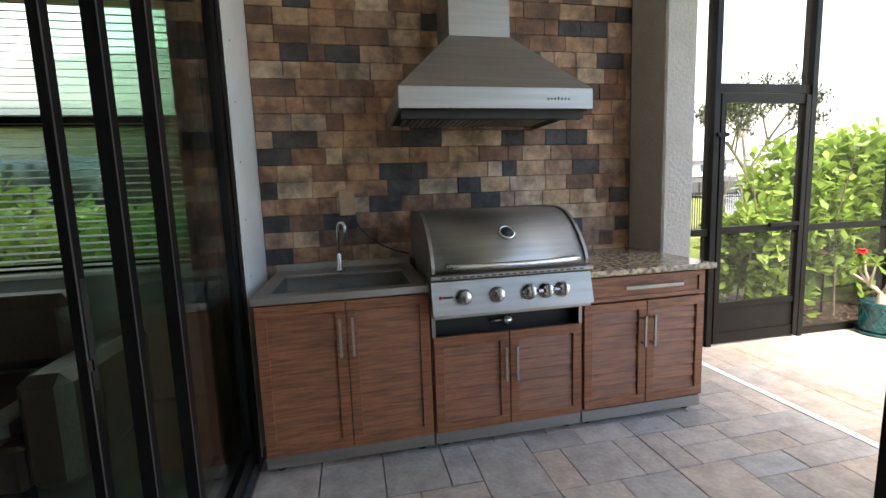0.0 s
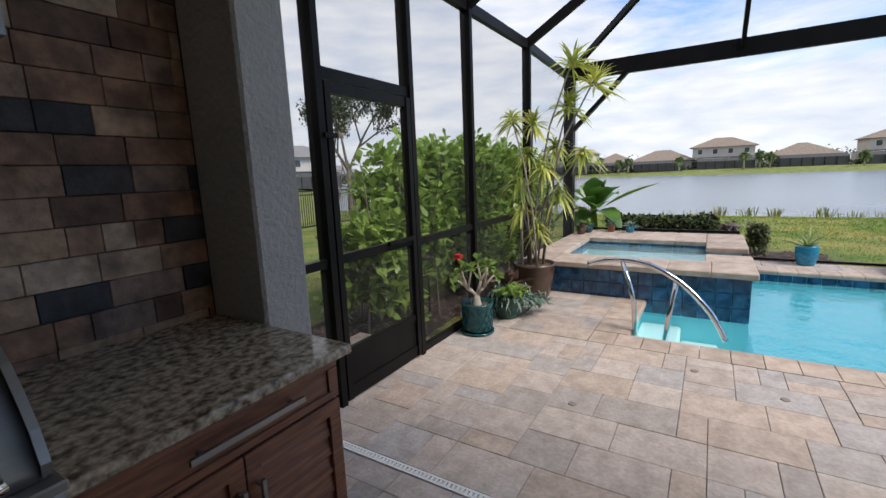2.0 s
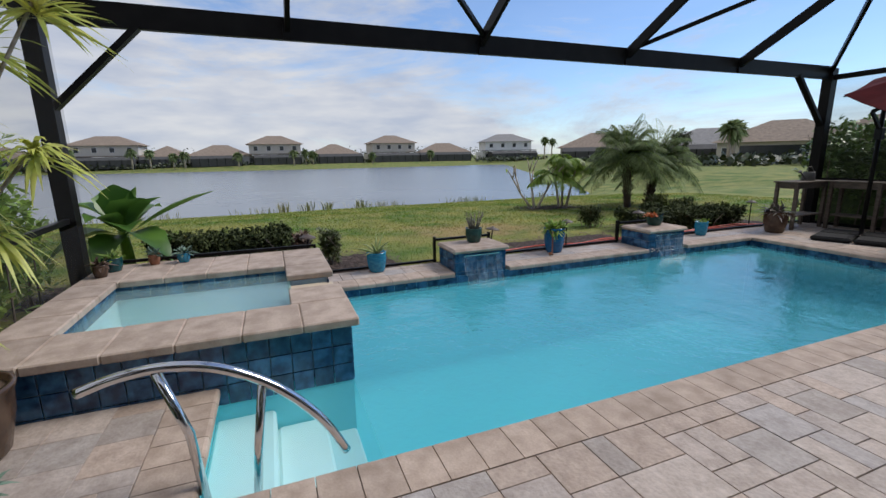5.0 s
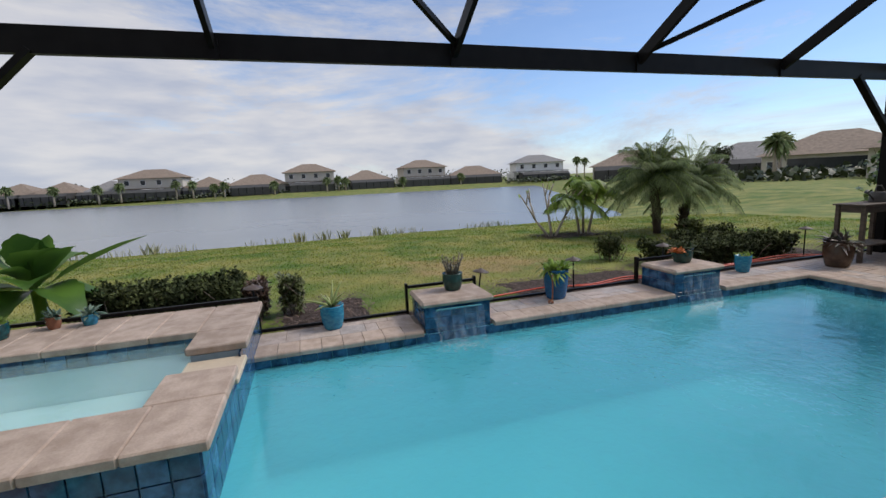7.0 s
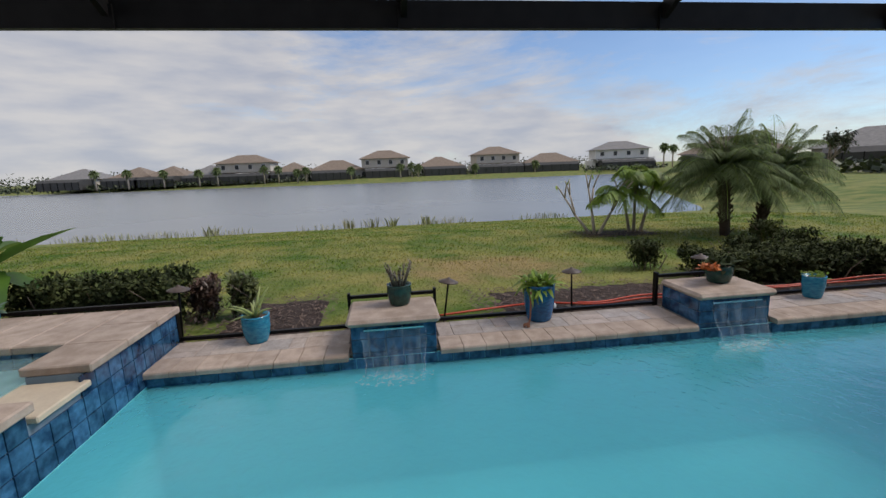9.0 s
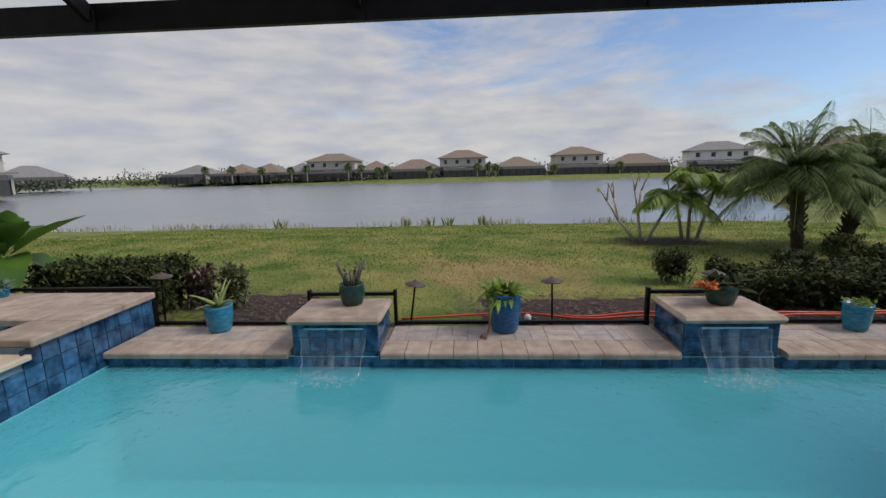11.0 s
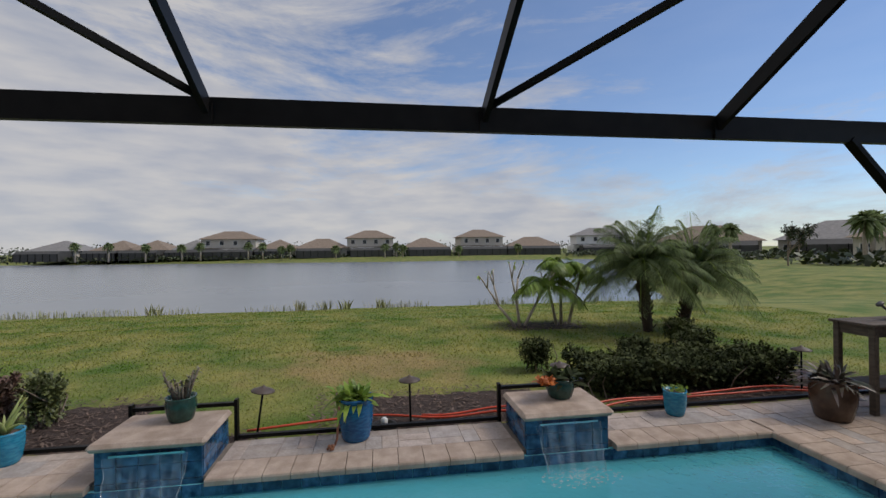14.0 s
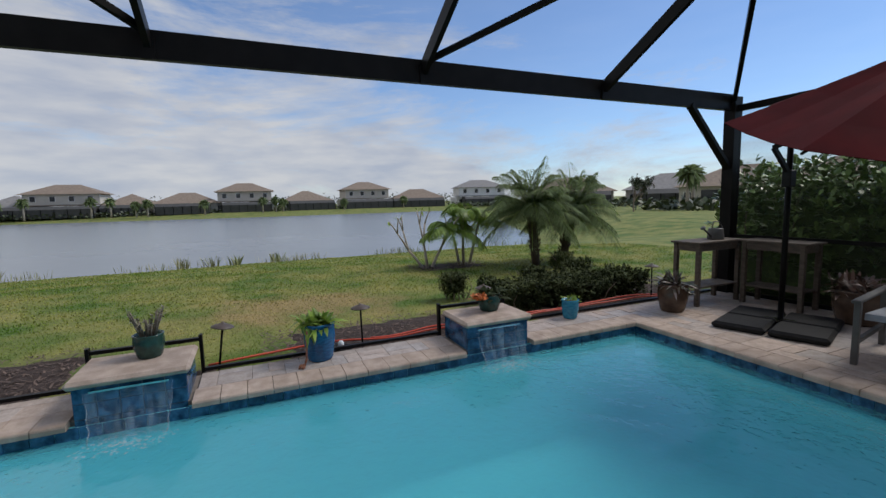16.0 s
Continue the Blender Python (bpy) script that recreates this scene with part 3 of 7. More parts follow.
SHEET = sheet_material()
STRAND = water("white_water", (0.9, 0.95, 0.97), 60, 0.3, (0.82, 0.88, 0.90), 0.12)
FOAM = water("foamy_water", (0.92, 0.97, 0.98), 60, 0.3, (0.80, 0.88, 0.90), 0.30)
build_fall(-1.94, -1.07)
build_fall(-5.42, -4.55)


# house shell: wall with the open sliding door, lanai ceiling, kitchen wall
def house_wall(b):
    box(b, XW - 0.2, XW, 2.36, 2.95, 0, 3.6)
    box(b, XW - 0.2, XW, -6, -2.6, 0, 3.6)
    box(b, XW - 0.2, XW, -2.6, 2.36, 2.5, 3.6)


struct("wall_west", WHITE, house_wall, "white painted stucco house wall beside the sliding door", "wall")
# unseen wall, added to keep southern light off the kitchen
struct("wall_south", WHITE, lambda b: box(b, XW, 2.6, -6.0, -5.8, 0, 3.498), "unseen white wall added to block light at the lanai's south end", "wall")
struct("wall_kitchen", MORTAR, lambda b: box(b, XW - 0.2, 2.395, 2.95, 3.15, 0, 3.6), "wall clad in thin reddish-brown bricks", "wall")
struct("column", STUCCO, lambda b: box(b, 2.165, 2.395, 2.58, 2.948, -0.05, 3.5, 0.012), "beige textured stucco column", "column")
struct("ceiling", CEIL, lambda b: box(b, XW, 2.62, -6, 2.948, 3.5, 3.58), "painted lanai ceiling", "ceiling")
struct("trim_fascia", WHITE, lambda b: box(b, 2.62, 2.66, -6, 3.15, 3.42, 3.62), "white roof fascia", "trim")
struct("roof", TAN, lambda b: extrude_profile(b, [(2.95, 3.63), (2.9, 3.73), (-6.5, 6.6), (-6.5, 3.63)], -6, 3.2, Matrix.Rotation(radians(-90), 4, "Z")), "tan tile house roof", "roof")


def inner_room(b):
    box(b, -6.2, -6.0, -4, 3.5, 0, 3.2)
    box(b, -6.0, XW - 0.2, -4.2, -4, 0, 3.2)
    box(b, -6.0, -3.4, 3.3, 3.5, 0, 3.2)
    box(b, -0.72, XW - 0.2, 3.3, 3.5, 0, 3.2)
    box(b, -3.4, -0.72, 3.3, 3.5, 0, 0.94)
    box(b, -3.4, -0.72, 3.3, 3.5, 2.72, 3.2)
    box(b, -6.2, XW - 0.2, -4.2, 3.5, 3.2, 3.3)


struct("wall_inside", INNER, inner_room, "dim beige painted walls of the room behind the sliding door", "wall")
struct("floor_inside", mat("inside_floor", (0.20, 0.17, 0.14), None, 3, 0.4), lambda b: box(b, -6.2, XW - 0.15, -4.2, 3.5, -0.15, -0.005), "brown tiled floor of the dim room", "floor")
struct("floor", GROUT, lambda b: [box(b, XW - 0.15, PX0 - 0.02, YS, YN, -0.35, -0.02), box(b, PX0 - 0.02, XE, YS, PY0 - 0.02, -0.35, -0.02), box(b, PX0 - 0.02, SX0 + 0.1, PY1 + 0.05, YN, -0.35, -0.02),
       box(b, SX0 + 0.1, XE, SY1 - 0.05, YN, -0.35, -0.02), box(b, PX1 + 0.05, XE, PY0 - 0.02, SY0, -0.35, -0.02)], "sandy bedding between the patio pavers", "floor")


# ---- screen enclosure ----
def cage():
    c = thing("screen_enclosure", "dark bronze aluminium pool screen enclosure", "enclosure", kind="structure")
    def rail(name, a, b, w, h, up=(0, 0, 1)):
        simple(name, BRONZE, lambda q: bar(q, a, b, w, h, up), c)
    CY = YN - 0.03
    for x in (2.455, 3.0, 3.935, 4.93, 6.49):
        rail("post", (x, CY, -0.02), (x, CY, TOP), 0.05, 0.10)
    BX, NY = 9.0, CY + 0.16
    simple("post", BRONZE, lambda q: box(q, BX - 0.08, BX + 0.08, NY - 0.08, NY + 0.08, -0.12, 3.17), c)
    simple("post", BRONZE, lambda q: box(q, BX - 0.09, BX + 0.09, YS - 0.08, YS + 0.10, -0.02, 3.17), c)
    rail("beam", (BX, YS, 3.085), (BX, NY, 3.085), 0.07, 0.25)
    rail("top_rail", (2.42, CY, TOP), (6.49, CY, TOP), 0.06, 0.10)
    rail("top_rail", (6.49, CY, TOP), (BX, NY, TOP + 0.02), 0.06, 0.10)
    rail("top_rail", (2.62, YS, TOP), (BX, YS, TOP), 0.06, 0.10)
    rail("top_rail", (2.69, YS, 3.0), (2.69, CY, 3.0), 0.05, 0.15)
    for a, b in (((BX, NY - 0.93, 3.0), (BX, NY - 0.06, 2.13)), ((BX, YS + 1.03, 3.0), (BX, YS + 0.08, 2.05))):
        rail("knee_brace", a, b, 0.06, 0.11, (1, 0, 0))
    # chair rails and sill rails
    rail("chair_rail", (2.455, CY, 0.96), (3.0, CY, 0.96), 0.05, 0.055)
    for a, b in ((3.935, 4.93), (4.93, 6.49), (6.49, BX)):
        rail("chair_rail", (a, CY, 0.95), (b, NY if b == BX else CY, 0.95), 0.05, 0.055)
        rail("sill_rail", (a, CY, 0.025), (b, NY if b == BX else CY, 0.025), 0.05, 0.06)
    rail("sill_rail", (2.42, CY, 0.025), (3.0, CY, 0.025), 0.05, 0.06)
    rail("header", (3.0, CY, 2.10), (3.935, CY, 2.10), 0.05, 0.07)
    for a, b in ((BX, 6.7), (6.7, 4.7), (4.7, 2.7)):
        rail("chair_rail", (a, YS, 0.95), (b, YS, 0.95), 0.05, 0.055)
        rail("sill_rail", (a, YS, 0.025), (b, YS, 0.025), 0.05, 0.06)
        rail("post", (b, YS, 0), (b, YS, TOP), 0.05, 0.10)
    # low frame along the far edge, stepping over spa and piers
    for y0, y1, z in ((SY0, -1.05, 0.03), (-1.96, -4.53, 0.03), (-5.44, YS, 0.03), (YN, SY0, SPA_TOP + 0.03), (-1.05, -1.96, 0.345), (-4.53, -5.44, 0.345)):
        rail("sill_rail", (XE + 0.02, y0, z), (XE + 0.02, y1, z), 0.045, 0.034)
    for y, z in ((SY0, SPA_TOP), (-1.05, 0.345), (-1.96, 0.345), (-4.53, 0.345), (-5.44, 0.345)):
        simple("upright", BRONZE, lambda q: box(q, XE - 0.01, XE + 0.05, y - 0.015, y + 0.015, -0.1, z + 0.045), c)
    # sloped roof members: eaves rise inwards to a flat ring
    RX, RY, RZ, run = BX - 2.3, CY - 2.3, 3.10 + 2.3 * 0.535, 2.3
    ys = (0.80, -1.77, -4.38, -7.0)
    for y in ys:
        rail("rafter", (BX, y, 3.10), (RX, y, RZ), 0.055, 0.15)
        rail("roof_beam", (RX, y, RZ), (2.66, y, RZ), 0.055, 0.15)
        simple("bracket", BRONZE, lambda q: box(q, BX - 0.06, BX - 0.036, y - 0.055, y + 0.055, 2.95, 3.15), c)
    for a, b in (((-1.77), 0.80), ((-4.38), -7.0)):
        rail("brace", (BX - 0.12, a, 3.17), (RX, b, RZ), 0.05, 0.06)
    for x in (6.49, 4.93, 3.935):
        rail("rafter", (x, CY, TOP), (x, RY, RZ), 0.055, 0.10)
        rail("rafter", (x, YS, TOP), (x, YS + run, RZ), 0.055, 0.10)
    rail("hip_rafter", (BX, NY, 3.10), (RX, RY, RZ), 0.055, 0.09)
    rail("hip_rafter", (BX, YS, 3.10), (RX, YS + run + 0.8, RZ), 0.055, 0.09)
    rail("ring", (RX, YS + run, RZ), (RX, RY, RZ), 0.05, 0.10)
    rail("ring", (RX, RY, RZ), (2.66, RY, RZ), 0.05, 0.10)
    rail("ring", (RX, YS + run, RZ), (2.66, YS + run, RZ), 0.05, 0.10)
    return c


cage()


def screen_door():
    d = thing("door_screen", "closed dark bronze screen door with kick plate", "door", kind="structure")
    y = YN - 0.05
    for a, b in (((3.06, y, 0.02), (3.06, y, 2.05)), ((3.875, y, 0.02), (3.875, y, 2.05))):
        simple("stile", BRONZE, lambda q: bar(q, a, b, 0.045, 0.065), d)
    for z, h in ((2.02, 0.07), (0.97, 0.06), (0.06, 0.09)):
        simple("rail", BRONZE, lambda q: bar(q, (3.04, y, z), (3.895, y, z), 0.04, h), d)
    simple("kick_plate", BRONZE, lambda q: box(q, 3.07, 3.865, y - 0.008, y + 0.008, 0.08, 0.33), d, "solid bronze kick plate")
    simple("rail", BRONZE, lambda q: bar(q, (3.04, y, 0.34), (3.895, y, 0.34), 0.04, 0.05), d)
    simple("handle", BRONZE, lambda q: [bar(q, (3.535, y - 0.045, 1.0), (3.845, y - 0.045, 1.0), 0.025, 0.03), bar(q, (3.835, y, 1.0), (3.835, y - 0.05, 1.0), 0.02, 0.03)], d, "long lever handle")
    simple("hinge", BRONZE, lambda q: box(q, 3.0, 3.10, y - 0.05, y - 0.02, 1.72, 1.75), d)


screen_door()


# ---- outdoor kitchen ----
def handle_bar(name, x, y, z, length, vertical, parent):
    def f(q):
        d = length / 2
        if vertical:
            bar(q, (x, y - 0.032, z - d), (x, y - 0.032, z + d), 0.012, 0.012, (0, 1, 0))
            for s in (-0.8, 0.8):
                bar(q, (x, y, z + s * d), (x, y - 0.034, z + s * d), 0.01, 0.01)
        else:
            bar(q, (x - d, y - 0.032, z), (x + d, y - 0.032, z), 0.012, 0.018)
            for s in (-0.8, 0.8):
                bar(q, (x + s * d, y, z), (x + s * d, y - 0.034, z), 0.01, 0.01)
    return simple(name, STEEL, f, parent, "brushed steel bar handle")


def louvre_door(x0, x1, z0, z1, hinge_left, parent, slats=6, tall=0.19):
    """Framed cabinet door with overlapping wood-look slats."""
    yf = 2.155
    d = simple("door", WOODG, lambda q: box(q, x0 + 0.004, x1 - 0.004, yf + 0.0265, yf + 0.03, z0 + 0.004, z1 - 0.004), parent)
    for a, b in ((z1 - 0.05, z1), (z0, z0 + 0.05)):
        simple("rail", WOODG, lambda q: box(q, x0, x1, yf, yf + 0.026, a, b, 0.002), d)
    for a, b in ((x0, x0 + 0.05), (x1 - 0.05, x1)):
        simple("stile", WOODG, lambda q: box(q, a, b, yf, yf + 0.026, z0 + 0.0505, z1 - 0.0505, 0.002), d)
    n = slats
    for k in range(n):
        a = z0 + 0.05 + (z1 - z0 - 0.1) * k / n
        b = z0 + 0.05 + (z1 - z0 - 0.1) * (k + 1) / n
        simple("slat", WOODG, lambda q: extrude_profile(q, [(yf + 0.008, a), (yf + 0.008, a + 0.004), (yf + 0.021, b - 0.002), (yf + 0.026, b - 0.002), (yf + 0.026, a)], x0 + 0.05, x1 - 0.05), d)
    hx = x1 - 0.028 if hinge_left else x0 + 0.028
    handle_bar("handle", hx, yf, z1 - 0.05 - tall / 2 - 0.03, tall, True, d)
    return d


def cabinet_body(name, label, x0, x1, top):
    c = thing(name, label, "cabinet", group="outdoor kitchen cabinets")
    simple("body", WOODG, lambda q: [box(q, x0, x0 + 0.018, 2.18, 2.9, 0.10, top), box(q, x1 - 0.018, x1, 2.18, 2.9, 0.10, top), box(q, x0 + 0.018, x1 - 0.018, 2.88, 2.9, 0.10, top),
           box(q, x0 + 0.018, x1 - 0.018, 2.182, 2.88, 0.10, 0.12)], c)
    simple("plinth", STEEL, lambda q: box(q, x0 + 0.002, x1 - 0.002, 2.172, 2.19, 0.035, 0.099), c, "brushed steel plinth")
    for fx in (x0 + 0.06, x1 - 0.06):
        for fy in (2.24, 2.82):
            simple("foot", RUBBER, lambda q: lathe(q, [(0.028, 0), (0.028, 0.012), (0.014, 0.02), (0.014, 0.10)], 12, Matrix.Translation((fx, fy, 0))), c)
    return c


C1 = cabinet_body("cabinet", "brown wood-look outdoor sink cabinet with slatted doors", -0.33, 0.505, 0.862)
# the inner blocks are solid; their near-black colour paints the cabinets' inside shade
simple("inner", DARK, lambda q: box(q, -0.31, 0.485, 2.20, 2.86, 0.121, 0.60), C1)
louvre_door(-0.325, 0.088, 0.105, 0.855, True, C1, 9)
louvre_door(0.092, 0.50, 0.105, 0.855, False, C1, 9)
C2 = cabinet_body("cabinet", "brown wood-look grill cabinet with two slatted doors and open slot", 0.512, 1.345, 0.765)
simple("inner", DARK, lambda q: box(q, 0.532, 1.325, 2.26, 2.87, 0.125, 0.75), C2, "near-black block in place of the shaded slot below the grill")
for sx in (0.512, 1.327):
    simple("slot_frame", STEEL, lambda q: box(q, sx, sx + 0.018, 2.16, 2.25, 0.62, 0.765), C2)
simple("gas_valve", CHROME, lambda q: [tube(q, [(0.84, 2.24, 0.655), (0.95, 2.24, 0.66)], 0.009), lathe(q, [(0.02, 0), (0.03, 0.012), (0.022, 0.03), (0.0, 0.034)], 12, pose(0.93, 2.21, 0.668, 90))], C2, "chrome gas valve and pipe")
louvre_door(0.517, 0.922, 0.105, 0.62, True, C2, 7, 0.18)
louvre_door(0.927, 1.34, 0.105, 0.62, False, C2, 7, 0.18)
C3 = cabinet_body("cabinet", "brown wood-look cabinet with a drawer and two slatted doors", 1.352, 2.125, 0.872)
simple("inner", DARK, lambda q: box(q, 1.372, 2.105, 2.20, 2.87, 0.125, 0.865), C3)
louvre_door(1.358, 1.742, 0.115, 0.715, True, C3, 7, 0.18)
louvre_door(1.746, 2.12, 0.115, 0.715, False, C3, 7, 0.18)
drawer = simple("drawer", WOODG, lambda q: [box(q, 1.358, 2.12, 2.155, 2.175, 0.725, 0.75, 0.002), box(q, 1.358, 2.12, 2.155, 2.175, 0.835, 0.862, 0.002), box(q, 1.358, 1.40, 2.155, 2.175, 0.751, 0.834, 0.002),
                box(q, 2.078, 2.12, 2.155, 2.175, 0.751, 0.834, 0.002), box(q, 1.40, 2.078, 2.164, 2.176, 0.75, 0.836)], C3)
handle_bar("handle", 1.77, 2.16, 0.80, 0.36, False, drawer)
struct_ct = thing("countertop", "polished beige speckled granite countertop", "countertop")
simple("slab", GRANITE, lambda q: box(q, 1.338, 2.163, 2.115, 2.935, 0.874, 0.908, 0.006), struct_ct)


def build_sink():
    s = thing("sink", "stainless steel outdoor sink with deep wide basin", "sink")
    x0, x1, y0, y1, z = -0.335, 0.508, 2.135, 2.93, 0.902
    simple("rim", STEEL, lambda q: [box(q, x0, x1, y0, 2.215, 0.864, z, 0.004), box(q, x0, x1, 2.72, y1, 0.864, z, 0.004), box(q, x0, x0 + 0.085, 2.216, 2.719, 0.864, z, 0.004), box(q, x1 - 0.085, x1, 2.216, 2.719, 0.864, z, 0.004),
           box(q, x0, x1, y1 - 0.02, y1, z + 0.001, z + 0.04)], s)
    for k, b in enumerate(((-0.25, 0.423, 2.215, 2.72, 0.62, 0.635), (-0.262, -0.25, 2.205, 2.73, 0.635, 0.88), (0.423, 0.435, 2.205, 2.73, 0.635, 0.88),
                           (-0.25, 0.423, 2.203, 2.215, 0.635, 0.88), (-0.25, 0.423, 2.72, 2.732, 0.635, 0.88), (0.05, 0.062, 2.2155, 2.7195, 0.635, 0.84))):
        simple("basin_floor" if k == 0 else "basin_wall", STEEL, lambda q: box(q, *b), s)
    simple("drain", DARK, lambda q: lathe(q, [(0.045, 0.0), (0.045, 0.004), (0.0, 0.005)], 16, Matrix.Translation((-0.1, 2.47, 0.635))), s)
    simple("drainer", STEEL, lambda q: [box(q, 0.08, 0.42, 2.58 + k * 0.022, 2.59 + k * 0.022, 0.905, 0.912) for k in range(6)], s, "ridged steel draining rack")
    return s


build_sink()


def build_faucet():
    f = thing("faucet", "chrome goose-neck faucet on the sink rim", "faucet")
    x, y = 0.06, 2.76
    simple("base", CHROME, lambda q: lathe(q, [(0.028, 0), (0.028, 0.015), (0.016, 0.02), (0.016, 0.10), (0.012, 0.11)], 16, Matrix.Translation((x, y, 0.903))), f)
    pts = [(x, y, 0.95), (x, y, 1.17)] + [(x + 0.022 - 0.022 * math.cos(a), y - 0.02 + 0.02 * math.cos(a), 1.17 + 0.03 * math.sin(a)) for a in (0.5, 1.0, 1.57, 2.1, 2.6, 3.14)] + [(x + 0.044, y - 0.04, 1.10)]
    simple("spout", CHROME, lambda q: tube(q, pts, 0.011, 12), f)
    simple("lever", CHROME, lambda q: tube(q, [(x + 0.015, y, 0.96), (x + 0.05, y - 0.01, 0.97)], 0.006, 8), f)


build_faucet()


def build_grill():
    g = thing("gas_grill", "stainless steel built-in gas grill with closed curved lid", "grill")
    x0, x1 = 0.515, 1.325
    simple("body", STEEL, lambda q: box(q, x0 + 0.02, x1 - 0.02, 2.16, 2.82, 0.767, 0.955), g)
    simple("drip_tray", STEEL, lambda q: box(q, x0 - 0.01, x1 + 0.01, 2.05, 2.16, 0.745, 0.766, 0.003), g)
    panel = simple("control_panel", STEEL, lambda q: extrude_profile(q, [(2.03, 0.768), (2.07, 0.925), (2.085, 0.935), (2.165, 0.935), (2.165, 0.768)], x0 - 0.015, x1 + 0.015), g, "sloped brushed steel control panel")
    simple("vent_rail", STEEL, lambda q: box(q, x0 - 0.02, x1 + 0.02, 2.045, 2.17, 0.9365, 0.957, 0.004), g)
    # slots are thin near-black blocks, their shade put in by colour
    simple("vent_slot", DARK, lambda q: [box(q, x0 + 0.03 + k * 0.036, x0 + 0.052 + k * 0.036, 2.0435, 2.05, 0.943, 0.950) for k in range(21)], g)
    prof = [(2.085, 0.958), (2.078, 0.985), (2.105, 1.045), (2.15, 1.105), (2.20, 1.155), (2.26, 1.20), (2.33, 1.232), (2.42, 1.25), (2.72, 1.25), (2.78, 1.22), (2.80, 0.958)]
    def lid(q):
        extrude_profile(q, prof, x0 + 0.0, x1 - 0.0)
        for f in q.faces:
            if len(f.verts) == 4:
                f.smooth = True
    simple("lid", STEEL, lid, g, "curved stainless steel lid")
    for x in (x0, x1):
        simple("lid_edge", STEEL, lambda q: extrude_profile(q, [(y - (0.006 if i < 8 else 0), z + 0.006) for i, (y, z) in enumerate(prof)], x - 0.008, x + 0.008), g)
    def handle(q):
        pts = [(x0 + 0.07 + (x1 - x0 - 0.14) * k / 12, 2.035 - 0.035 * math.sin(math.pi * k / 12), 1.0) for k in range(13)]
        tube(q, [(pts[0][0], 2.09, 1.0)] + pts + [(pts[-1][0], 2.09, 1.0)], 0.014, 10)
    simple("lid_handle", CHROME, handle, g, "bowed polished steel handle")
    gm = pose(0.925, 2.176, 1.137, 90 - 45)
    simple("gauge", CHROME, lambda q: lathe(q, [(0.046, 0), (0.046, 0.008), (0.036, 0.014), (0.034, 0.008), (0.0, 0.008)], 24, gm), g, "round temperature gauge")
    simple("gauge_face", DARK, lambda q: lathe(q, [(0.033, 0.009), (0.033, 0.010), (0.0, 0.0105)], 20, gm), g)
    for x in (0.655, 0.825, 0.992, 1.082, 1.168):
        km = pose(x, 2.048, 0.848, 90 - 14)
        k = simple("knob", CHROME, lambda q: lathe(q, [(0.040, 0), (0.040, 0.006), (0.032, 0.010), (0.030, 0.036), (0.026, 0.044), (0.0, 0.046)], 24, km), g, "polished chrome knob")
        simple("grip", STEEL, lambda q: box(q, -0.006, 0.006, -0.028, 0.028, 0.045, 0.058, 0.002, km), k)
    simple("badge", mat("red_badge", (0.45, 0.03, 0.03), None, 10, 0.4), lambda q: box(q, 0.535, 0.547, 2.040, 2.052, 0.845, 0.862), g)
    simple("badge_bar", DARK, lambda q: box(q, 0.552, 0.60, 2.042, 2.053, 0.849, 0.856), g)
    return g


build_grill()


def build_hood():
    h = thing("range_hood", "stainless steel pyramid range hood on the brick wall", "range hood")
    x0, x1, y0, y1, z0, z1 = 0.40, 1.42, 2.19, 2.935, 1.765, 1.866
    for b in ((x0, x1, y0, y0 + 0.015), (x0, x0 + 0.015, y0 + 0.0155, y1), (x1 - 0.015, x1, y0 + 0.0155, y1)):
        simple("skirt_panel", STEEL, lambda q: box(q, *b, z0, z1), h)
    def pyr(q):
        b = [(x0, y0, z1 + 0.001), (x1, y0, z1 + 0.001), (x1, y1, z1 + 0.001), (x0, y1, z1 + 0.001)]
        t = [(0.755, 2.60, 2.25), (1.125, 2.60, 2.25), (1.125, y1, 2.25), (0.755, y1, 2.25)]
        vb, vt = [q.verts.new(p) for p in b], [q.verts.new(p) for p in t]
        for k in range(4):
            q.faces.new((vb[k], vb[(k + 1) % 4], vt[(k + 1) % 4], vt[k]))
        q.faces.new(vt)
        q.faces.new(vb[::-1])
    simple("canopy", STEEL, pyr, h, "sloped brushed steel canopy")
    simple("chimney", STEEL, lambda q: box(q, 0.757, 1.123, 2.602, y1, 2.251, 3.495), h, "square steel duct cover")
    simple("liner", DARK, lambda q: box(q, x0 + 0.016, x1 - 0.016, y0 + 0.016, y1, z0 + 0.03, z0 + 0.045), h)
    for k in range(26):
        simple("baffle", STEEL, lambda q: box(q, 0.48 + k * 0.034, 0.498 + k * 0.034, 2.32, 2.86, z0 + 0.01, z0 + 0.029), h)
    simple("front_lip", DARK, lambda q: box(q, x0 + 0.02, x1 - 0.02, 2.25, 2.30, z0 - 0.04, z0 + 0.029), h)
    for k in range(7):
        simple("button", DARK, lambda q: box(q, 1.165 + k * 0.019, 1.173 + k * 0.019, y0 - 0.003, y0 + 0.001, 1.808, 1.822 if k == 3 else 1.816), h)


build_hood()


def build_outlet():
    o = thing("outlet_box", "tan weatherproof outlet box with grey cable on the brick wall", "outlet")
    simple("cover", TAN, lambda q: box(q, 0.072, 0.172, 2.88, 2.935, 1.235, 1.395, 0.006), o)
    pts = [(0.15, 2.91, 1.24), (0.19, 2.915, 1.16), (0.25, 2.92, 1.09), (0.33, 2.92, 1.03), (0.43, 2.90, 0.985), (0.5, 2.88, 0.97)]
    simple("cable", DARK, lambda q: tube(q, pts, 0.005, 6), o)


build_outlet()


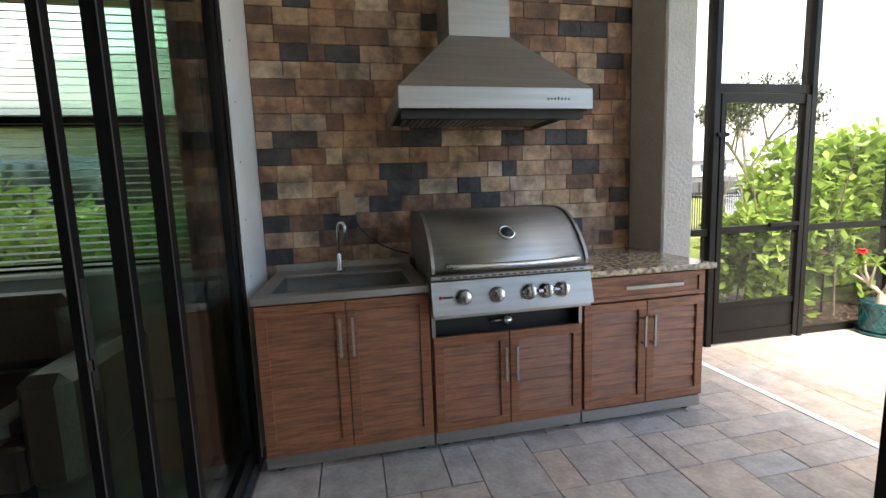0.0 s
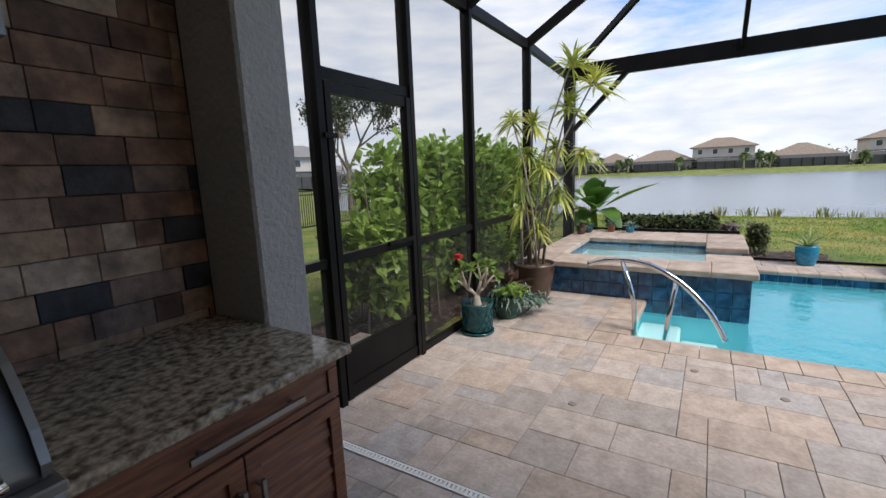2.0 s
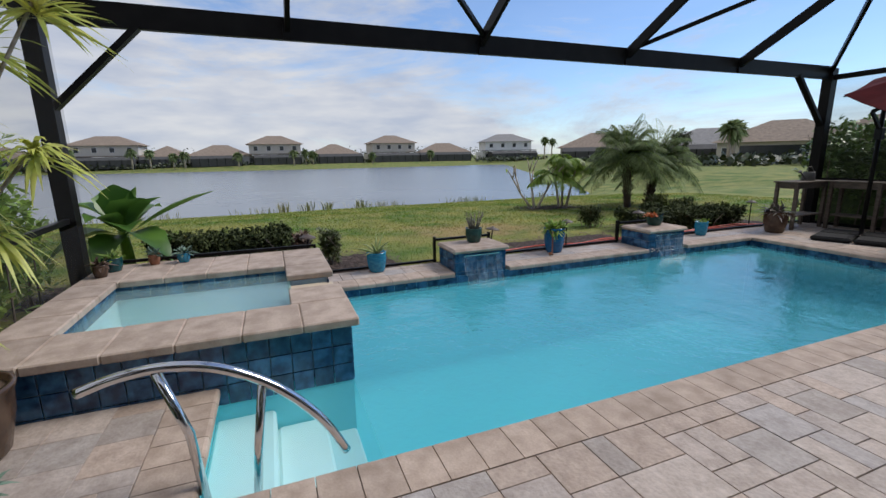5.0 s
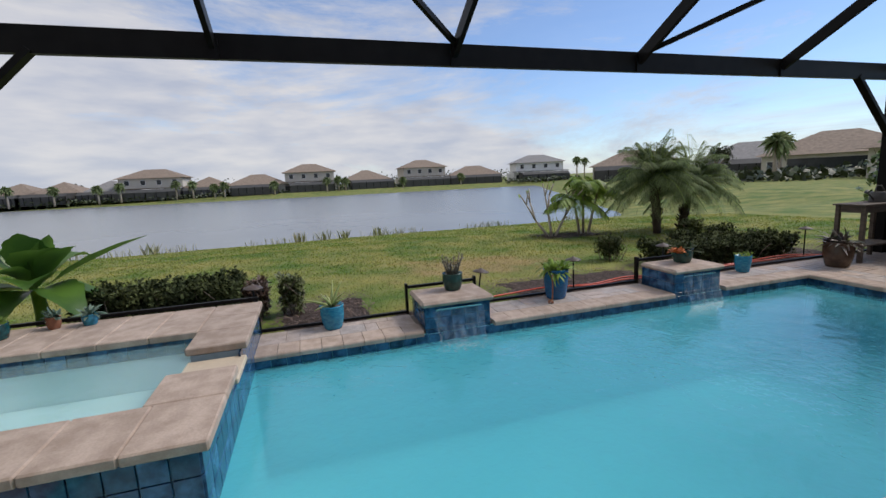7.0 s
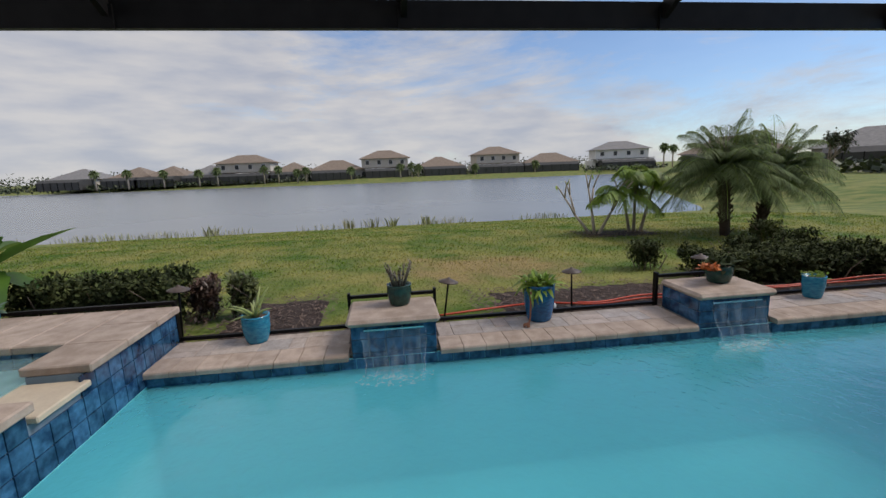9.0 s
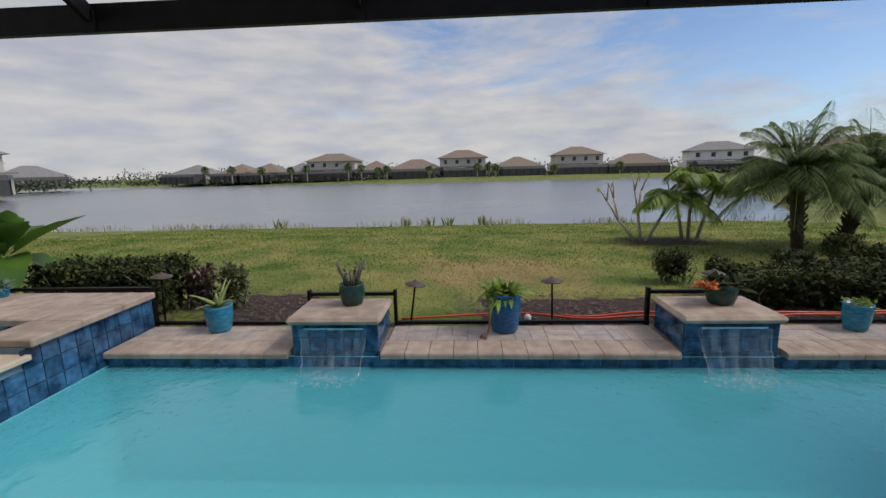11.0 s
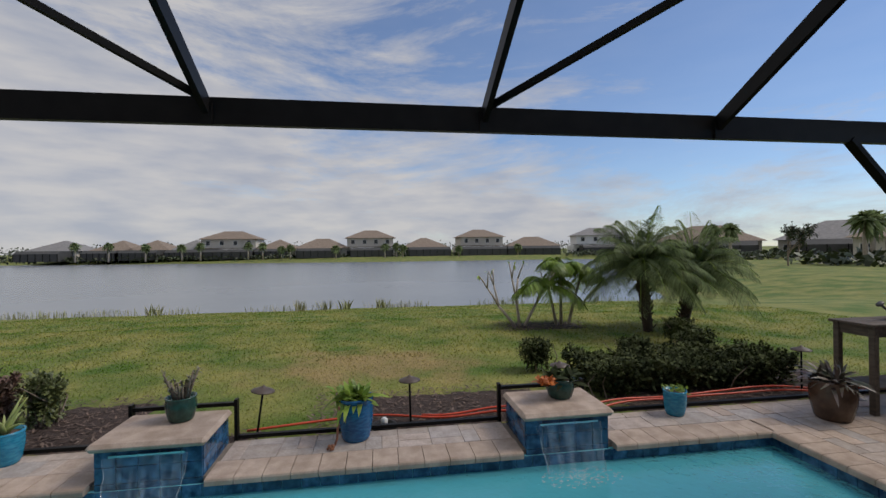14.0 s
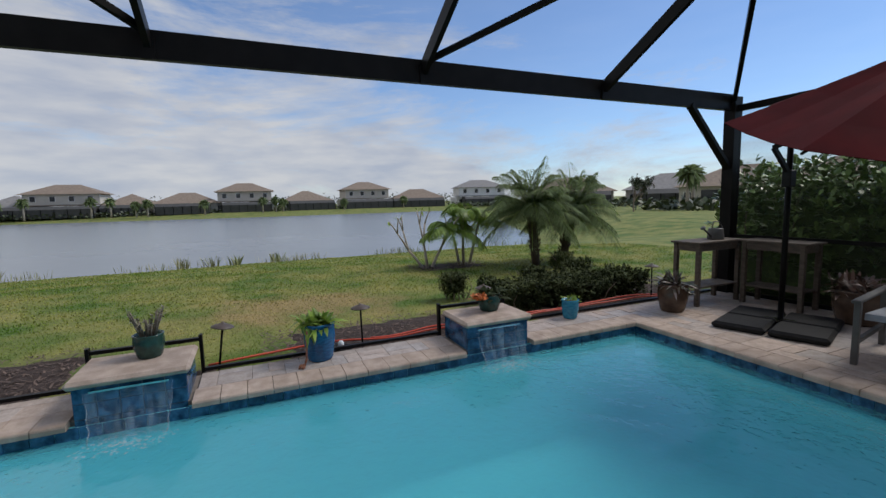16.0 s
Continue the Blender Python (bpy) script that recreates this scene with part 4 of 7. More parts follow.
# ---- sliding door and the room behind it ----
def slider():
    d = thing("door_sliding", "open dark bronze multi-panel sliding glass door", "door", kind="structure")
    DG = glass("door_glass", (0.88, 0.97, 0.92), 0.15, 0.01)
    for k, (x, y0) in enumerate(((-0.4235, 1.53), (-0.491, 1.402), (-0.5575, 1.295))):
        w, th = (0.053, 0.046, 0.042)[k], (0.0185, 0.0185, 0.0115)[k]
        y1 = 2.28 - 0.01 * k
        p = simple("panel", BRONZE, lambda q: [box(q, x - th, x + th, y0, y0 + w, 0.03, 2.45), box(q, x - 0.02, x + 0.02, y1 - 0.06, y1, 0.03, 2.45),
                   box(q, x - th, x + th, y0 + w + 0.0005, y1 - 0.0605, 0.03, 0.13), box(q, x - th, x + th, y0 + w + 0.0005, y1 - 0.0605, 2.36, 2.45)], d)
        g = simple("pane", DG, lambda q: box(q, x - 0.003, x + 0.003, y0 + w, y1 - 0.06, 0.13, 2.36), p, "dark tinted glass pane")
        g.visible_shadow = False
        simple("edge_strip", SCREW, lambda q: box(q, x + th + 0.0005, x + th + 0.002, y0 + 0.001, y0 + 0.006, 0.03, 2.45), p)
    simple("frame", BRONZE, lambda q: [box(q, -0.575, -0.395, 2.285, 2.355, 0.0, 2.5), box(q, -0.575, -0.395, -2.6, 2.284, 2.455, 2.5)], d)
    simple("jamb_strip", WHITE, lambda q: box(q, -0.402, -0.392, 2.357, 2.37, 0.0, 2.5), d)
    simple("track", SCREW, lambda q: [box(q, -0.575, -0.39, -2.6, 2.284, -0.018, 0.008)] + [box(q, x - 0.004, x + 0.004, -2.6, 2.284, 0.0085, 0.03) for x in (-0.4235, -0.491, -0.5575)], d, "grey metal door track")
    simple("pull", DARK, lambda q: box(q, -0.5455, -0.5415, 1.305, 1.33, 0.86, 1.16), d, "recessed black pull")
    simple("latch", CHROME, lambda q: box(q, -0.5455, -0.534, 1.2945, 1.3035, 0.92, 0.95), d)
    simple("screw", SCREW, lambda q: [lathe(q, [(0.006, 0), (0.004, 0.003), (0, 0.003)], 8, pose(-0.399, 2.5, z, 0, 90)) for z in (0.95, 1.25, 1.55, 1.85, 2.15)], d)


slider()


def inside_window():
    w = thing("window_1", "window with half-open white horizontal blinds in the dim room", "window", kind="structure")
    x0, x1, z0, z1, y = -3.4, -0.72, 0.94, 2.72, 3.36
    simple("window_frame", BRONZE, lambda q: [box(q, x0, x0 + 0.05, y, y + 0.05, z0, z1), box(q, x1 - 0.05, x1, y, y + 0.05, z0, z1), box(q, x0 + 0.05, x1 - 0.05, y, y + 0.05, z0, z0 + 0.05), box(q, x0 + 0.05, x1 - 0.05, y, y + 0.05, z1 - 0.05, z1),
           box(q, x0 + 0.05, x1 - 0.05, y, y + 0.05, 1.87, 1.94)], w)
    simple("window_sill", WHITE, lambda q: box(q, x0 - 0.05, x1 + 0.05, 3.2, y, z0 - 0.03, z0 - 0.001, 0.004), w)
    g = simple("pane", glass("window_glass", (0.80, 0.90, 0.86), 0.12), lambda q: box(q, x0 + 0.05, x1 - 0.05, y + 0.02, y + 0.026, z0 + 0.05, z1 - 0.05), w)
    g.visible_shadow = False
    n = 36
    for k in range(n):
        piece("slat", "blind", BLIND, lambda q: box(q, -1.29, 1.29, -0.022, 0.022, -0.0015, 0.0015, 0.0, Matrix.Rotation(radians(12), 4, "X")), w, ((x0 + x1) / 2, 3.315, z0 + 0.03 + (z1 - z0 - 0.06) * k / n))
    return w


inside_window()


def build_sofa():
    s = thing("sofa", "dark brown leather sofa under the window", "sofa", at=(-2.3, 2.62, 0))
    simple("base", SOFA, lambda q: box(q, -0.95, 0.95, -0.42, 0.35, 0.08, 0.30, 0.02), s)
    for x in (-0.46, 0.46):
        simple("seat_cushion", SOFA, lambda q: box(q, x - 0.45, x + 0.45, -0.45, 0.2, 0.301, 0.46, 0.05), s)
        simple("back_cushion", SOFA, lambda q: box(q, x - 0.45, x + 0.45, 0.12, 0.38, 0.465, 0.88, 0.07), s)
    for x in (-1.07, 1.07):
        simple("armrest", SOFA, lambda q: box(q, x - 0.11, x + 0.11, -0.45, 0.38, 0.08, 0.62, 0.05), s)
    for x in (-0.9, 0.9):
        for y in (-0.36, 0.3):
            simple("leg", RUBBER, lambda q: box(q, x - 0.03, x + 0.03, y - 0.03, y + 0.03, -0.005, 0.08), s)


build_sofa()


def bar_stool():
    """Tall black bar stool with an upholstered back."""
    c = thing("bar_stool", "tall black bar stool with rounded back", "stool", at=(1.21, 0.34, -0.0), turn=-8)
    prof = [(-0.03, 0.72), (-0.035, 1.02), (-0.025, 1.09), (0.0, 1.105), (0.022, 1.085), (0.03, 1.02), (0.035, 0.72)]
    simple("backrest", RUBBER, lambda q: extrude_profile(q, [(y + 0.2, z) for y, z in prof], -0.2, 0.2), c)
    simple("seat", RUBBER, lambda q: box(q, -0.21, 0.21, -0.2, 0.23, 0.66, 0.72, 0.02), c)
    for x in (-0.18, 0.18):
        for y in (-0.17, 0.19):
            simple("leg", RUBBER, lambda q: tube(q, [(x, y, 0.66), (x * 1.15, y * 1.15, 0)], 0.018, 10), c)
    simple("foot_ring", RUBBER, lambda q: [bar(q, (-0.2, y, 0.25), (0.2, y, 0.25), 0.02, 0.02) for y in (-0.19, 0.21)], c)


bar_stool()


# ---- pool hand rail ----
def hand_rail():
    h = thing("hand_rail", "polished steel arched pool hand rail", "hand rail")
    pts = []
    ctrl = [(5.27, 2.03, 0.585), (5.26, 1.86, 0.635), (5.25, 1.66, 0.648), (5.24, 1.45, 0.60), (5.23, 1.22, 0.46), (5.21, 1.02, 0.25), (5.2, 0.90, 0.03)]
    for k in range(len(ctrl) - 1):
        p0, p1, p2, p3 = (Vector(ctrl[max(0, min(len(ctrl) - 1, k + j))]) for j in (-1, 0, 1, 2))
        for s in range(6):
            t = s / 6
            pts.append(0.5 * ((2 * p1) + (p2 - p0) * t + (2 * p0 - 5 * p1 + 4 * p2 - p3) * t * t + (3 * p1 - p0 - 3 * p2 + p3) * t ** 3))
    pts.append(Vector(ctrl[-1]))
    simple("arch", CHROME, lambda q: tube(q, pts, 0.024, 14), h, "bent polished tube")
    simple("leg", CHROME, lambda q: tube(q, [(5.25, 1.72, 0.63), (5.24, 1.62, 0.3), (5.235, 1.57, -0.34)], 0.022, 12), h)
    simple("leg", CHROME, lambda q: tube(q, [(5.24, 1.28, 0.50), (5.235, 1.33, 0.15), (5.23, 1.38, -0.34)], 0.022, 12), h)


hand_rail()


# ---- channel drain ----
def drain():
    d = thing("channel_drain", "white slotted plastic channel drain between the pavers", "drain", kind="structure")
    simple("channel", WHITE, lambda q: [box(q, 2.665, 2.678, YS + 0.1, 2.98, -0.05, 0.002), box(q, 2.702, 2.715, YS + 0.1, 2.98, -0.05, 0.002)], d)
    vs, fs = [], []
    k = 0
    y = YS + 0.1
    while y < 2.97:
        i = len(vs)
        vs += [(2.678, y, 0.001), (2.702, y, 0.001), (2.702, y + 0.016, 0.001), (2.678, y + 0.016, 0.001), (2.678, y, -0.02), (2.702, y, -0.02), (2.702, y + 0.016, -0.02), (2.678, y + 0.016, -0.02)]
        fs += [(i, i + 1, i + 2, i + 3), (i, i + 4, i + 5, i + 1), (i + 3, i + 2, i + 6, i + 7)]
        y += 0.024
    tagged(raw_mesh("grate", vs, fs, WHITE, d), kind="stuff")


drain()


# ---- screens ----
def screen_material(name, cover):
    m = bpy.data.materials.new(name)
    m.use_nodes = True
    n, l = m.node_tree.nodes, m.node_tree.links
    n.clear()
    out, mix, tr, df = n.new("ShaderNodeOutputMaterial"), n.new("ShaderNodeMixShader"), n.new("ShaderNodeBsdfTransparent"), n.new("ShaderNodeBsdfDiffuse")
    df.inputs["Color"].default_value = (0.035, 0.035, 0.035, 1)
    mix.inputs[0].default_value = cover
    l.new(tr.outputs[0], mix.inputs[1])
    l.new(df.outputs[0], mix.inputs[2])
    l.new(mix.outputs[0], out.inputs["Surface"])
    return m


SCREEN = screen_material("insect_screen", 0.24)
SCREEN_LOW = screen_material("pet_screen", 0.42)


def screens():
    s = thing("screen_mesh", "fine dark insect screen stretched in the enclosure frames", "screen", kind="structure")
    def panel(a, b, y, z0, z1):
        p = simple("screen_panel", SCREEN if z1 > 1 else SCREEN_LOW, lambda q: q.faces.new([q.verts.new(v) for v in ((a, y, z0), (b, y, z0), (b, y, z1), (a, y, z1))]), s)
        p.visible_shadow = False
    y = YN - 0.03
    for a, b in ((2.48, 2.975), (3.96, 4.905), (4.955, 6.465), (6.515, 8.92)):
        panel(a, b, y, 0.05, 0.92)
        panel(a, b, y, 0.98, 2.94)
    panel(3.025, 3.91, y, 2.14, 2.94)
    panel(3.09, 3.845, y - 0.02, 0.37, 0.94)
    panel(3.09, 3.845, y - 0.02, 1.0, 1.98)
    for a, b in ((2.72, 4.67), (4.73, 6.67), (6.73, 8.9)):
        panel(a, b, YS, 0.05, 0.92)
        panel(a, b, YS, 0.98, 2.94)


screens()


def leafy(m, share=0.35):
    """Let light shine through the leaf as well as off it."""
    n, l = m.node_tree.nodes, m.node_tree.links
    p = n["Principled BSDF"]
    out = next(k for k in n if k.type == "OUTPUT_MATERIAL")
    tl, mx = n.new("ShaderNodeBsdfTranslucent"), n.new("ShaderNodeMixShader")
    mx.inputs[0].default_value = share
    l.new(p.inputs["Base Color"].links[0].from_socket, tl.inputs["Color"])
    l.new(p.outputs[0], mx.inputs[1])
    l.new(tl.outputs[0], mx.inputs[2])
    l.new(mx.outputs[0], out.inputs["Surface"])


# ---- foliage ----
LEAF_CLUSIA = mat("clusia_leaf", (0.37, 0.51, 0.11), (0.21, 0.33, 0.065), 2.2, 0.38, rnd=0.40, island=True, fine=0.05)
LEAF_DARK = mat("shrub_leaf", (0.075, 0.090, 0.030), (0.034, 0.046, 0.017), 3.0, 0.8, rnd=0.45, island=True, fine=0.05, spec=0.2)
LEAF_BANANA = mat("banana_leaf", (0.12, 0.24, 0.038), (0.06, 0.14, 0.025), 3.0, 0.35, rnd=0.2, island=True)
LEAF_DRAC = mat("dracaena_leaf", (0.66, 0.64, 0.17), (0.38, 0.46, 0.09), 4.0, 0.45, rnd=0.35, island=True)
LEAF_PALM = mat("palm_leaf", (0.22, 0.27, 0.12), (0.12, 0.165, 0.07), 1.5, 0.75, rnd=0.4, island=True, spec=0.2)
LEAF_TREE = mat("tree_leaf", (0.060, 0.080, 0.035), (0.040, 0.055, 0.025), 1.0, 0.6, rnd=0.4, island=True)
LEAF_YELLOW = mat("yellow_green_leaf", (0.27, 0.37, 0.06), (0.15, 0.25, 0.04), 5.0, 0.45, rnd=0.35, island=True)
LEAF_DEEP = mat("deep_green_leaf", (0.22, 0.32, 0.09), (0.11, 0.18, 0.05), 2.2, 0.38, rnd=0.4, island=True)
LEAF_OLIVE = mat("olive_leaf", (0.13, 0.15, 0.05), (0.08, 0.10, 0.035), 5.0, 0.5, rnd=0.35, island=True)
LEAF_GREY = mat("grey_succulent_leaf", (0.14, 0.21, 0.15), (0.09, 0.15, 0.11), 6.0, 0.5, rnd=0.3, island=True)
LEAF_RED = mat("bronze_red_leaf", (0.16, 0.09, 0.065), (0.09, 0.065, 0.045), 6.0, 0.45, rnd=0.4, island=True)
BARK = mat("grey_bark", (0.26, 0.21, 0.16), (0.17, 0.13, 0.10), 12, 0.9, bump=0.6, bscale=60)
BARK_PALE = mat("pale_bark", (0.46, 0.40, 0.33), (0.36, 0.30, 0.24), 14, 0.85, bump=0.4, bscale=60)
BARK_DARK = mat("dark_palm_trunk", (0.075, 0.050, 0.035), (0.045, 0.030, 0.022), 18, 0.95, bump=1.0, bscale=40)
PETAL_RED = mat("red_petal", (0.62, 0.03, 0.04), (0.5, 0.02, 0.03), 20, 0.5)
PETAL_ORANGE = mat("orange_petal", (0.62, 0.19, 0.04), (0.5, 0.13, 0.03), 20, 0.55, rnd=0.3, island=True)
SOIL = mat("potting_soil", (0.06, 0.038, 0.026), (0.12, 0.08, 0.055), 50, 0.95, bump=0.8, bscale=90)

def dry_patch(m, cx, cy, rx, ry, straw):
    """A worn, ragged straw-coloured area of the lawn."""
    n, l = m.node_tree.nodes, m.node_tree.links
    hsv = next(k for k in n if k.type == "HUE_SAT")
    geo, mp, ln, nz, ad, rg, mx = (n.new("ShaderNode" + k) for k in ("NewGeometry", "Mapping", "VectorMath", "TexNoise", "Math", "MapRange", "Mix"))
    mp.vector_type = "POINT"
    mp.inputs["Location"].default_value, mp.inputs["Scale"].default_value = (-cx / rx, -cy / ry, 0), (1 / rx, 1 / ry, 0)
    ln.operation = "LENGTH"
    nz.inputs["Scale"].default_value, nz.inputs["Detail"].default_value = 1.4, 6.0
    ad.operation, ad.inputs[1].default_value = "MULTIPLY_ADD", 2.2
    rg.inputs["From Min"].default_value, rg.inputs["From Max"].default_value = 1.95, 1.35
    rg.inputs["To Max"].default_value = 0.7
    mx.data_type = "RGBA"
    mx.inputs[7].default_value = (*straw, 1)
    l.new(geo.outputs["Position"], mp.inputs["Vector"])
    l.new(mp.outputs["Vector"], ln.inputs[0])
    l.new(geo.outputs["Position"], nz.inputs["Vector"])
    l.new(nz.outputs["Fac"], ad.inputs[0])
    l.new(ln.outputs["Value"], ad.inputs[2])
    l.new(ad.outputs[0], rg.inputs["Value"])
    l.new(rg.outputs[0], mx.inputs[0])
    l.new(hsv.inputs["Color"].links[0].from_socket, mx.inputs[6])
    l.new(mx.outputs[2], hsv.inputs["Color"])


dry_patch(BLADE, 12.2, -3.3, 1.8, 2.6, (0.36, 0.27, 0.11))
dry_patch(GRASS_SOIL, 12.2, -3.3, 1.8, 2.6, (0.30, 0.20, 0.09))
for leaf_mat in (BLIND, LEAF_CLUSIA, LEAF_BANANA, LEAF_DRAC, LEAF_PALM, LEAF_YELLOW):
    leafy(leaf_mat)
leafy(BLADE, 0.5)

# dark green for the filler lump; the hedge's inner shade is in this colour
HEDGE_CORE = mat("hedge_core_shade", (0.10, 0.16, 0.03), (0.06, 0.10, 0.022), 9, 0.8, bump=1.0, bscale=30, fine=0.5)


class Leaves:
    """Collects many bent leaf blades into one mesh."""

    def __init__(self):
        self.v, self.f = [], []

    def blade(self, at, way, length, width, droop=0.2, widest=0.5, fold=0.0, steps=3, roll=0.0):
        at, way = Vector(at), Vector(way).normalized()
        side = way.cross(Vector((0, 0, 1)))
        side = side.normalized() if side.length > 1e-3 else Vector((1, 0, 0))
        if roll:
            side = Matrix.Rotation(roll, 3, way) @ side
        rows = []
        for k in range(steps + 1):
            t = k / steps
            p = at + way * (length * t) + Vector((0, 0, -droop * length * t * t))
            w = width / 2 * (math.sin(math.pi * min(1, max(0.0, t ** (math.log(0.5) / math.log(widest))))) if 0 < k < steps else (0.18 if k == 0 else 0.04))
            i = len(self.v)
            self.v += [tuple(p - side * w), tuple(p + side * w)]
            rows.append(i)
        for a, b in zip(rows, rows[1:]):
            self.f.append((a, a + 1, b + 1, b))

    def put(self, name, material, parent, label=""):
        ob = raw_mesh(name, self.v, self.f, material, parent, smooth=False)
        if label:
            ob["label"] = label
        return ob


def rand_dir(rng, up=0.0):
    a, z = rng.uniform(0, 2 * math.pi), rng.uniform(-1, 1)
    r = math.sqrt(1 - z * z)
    return Vector((r * math.cos(a), r * math.sin(a), z + up)).normalized()


def hedge(name, label, x0, x1, y0, y1, z0, top, n, leaf, width, material, seed, twig=True, wave=0.18, core=0.0, ramp=0.0):
    """A leafy hedge: shoots of paddle leaves on branching stems with an uneven top."""
    rng = random.Random(seed)
    h = thing(name, label, "hedge")
    L = Leaves()
    bm = bmesh.new()
    for k in range(n):
        x, y = rng.uniform(x0, x1), rng.uniform(y0, y1)
        hmax = top * (0.86 + wave * noise.noise(Vector((x * 1.6, y * 1.6, seed))) + rng.uniform(-0.05, 0.08))
        if ramp:
            hmax *= min(1.0, 0.5 + 0.5 * (x - x0) / ramp)
        t = rng.uniform(0.0, 1.0) ** 0.55
        z = z0 + (hmax - z0) * t
        # rounded shoulders
        inset = 0.18 * (1 - t)
        d = rand_dir(rng, 0.55)
        m = rng.randint(4, 6)
        for j in range(m):
            w = (d + rand_dir(rng, 0.25) * 0.9).normalized()
            L.blade((x + w.x * 0.02, y + w.y * 0.02, z + j * leaf * 0.12), w, leaf * rng.uniform(0.7, 1.15), width * rng.uniform(0.8, 1.1), rng.uniform(0, 0.25), 0.62, steps=3, roll=rng.uniform(-0.6, 0.6))
    tagged(L.put("foliage", material, h), kind="stuff")
    # added solid lump whose dark colour stands in for shade between the leaves
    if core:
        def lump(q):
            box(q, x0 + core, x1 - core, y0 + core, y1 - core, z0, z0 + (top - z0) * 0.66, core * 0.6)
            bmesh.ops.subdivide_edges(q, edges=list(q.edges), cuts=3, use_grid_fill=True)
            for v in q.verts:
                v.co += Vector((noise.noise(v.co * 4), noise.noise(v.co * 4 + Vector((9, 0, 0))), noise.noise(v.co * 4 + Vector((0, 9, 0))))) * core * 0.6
        simple("inner_growth", LEAF_DARK if top < 1 else HEDGE_CORE, lump, h, "dark solid lump in place of the hedge's shaded inside")
    if twig:
        for k in range(int((x1 - x0) * (y1 - y0) * 7) + 6):
            x, y = rng.uniform(x0, x1), rng.uniform(y0, y1)
            tube(bm, [(x, y, z0 - 0.05), (x + rng.uniform(-0.1, 0.1), y + rng.uniform(-0.1, 0.1), z0 + (top - z0) * 0.5), (x + rng.uniform(-0.25, 0.25), y + rng.uniform(-0.2, 0.2), z0 + (top - z0) * 0.85)], 0.012, 5, 0.004, cap=False)
        tagged(part("stem_growth", bm, BARK, h), kind="stuff")
    else:
        bm.free()
    return h


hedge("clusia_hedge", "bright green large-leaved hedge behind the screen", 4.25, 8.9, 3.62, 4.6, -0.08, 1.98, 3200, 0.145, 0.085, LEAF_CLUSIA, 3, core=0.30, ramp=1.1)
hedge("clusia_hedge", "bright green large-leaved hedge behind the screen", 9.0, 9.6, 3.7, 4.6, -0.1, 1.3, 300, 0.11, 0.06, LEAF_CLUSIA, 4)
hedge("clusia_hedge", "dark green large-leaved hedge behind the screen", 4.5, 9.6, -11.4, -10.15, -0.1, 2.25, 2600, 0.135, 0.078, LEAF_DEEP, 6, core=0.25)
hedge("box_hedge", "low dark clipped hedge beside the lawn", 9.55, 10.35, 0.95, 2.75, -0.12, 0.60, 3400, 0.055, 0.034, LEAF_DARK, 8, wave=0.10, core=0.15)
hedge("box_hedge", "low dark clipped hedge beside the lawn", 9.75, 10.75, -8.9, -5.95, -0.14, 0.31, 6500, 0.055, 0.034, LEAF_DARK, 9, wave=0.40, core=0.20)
for n, (x, y, z, r, c) in enumerate(((10.15, 0.82, 0.42, 0.14, LEAF_RED), (10.15, 0.36, 0.48, 0.13, LEAF_OLIVE), (11.3, -5.75, 0.34, 0.2, LEAF_DARK), (11.0, -8.3, 0.40, 0.24, LEAF_DARK), (10.9, -7.2, 0.36, 0.2, LEAF_DARK), (12.6, -9.2, 0.34, 0.22, LEAF_DARK))):
    hedge("shrub", ("reddish dry shrub in the mulch bed", "yellow-green conical shrub in the mulch bed", "small round grey-green shrub", "dark rounded shrub in the bed", "dark rounded shrub in the bed", "dark rounded shrub under the palm")[n],
          x - r, x + r, y - r, y + r, -0.12, z, 420, 0.075, 0.028, c, 20 + n, wave=0.3)


# ---- mulch beds, chips, grass ----
def mulch_bed(x0, x1, y0, y1, seed, name="mulch_bed"):
    rng = random.Random(seed)
    vs, fs, nx, ny = [], [], max(4, round((x1 - x0) / 0.12)), max(4, round((y1 - y0) / 0.12))
    for i in range(nx + 1):
        for j in range(ny + 1):
            x, y = x0 + (x1 - x0) * i / nx, y0 + (y1 - y0) * j / ny
            edge = min(1.0, 4 * min(i / nx, 1 - i / nx), 4 * min(j / ny, 1 - j / ny))
            if i == nx:
                x += 0.22 * noise.noise(Vector((0, y * 1.3, seed)))
            vs.append((x, y, lawn_z(x, y) - 0.02 + 0.045 * edge + rng.uniform(-0.008, 0.008)))
    for i in range(nx):
        for j in range(ny):
            a = i * (ny + 1) + j
            fs.append((a, a + ny + 1, a + ny + 2, a + 1))
    b = raw_mesh(name, vs, fs, MULCH)
    tagged(b, "dark brown shredded mulch bed", "mulch", kind="structure")
    vs, fs = [], []
    for k in range(int((x1 - x0) * (y1 - y0) * 260)):
        x, y, a, l, w = rng.uniform(x0, x1), rng.uniform(y0, y1), rng.uniform(0, 6.28), rng.uniform(0.015, 0.05), rng.uniform(0.004, 0.01)
        z = lawn_z(x, y) + 0.03 + rng.uniform(0, 0.012)
        c, s, t = math.cos(a), math.sin(a), rng.uniform(-0.012, 0.012)
        i = len(vs)
        vs += [(x - c * l - s * w, y - s * l + c * w, z - t), (x + c * l - s * w, y + s * l + c * w, z + t), (x + c * l + s * w, y + s * l - c * w, z + t), (x - c * l + s * w, y - s * l - c * w, z - t)]
        fs.append((i, i + 1, i + 2, i + 3))
    tagged(raw_mesh("chips", vs, fs, CHIP, b), kind="stuff")


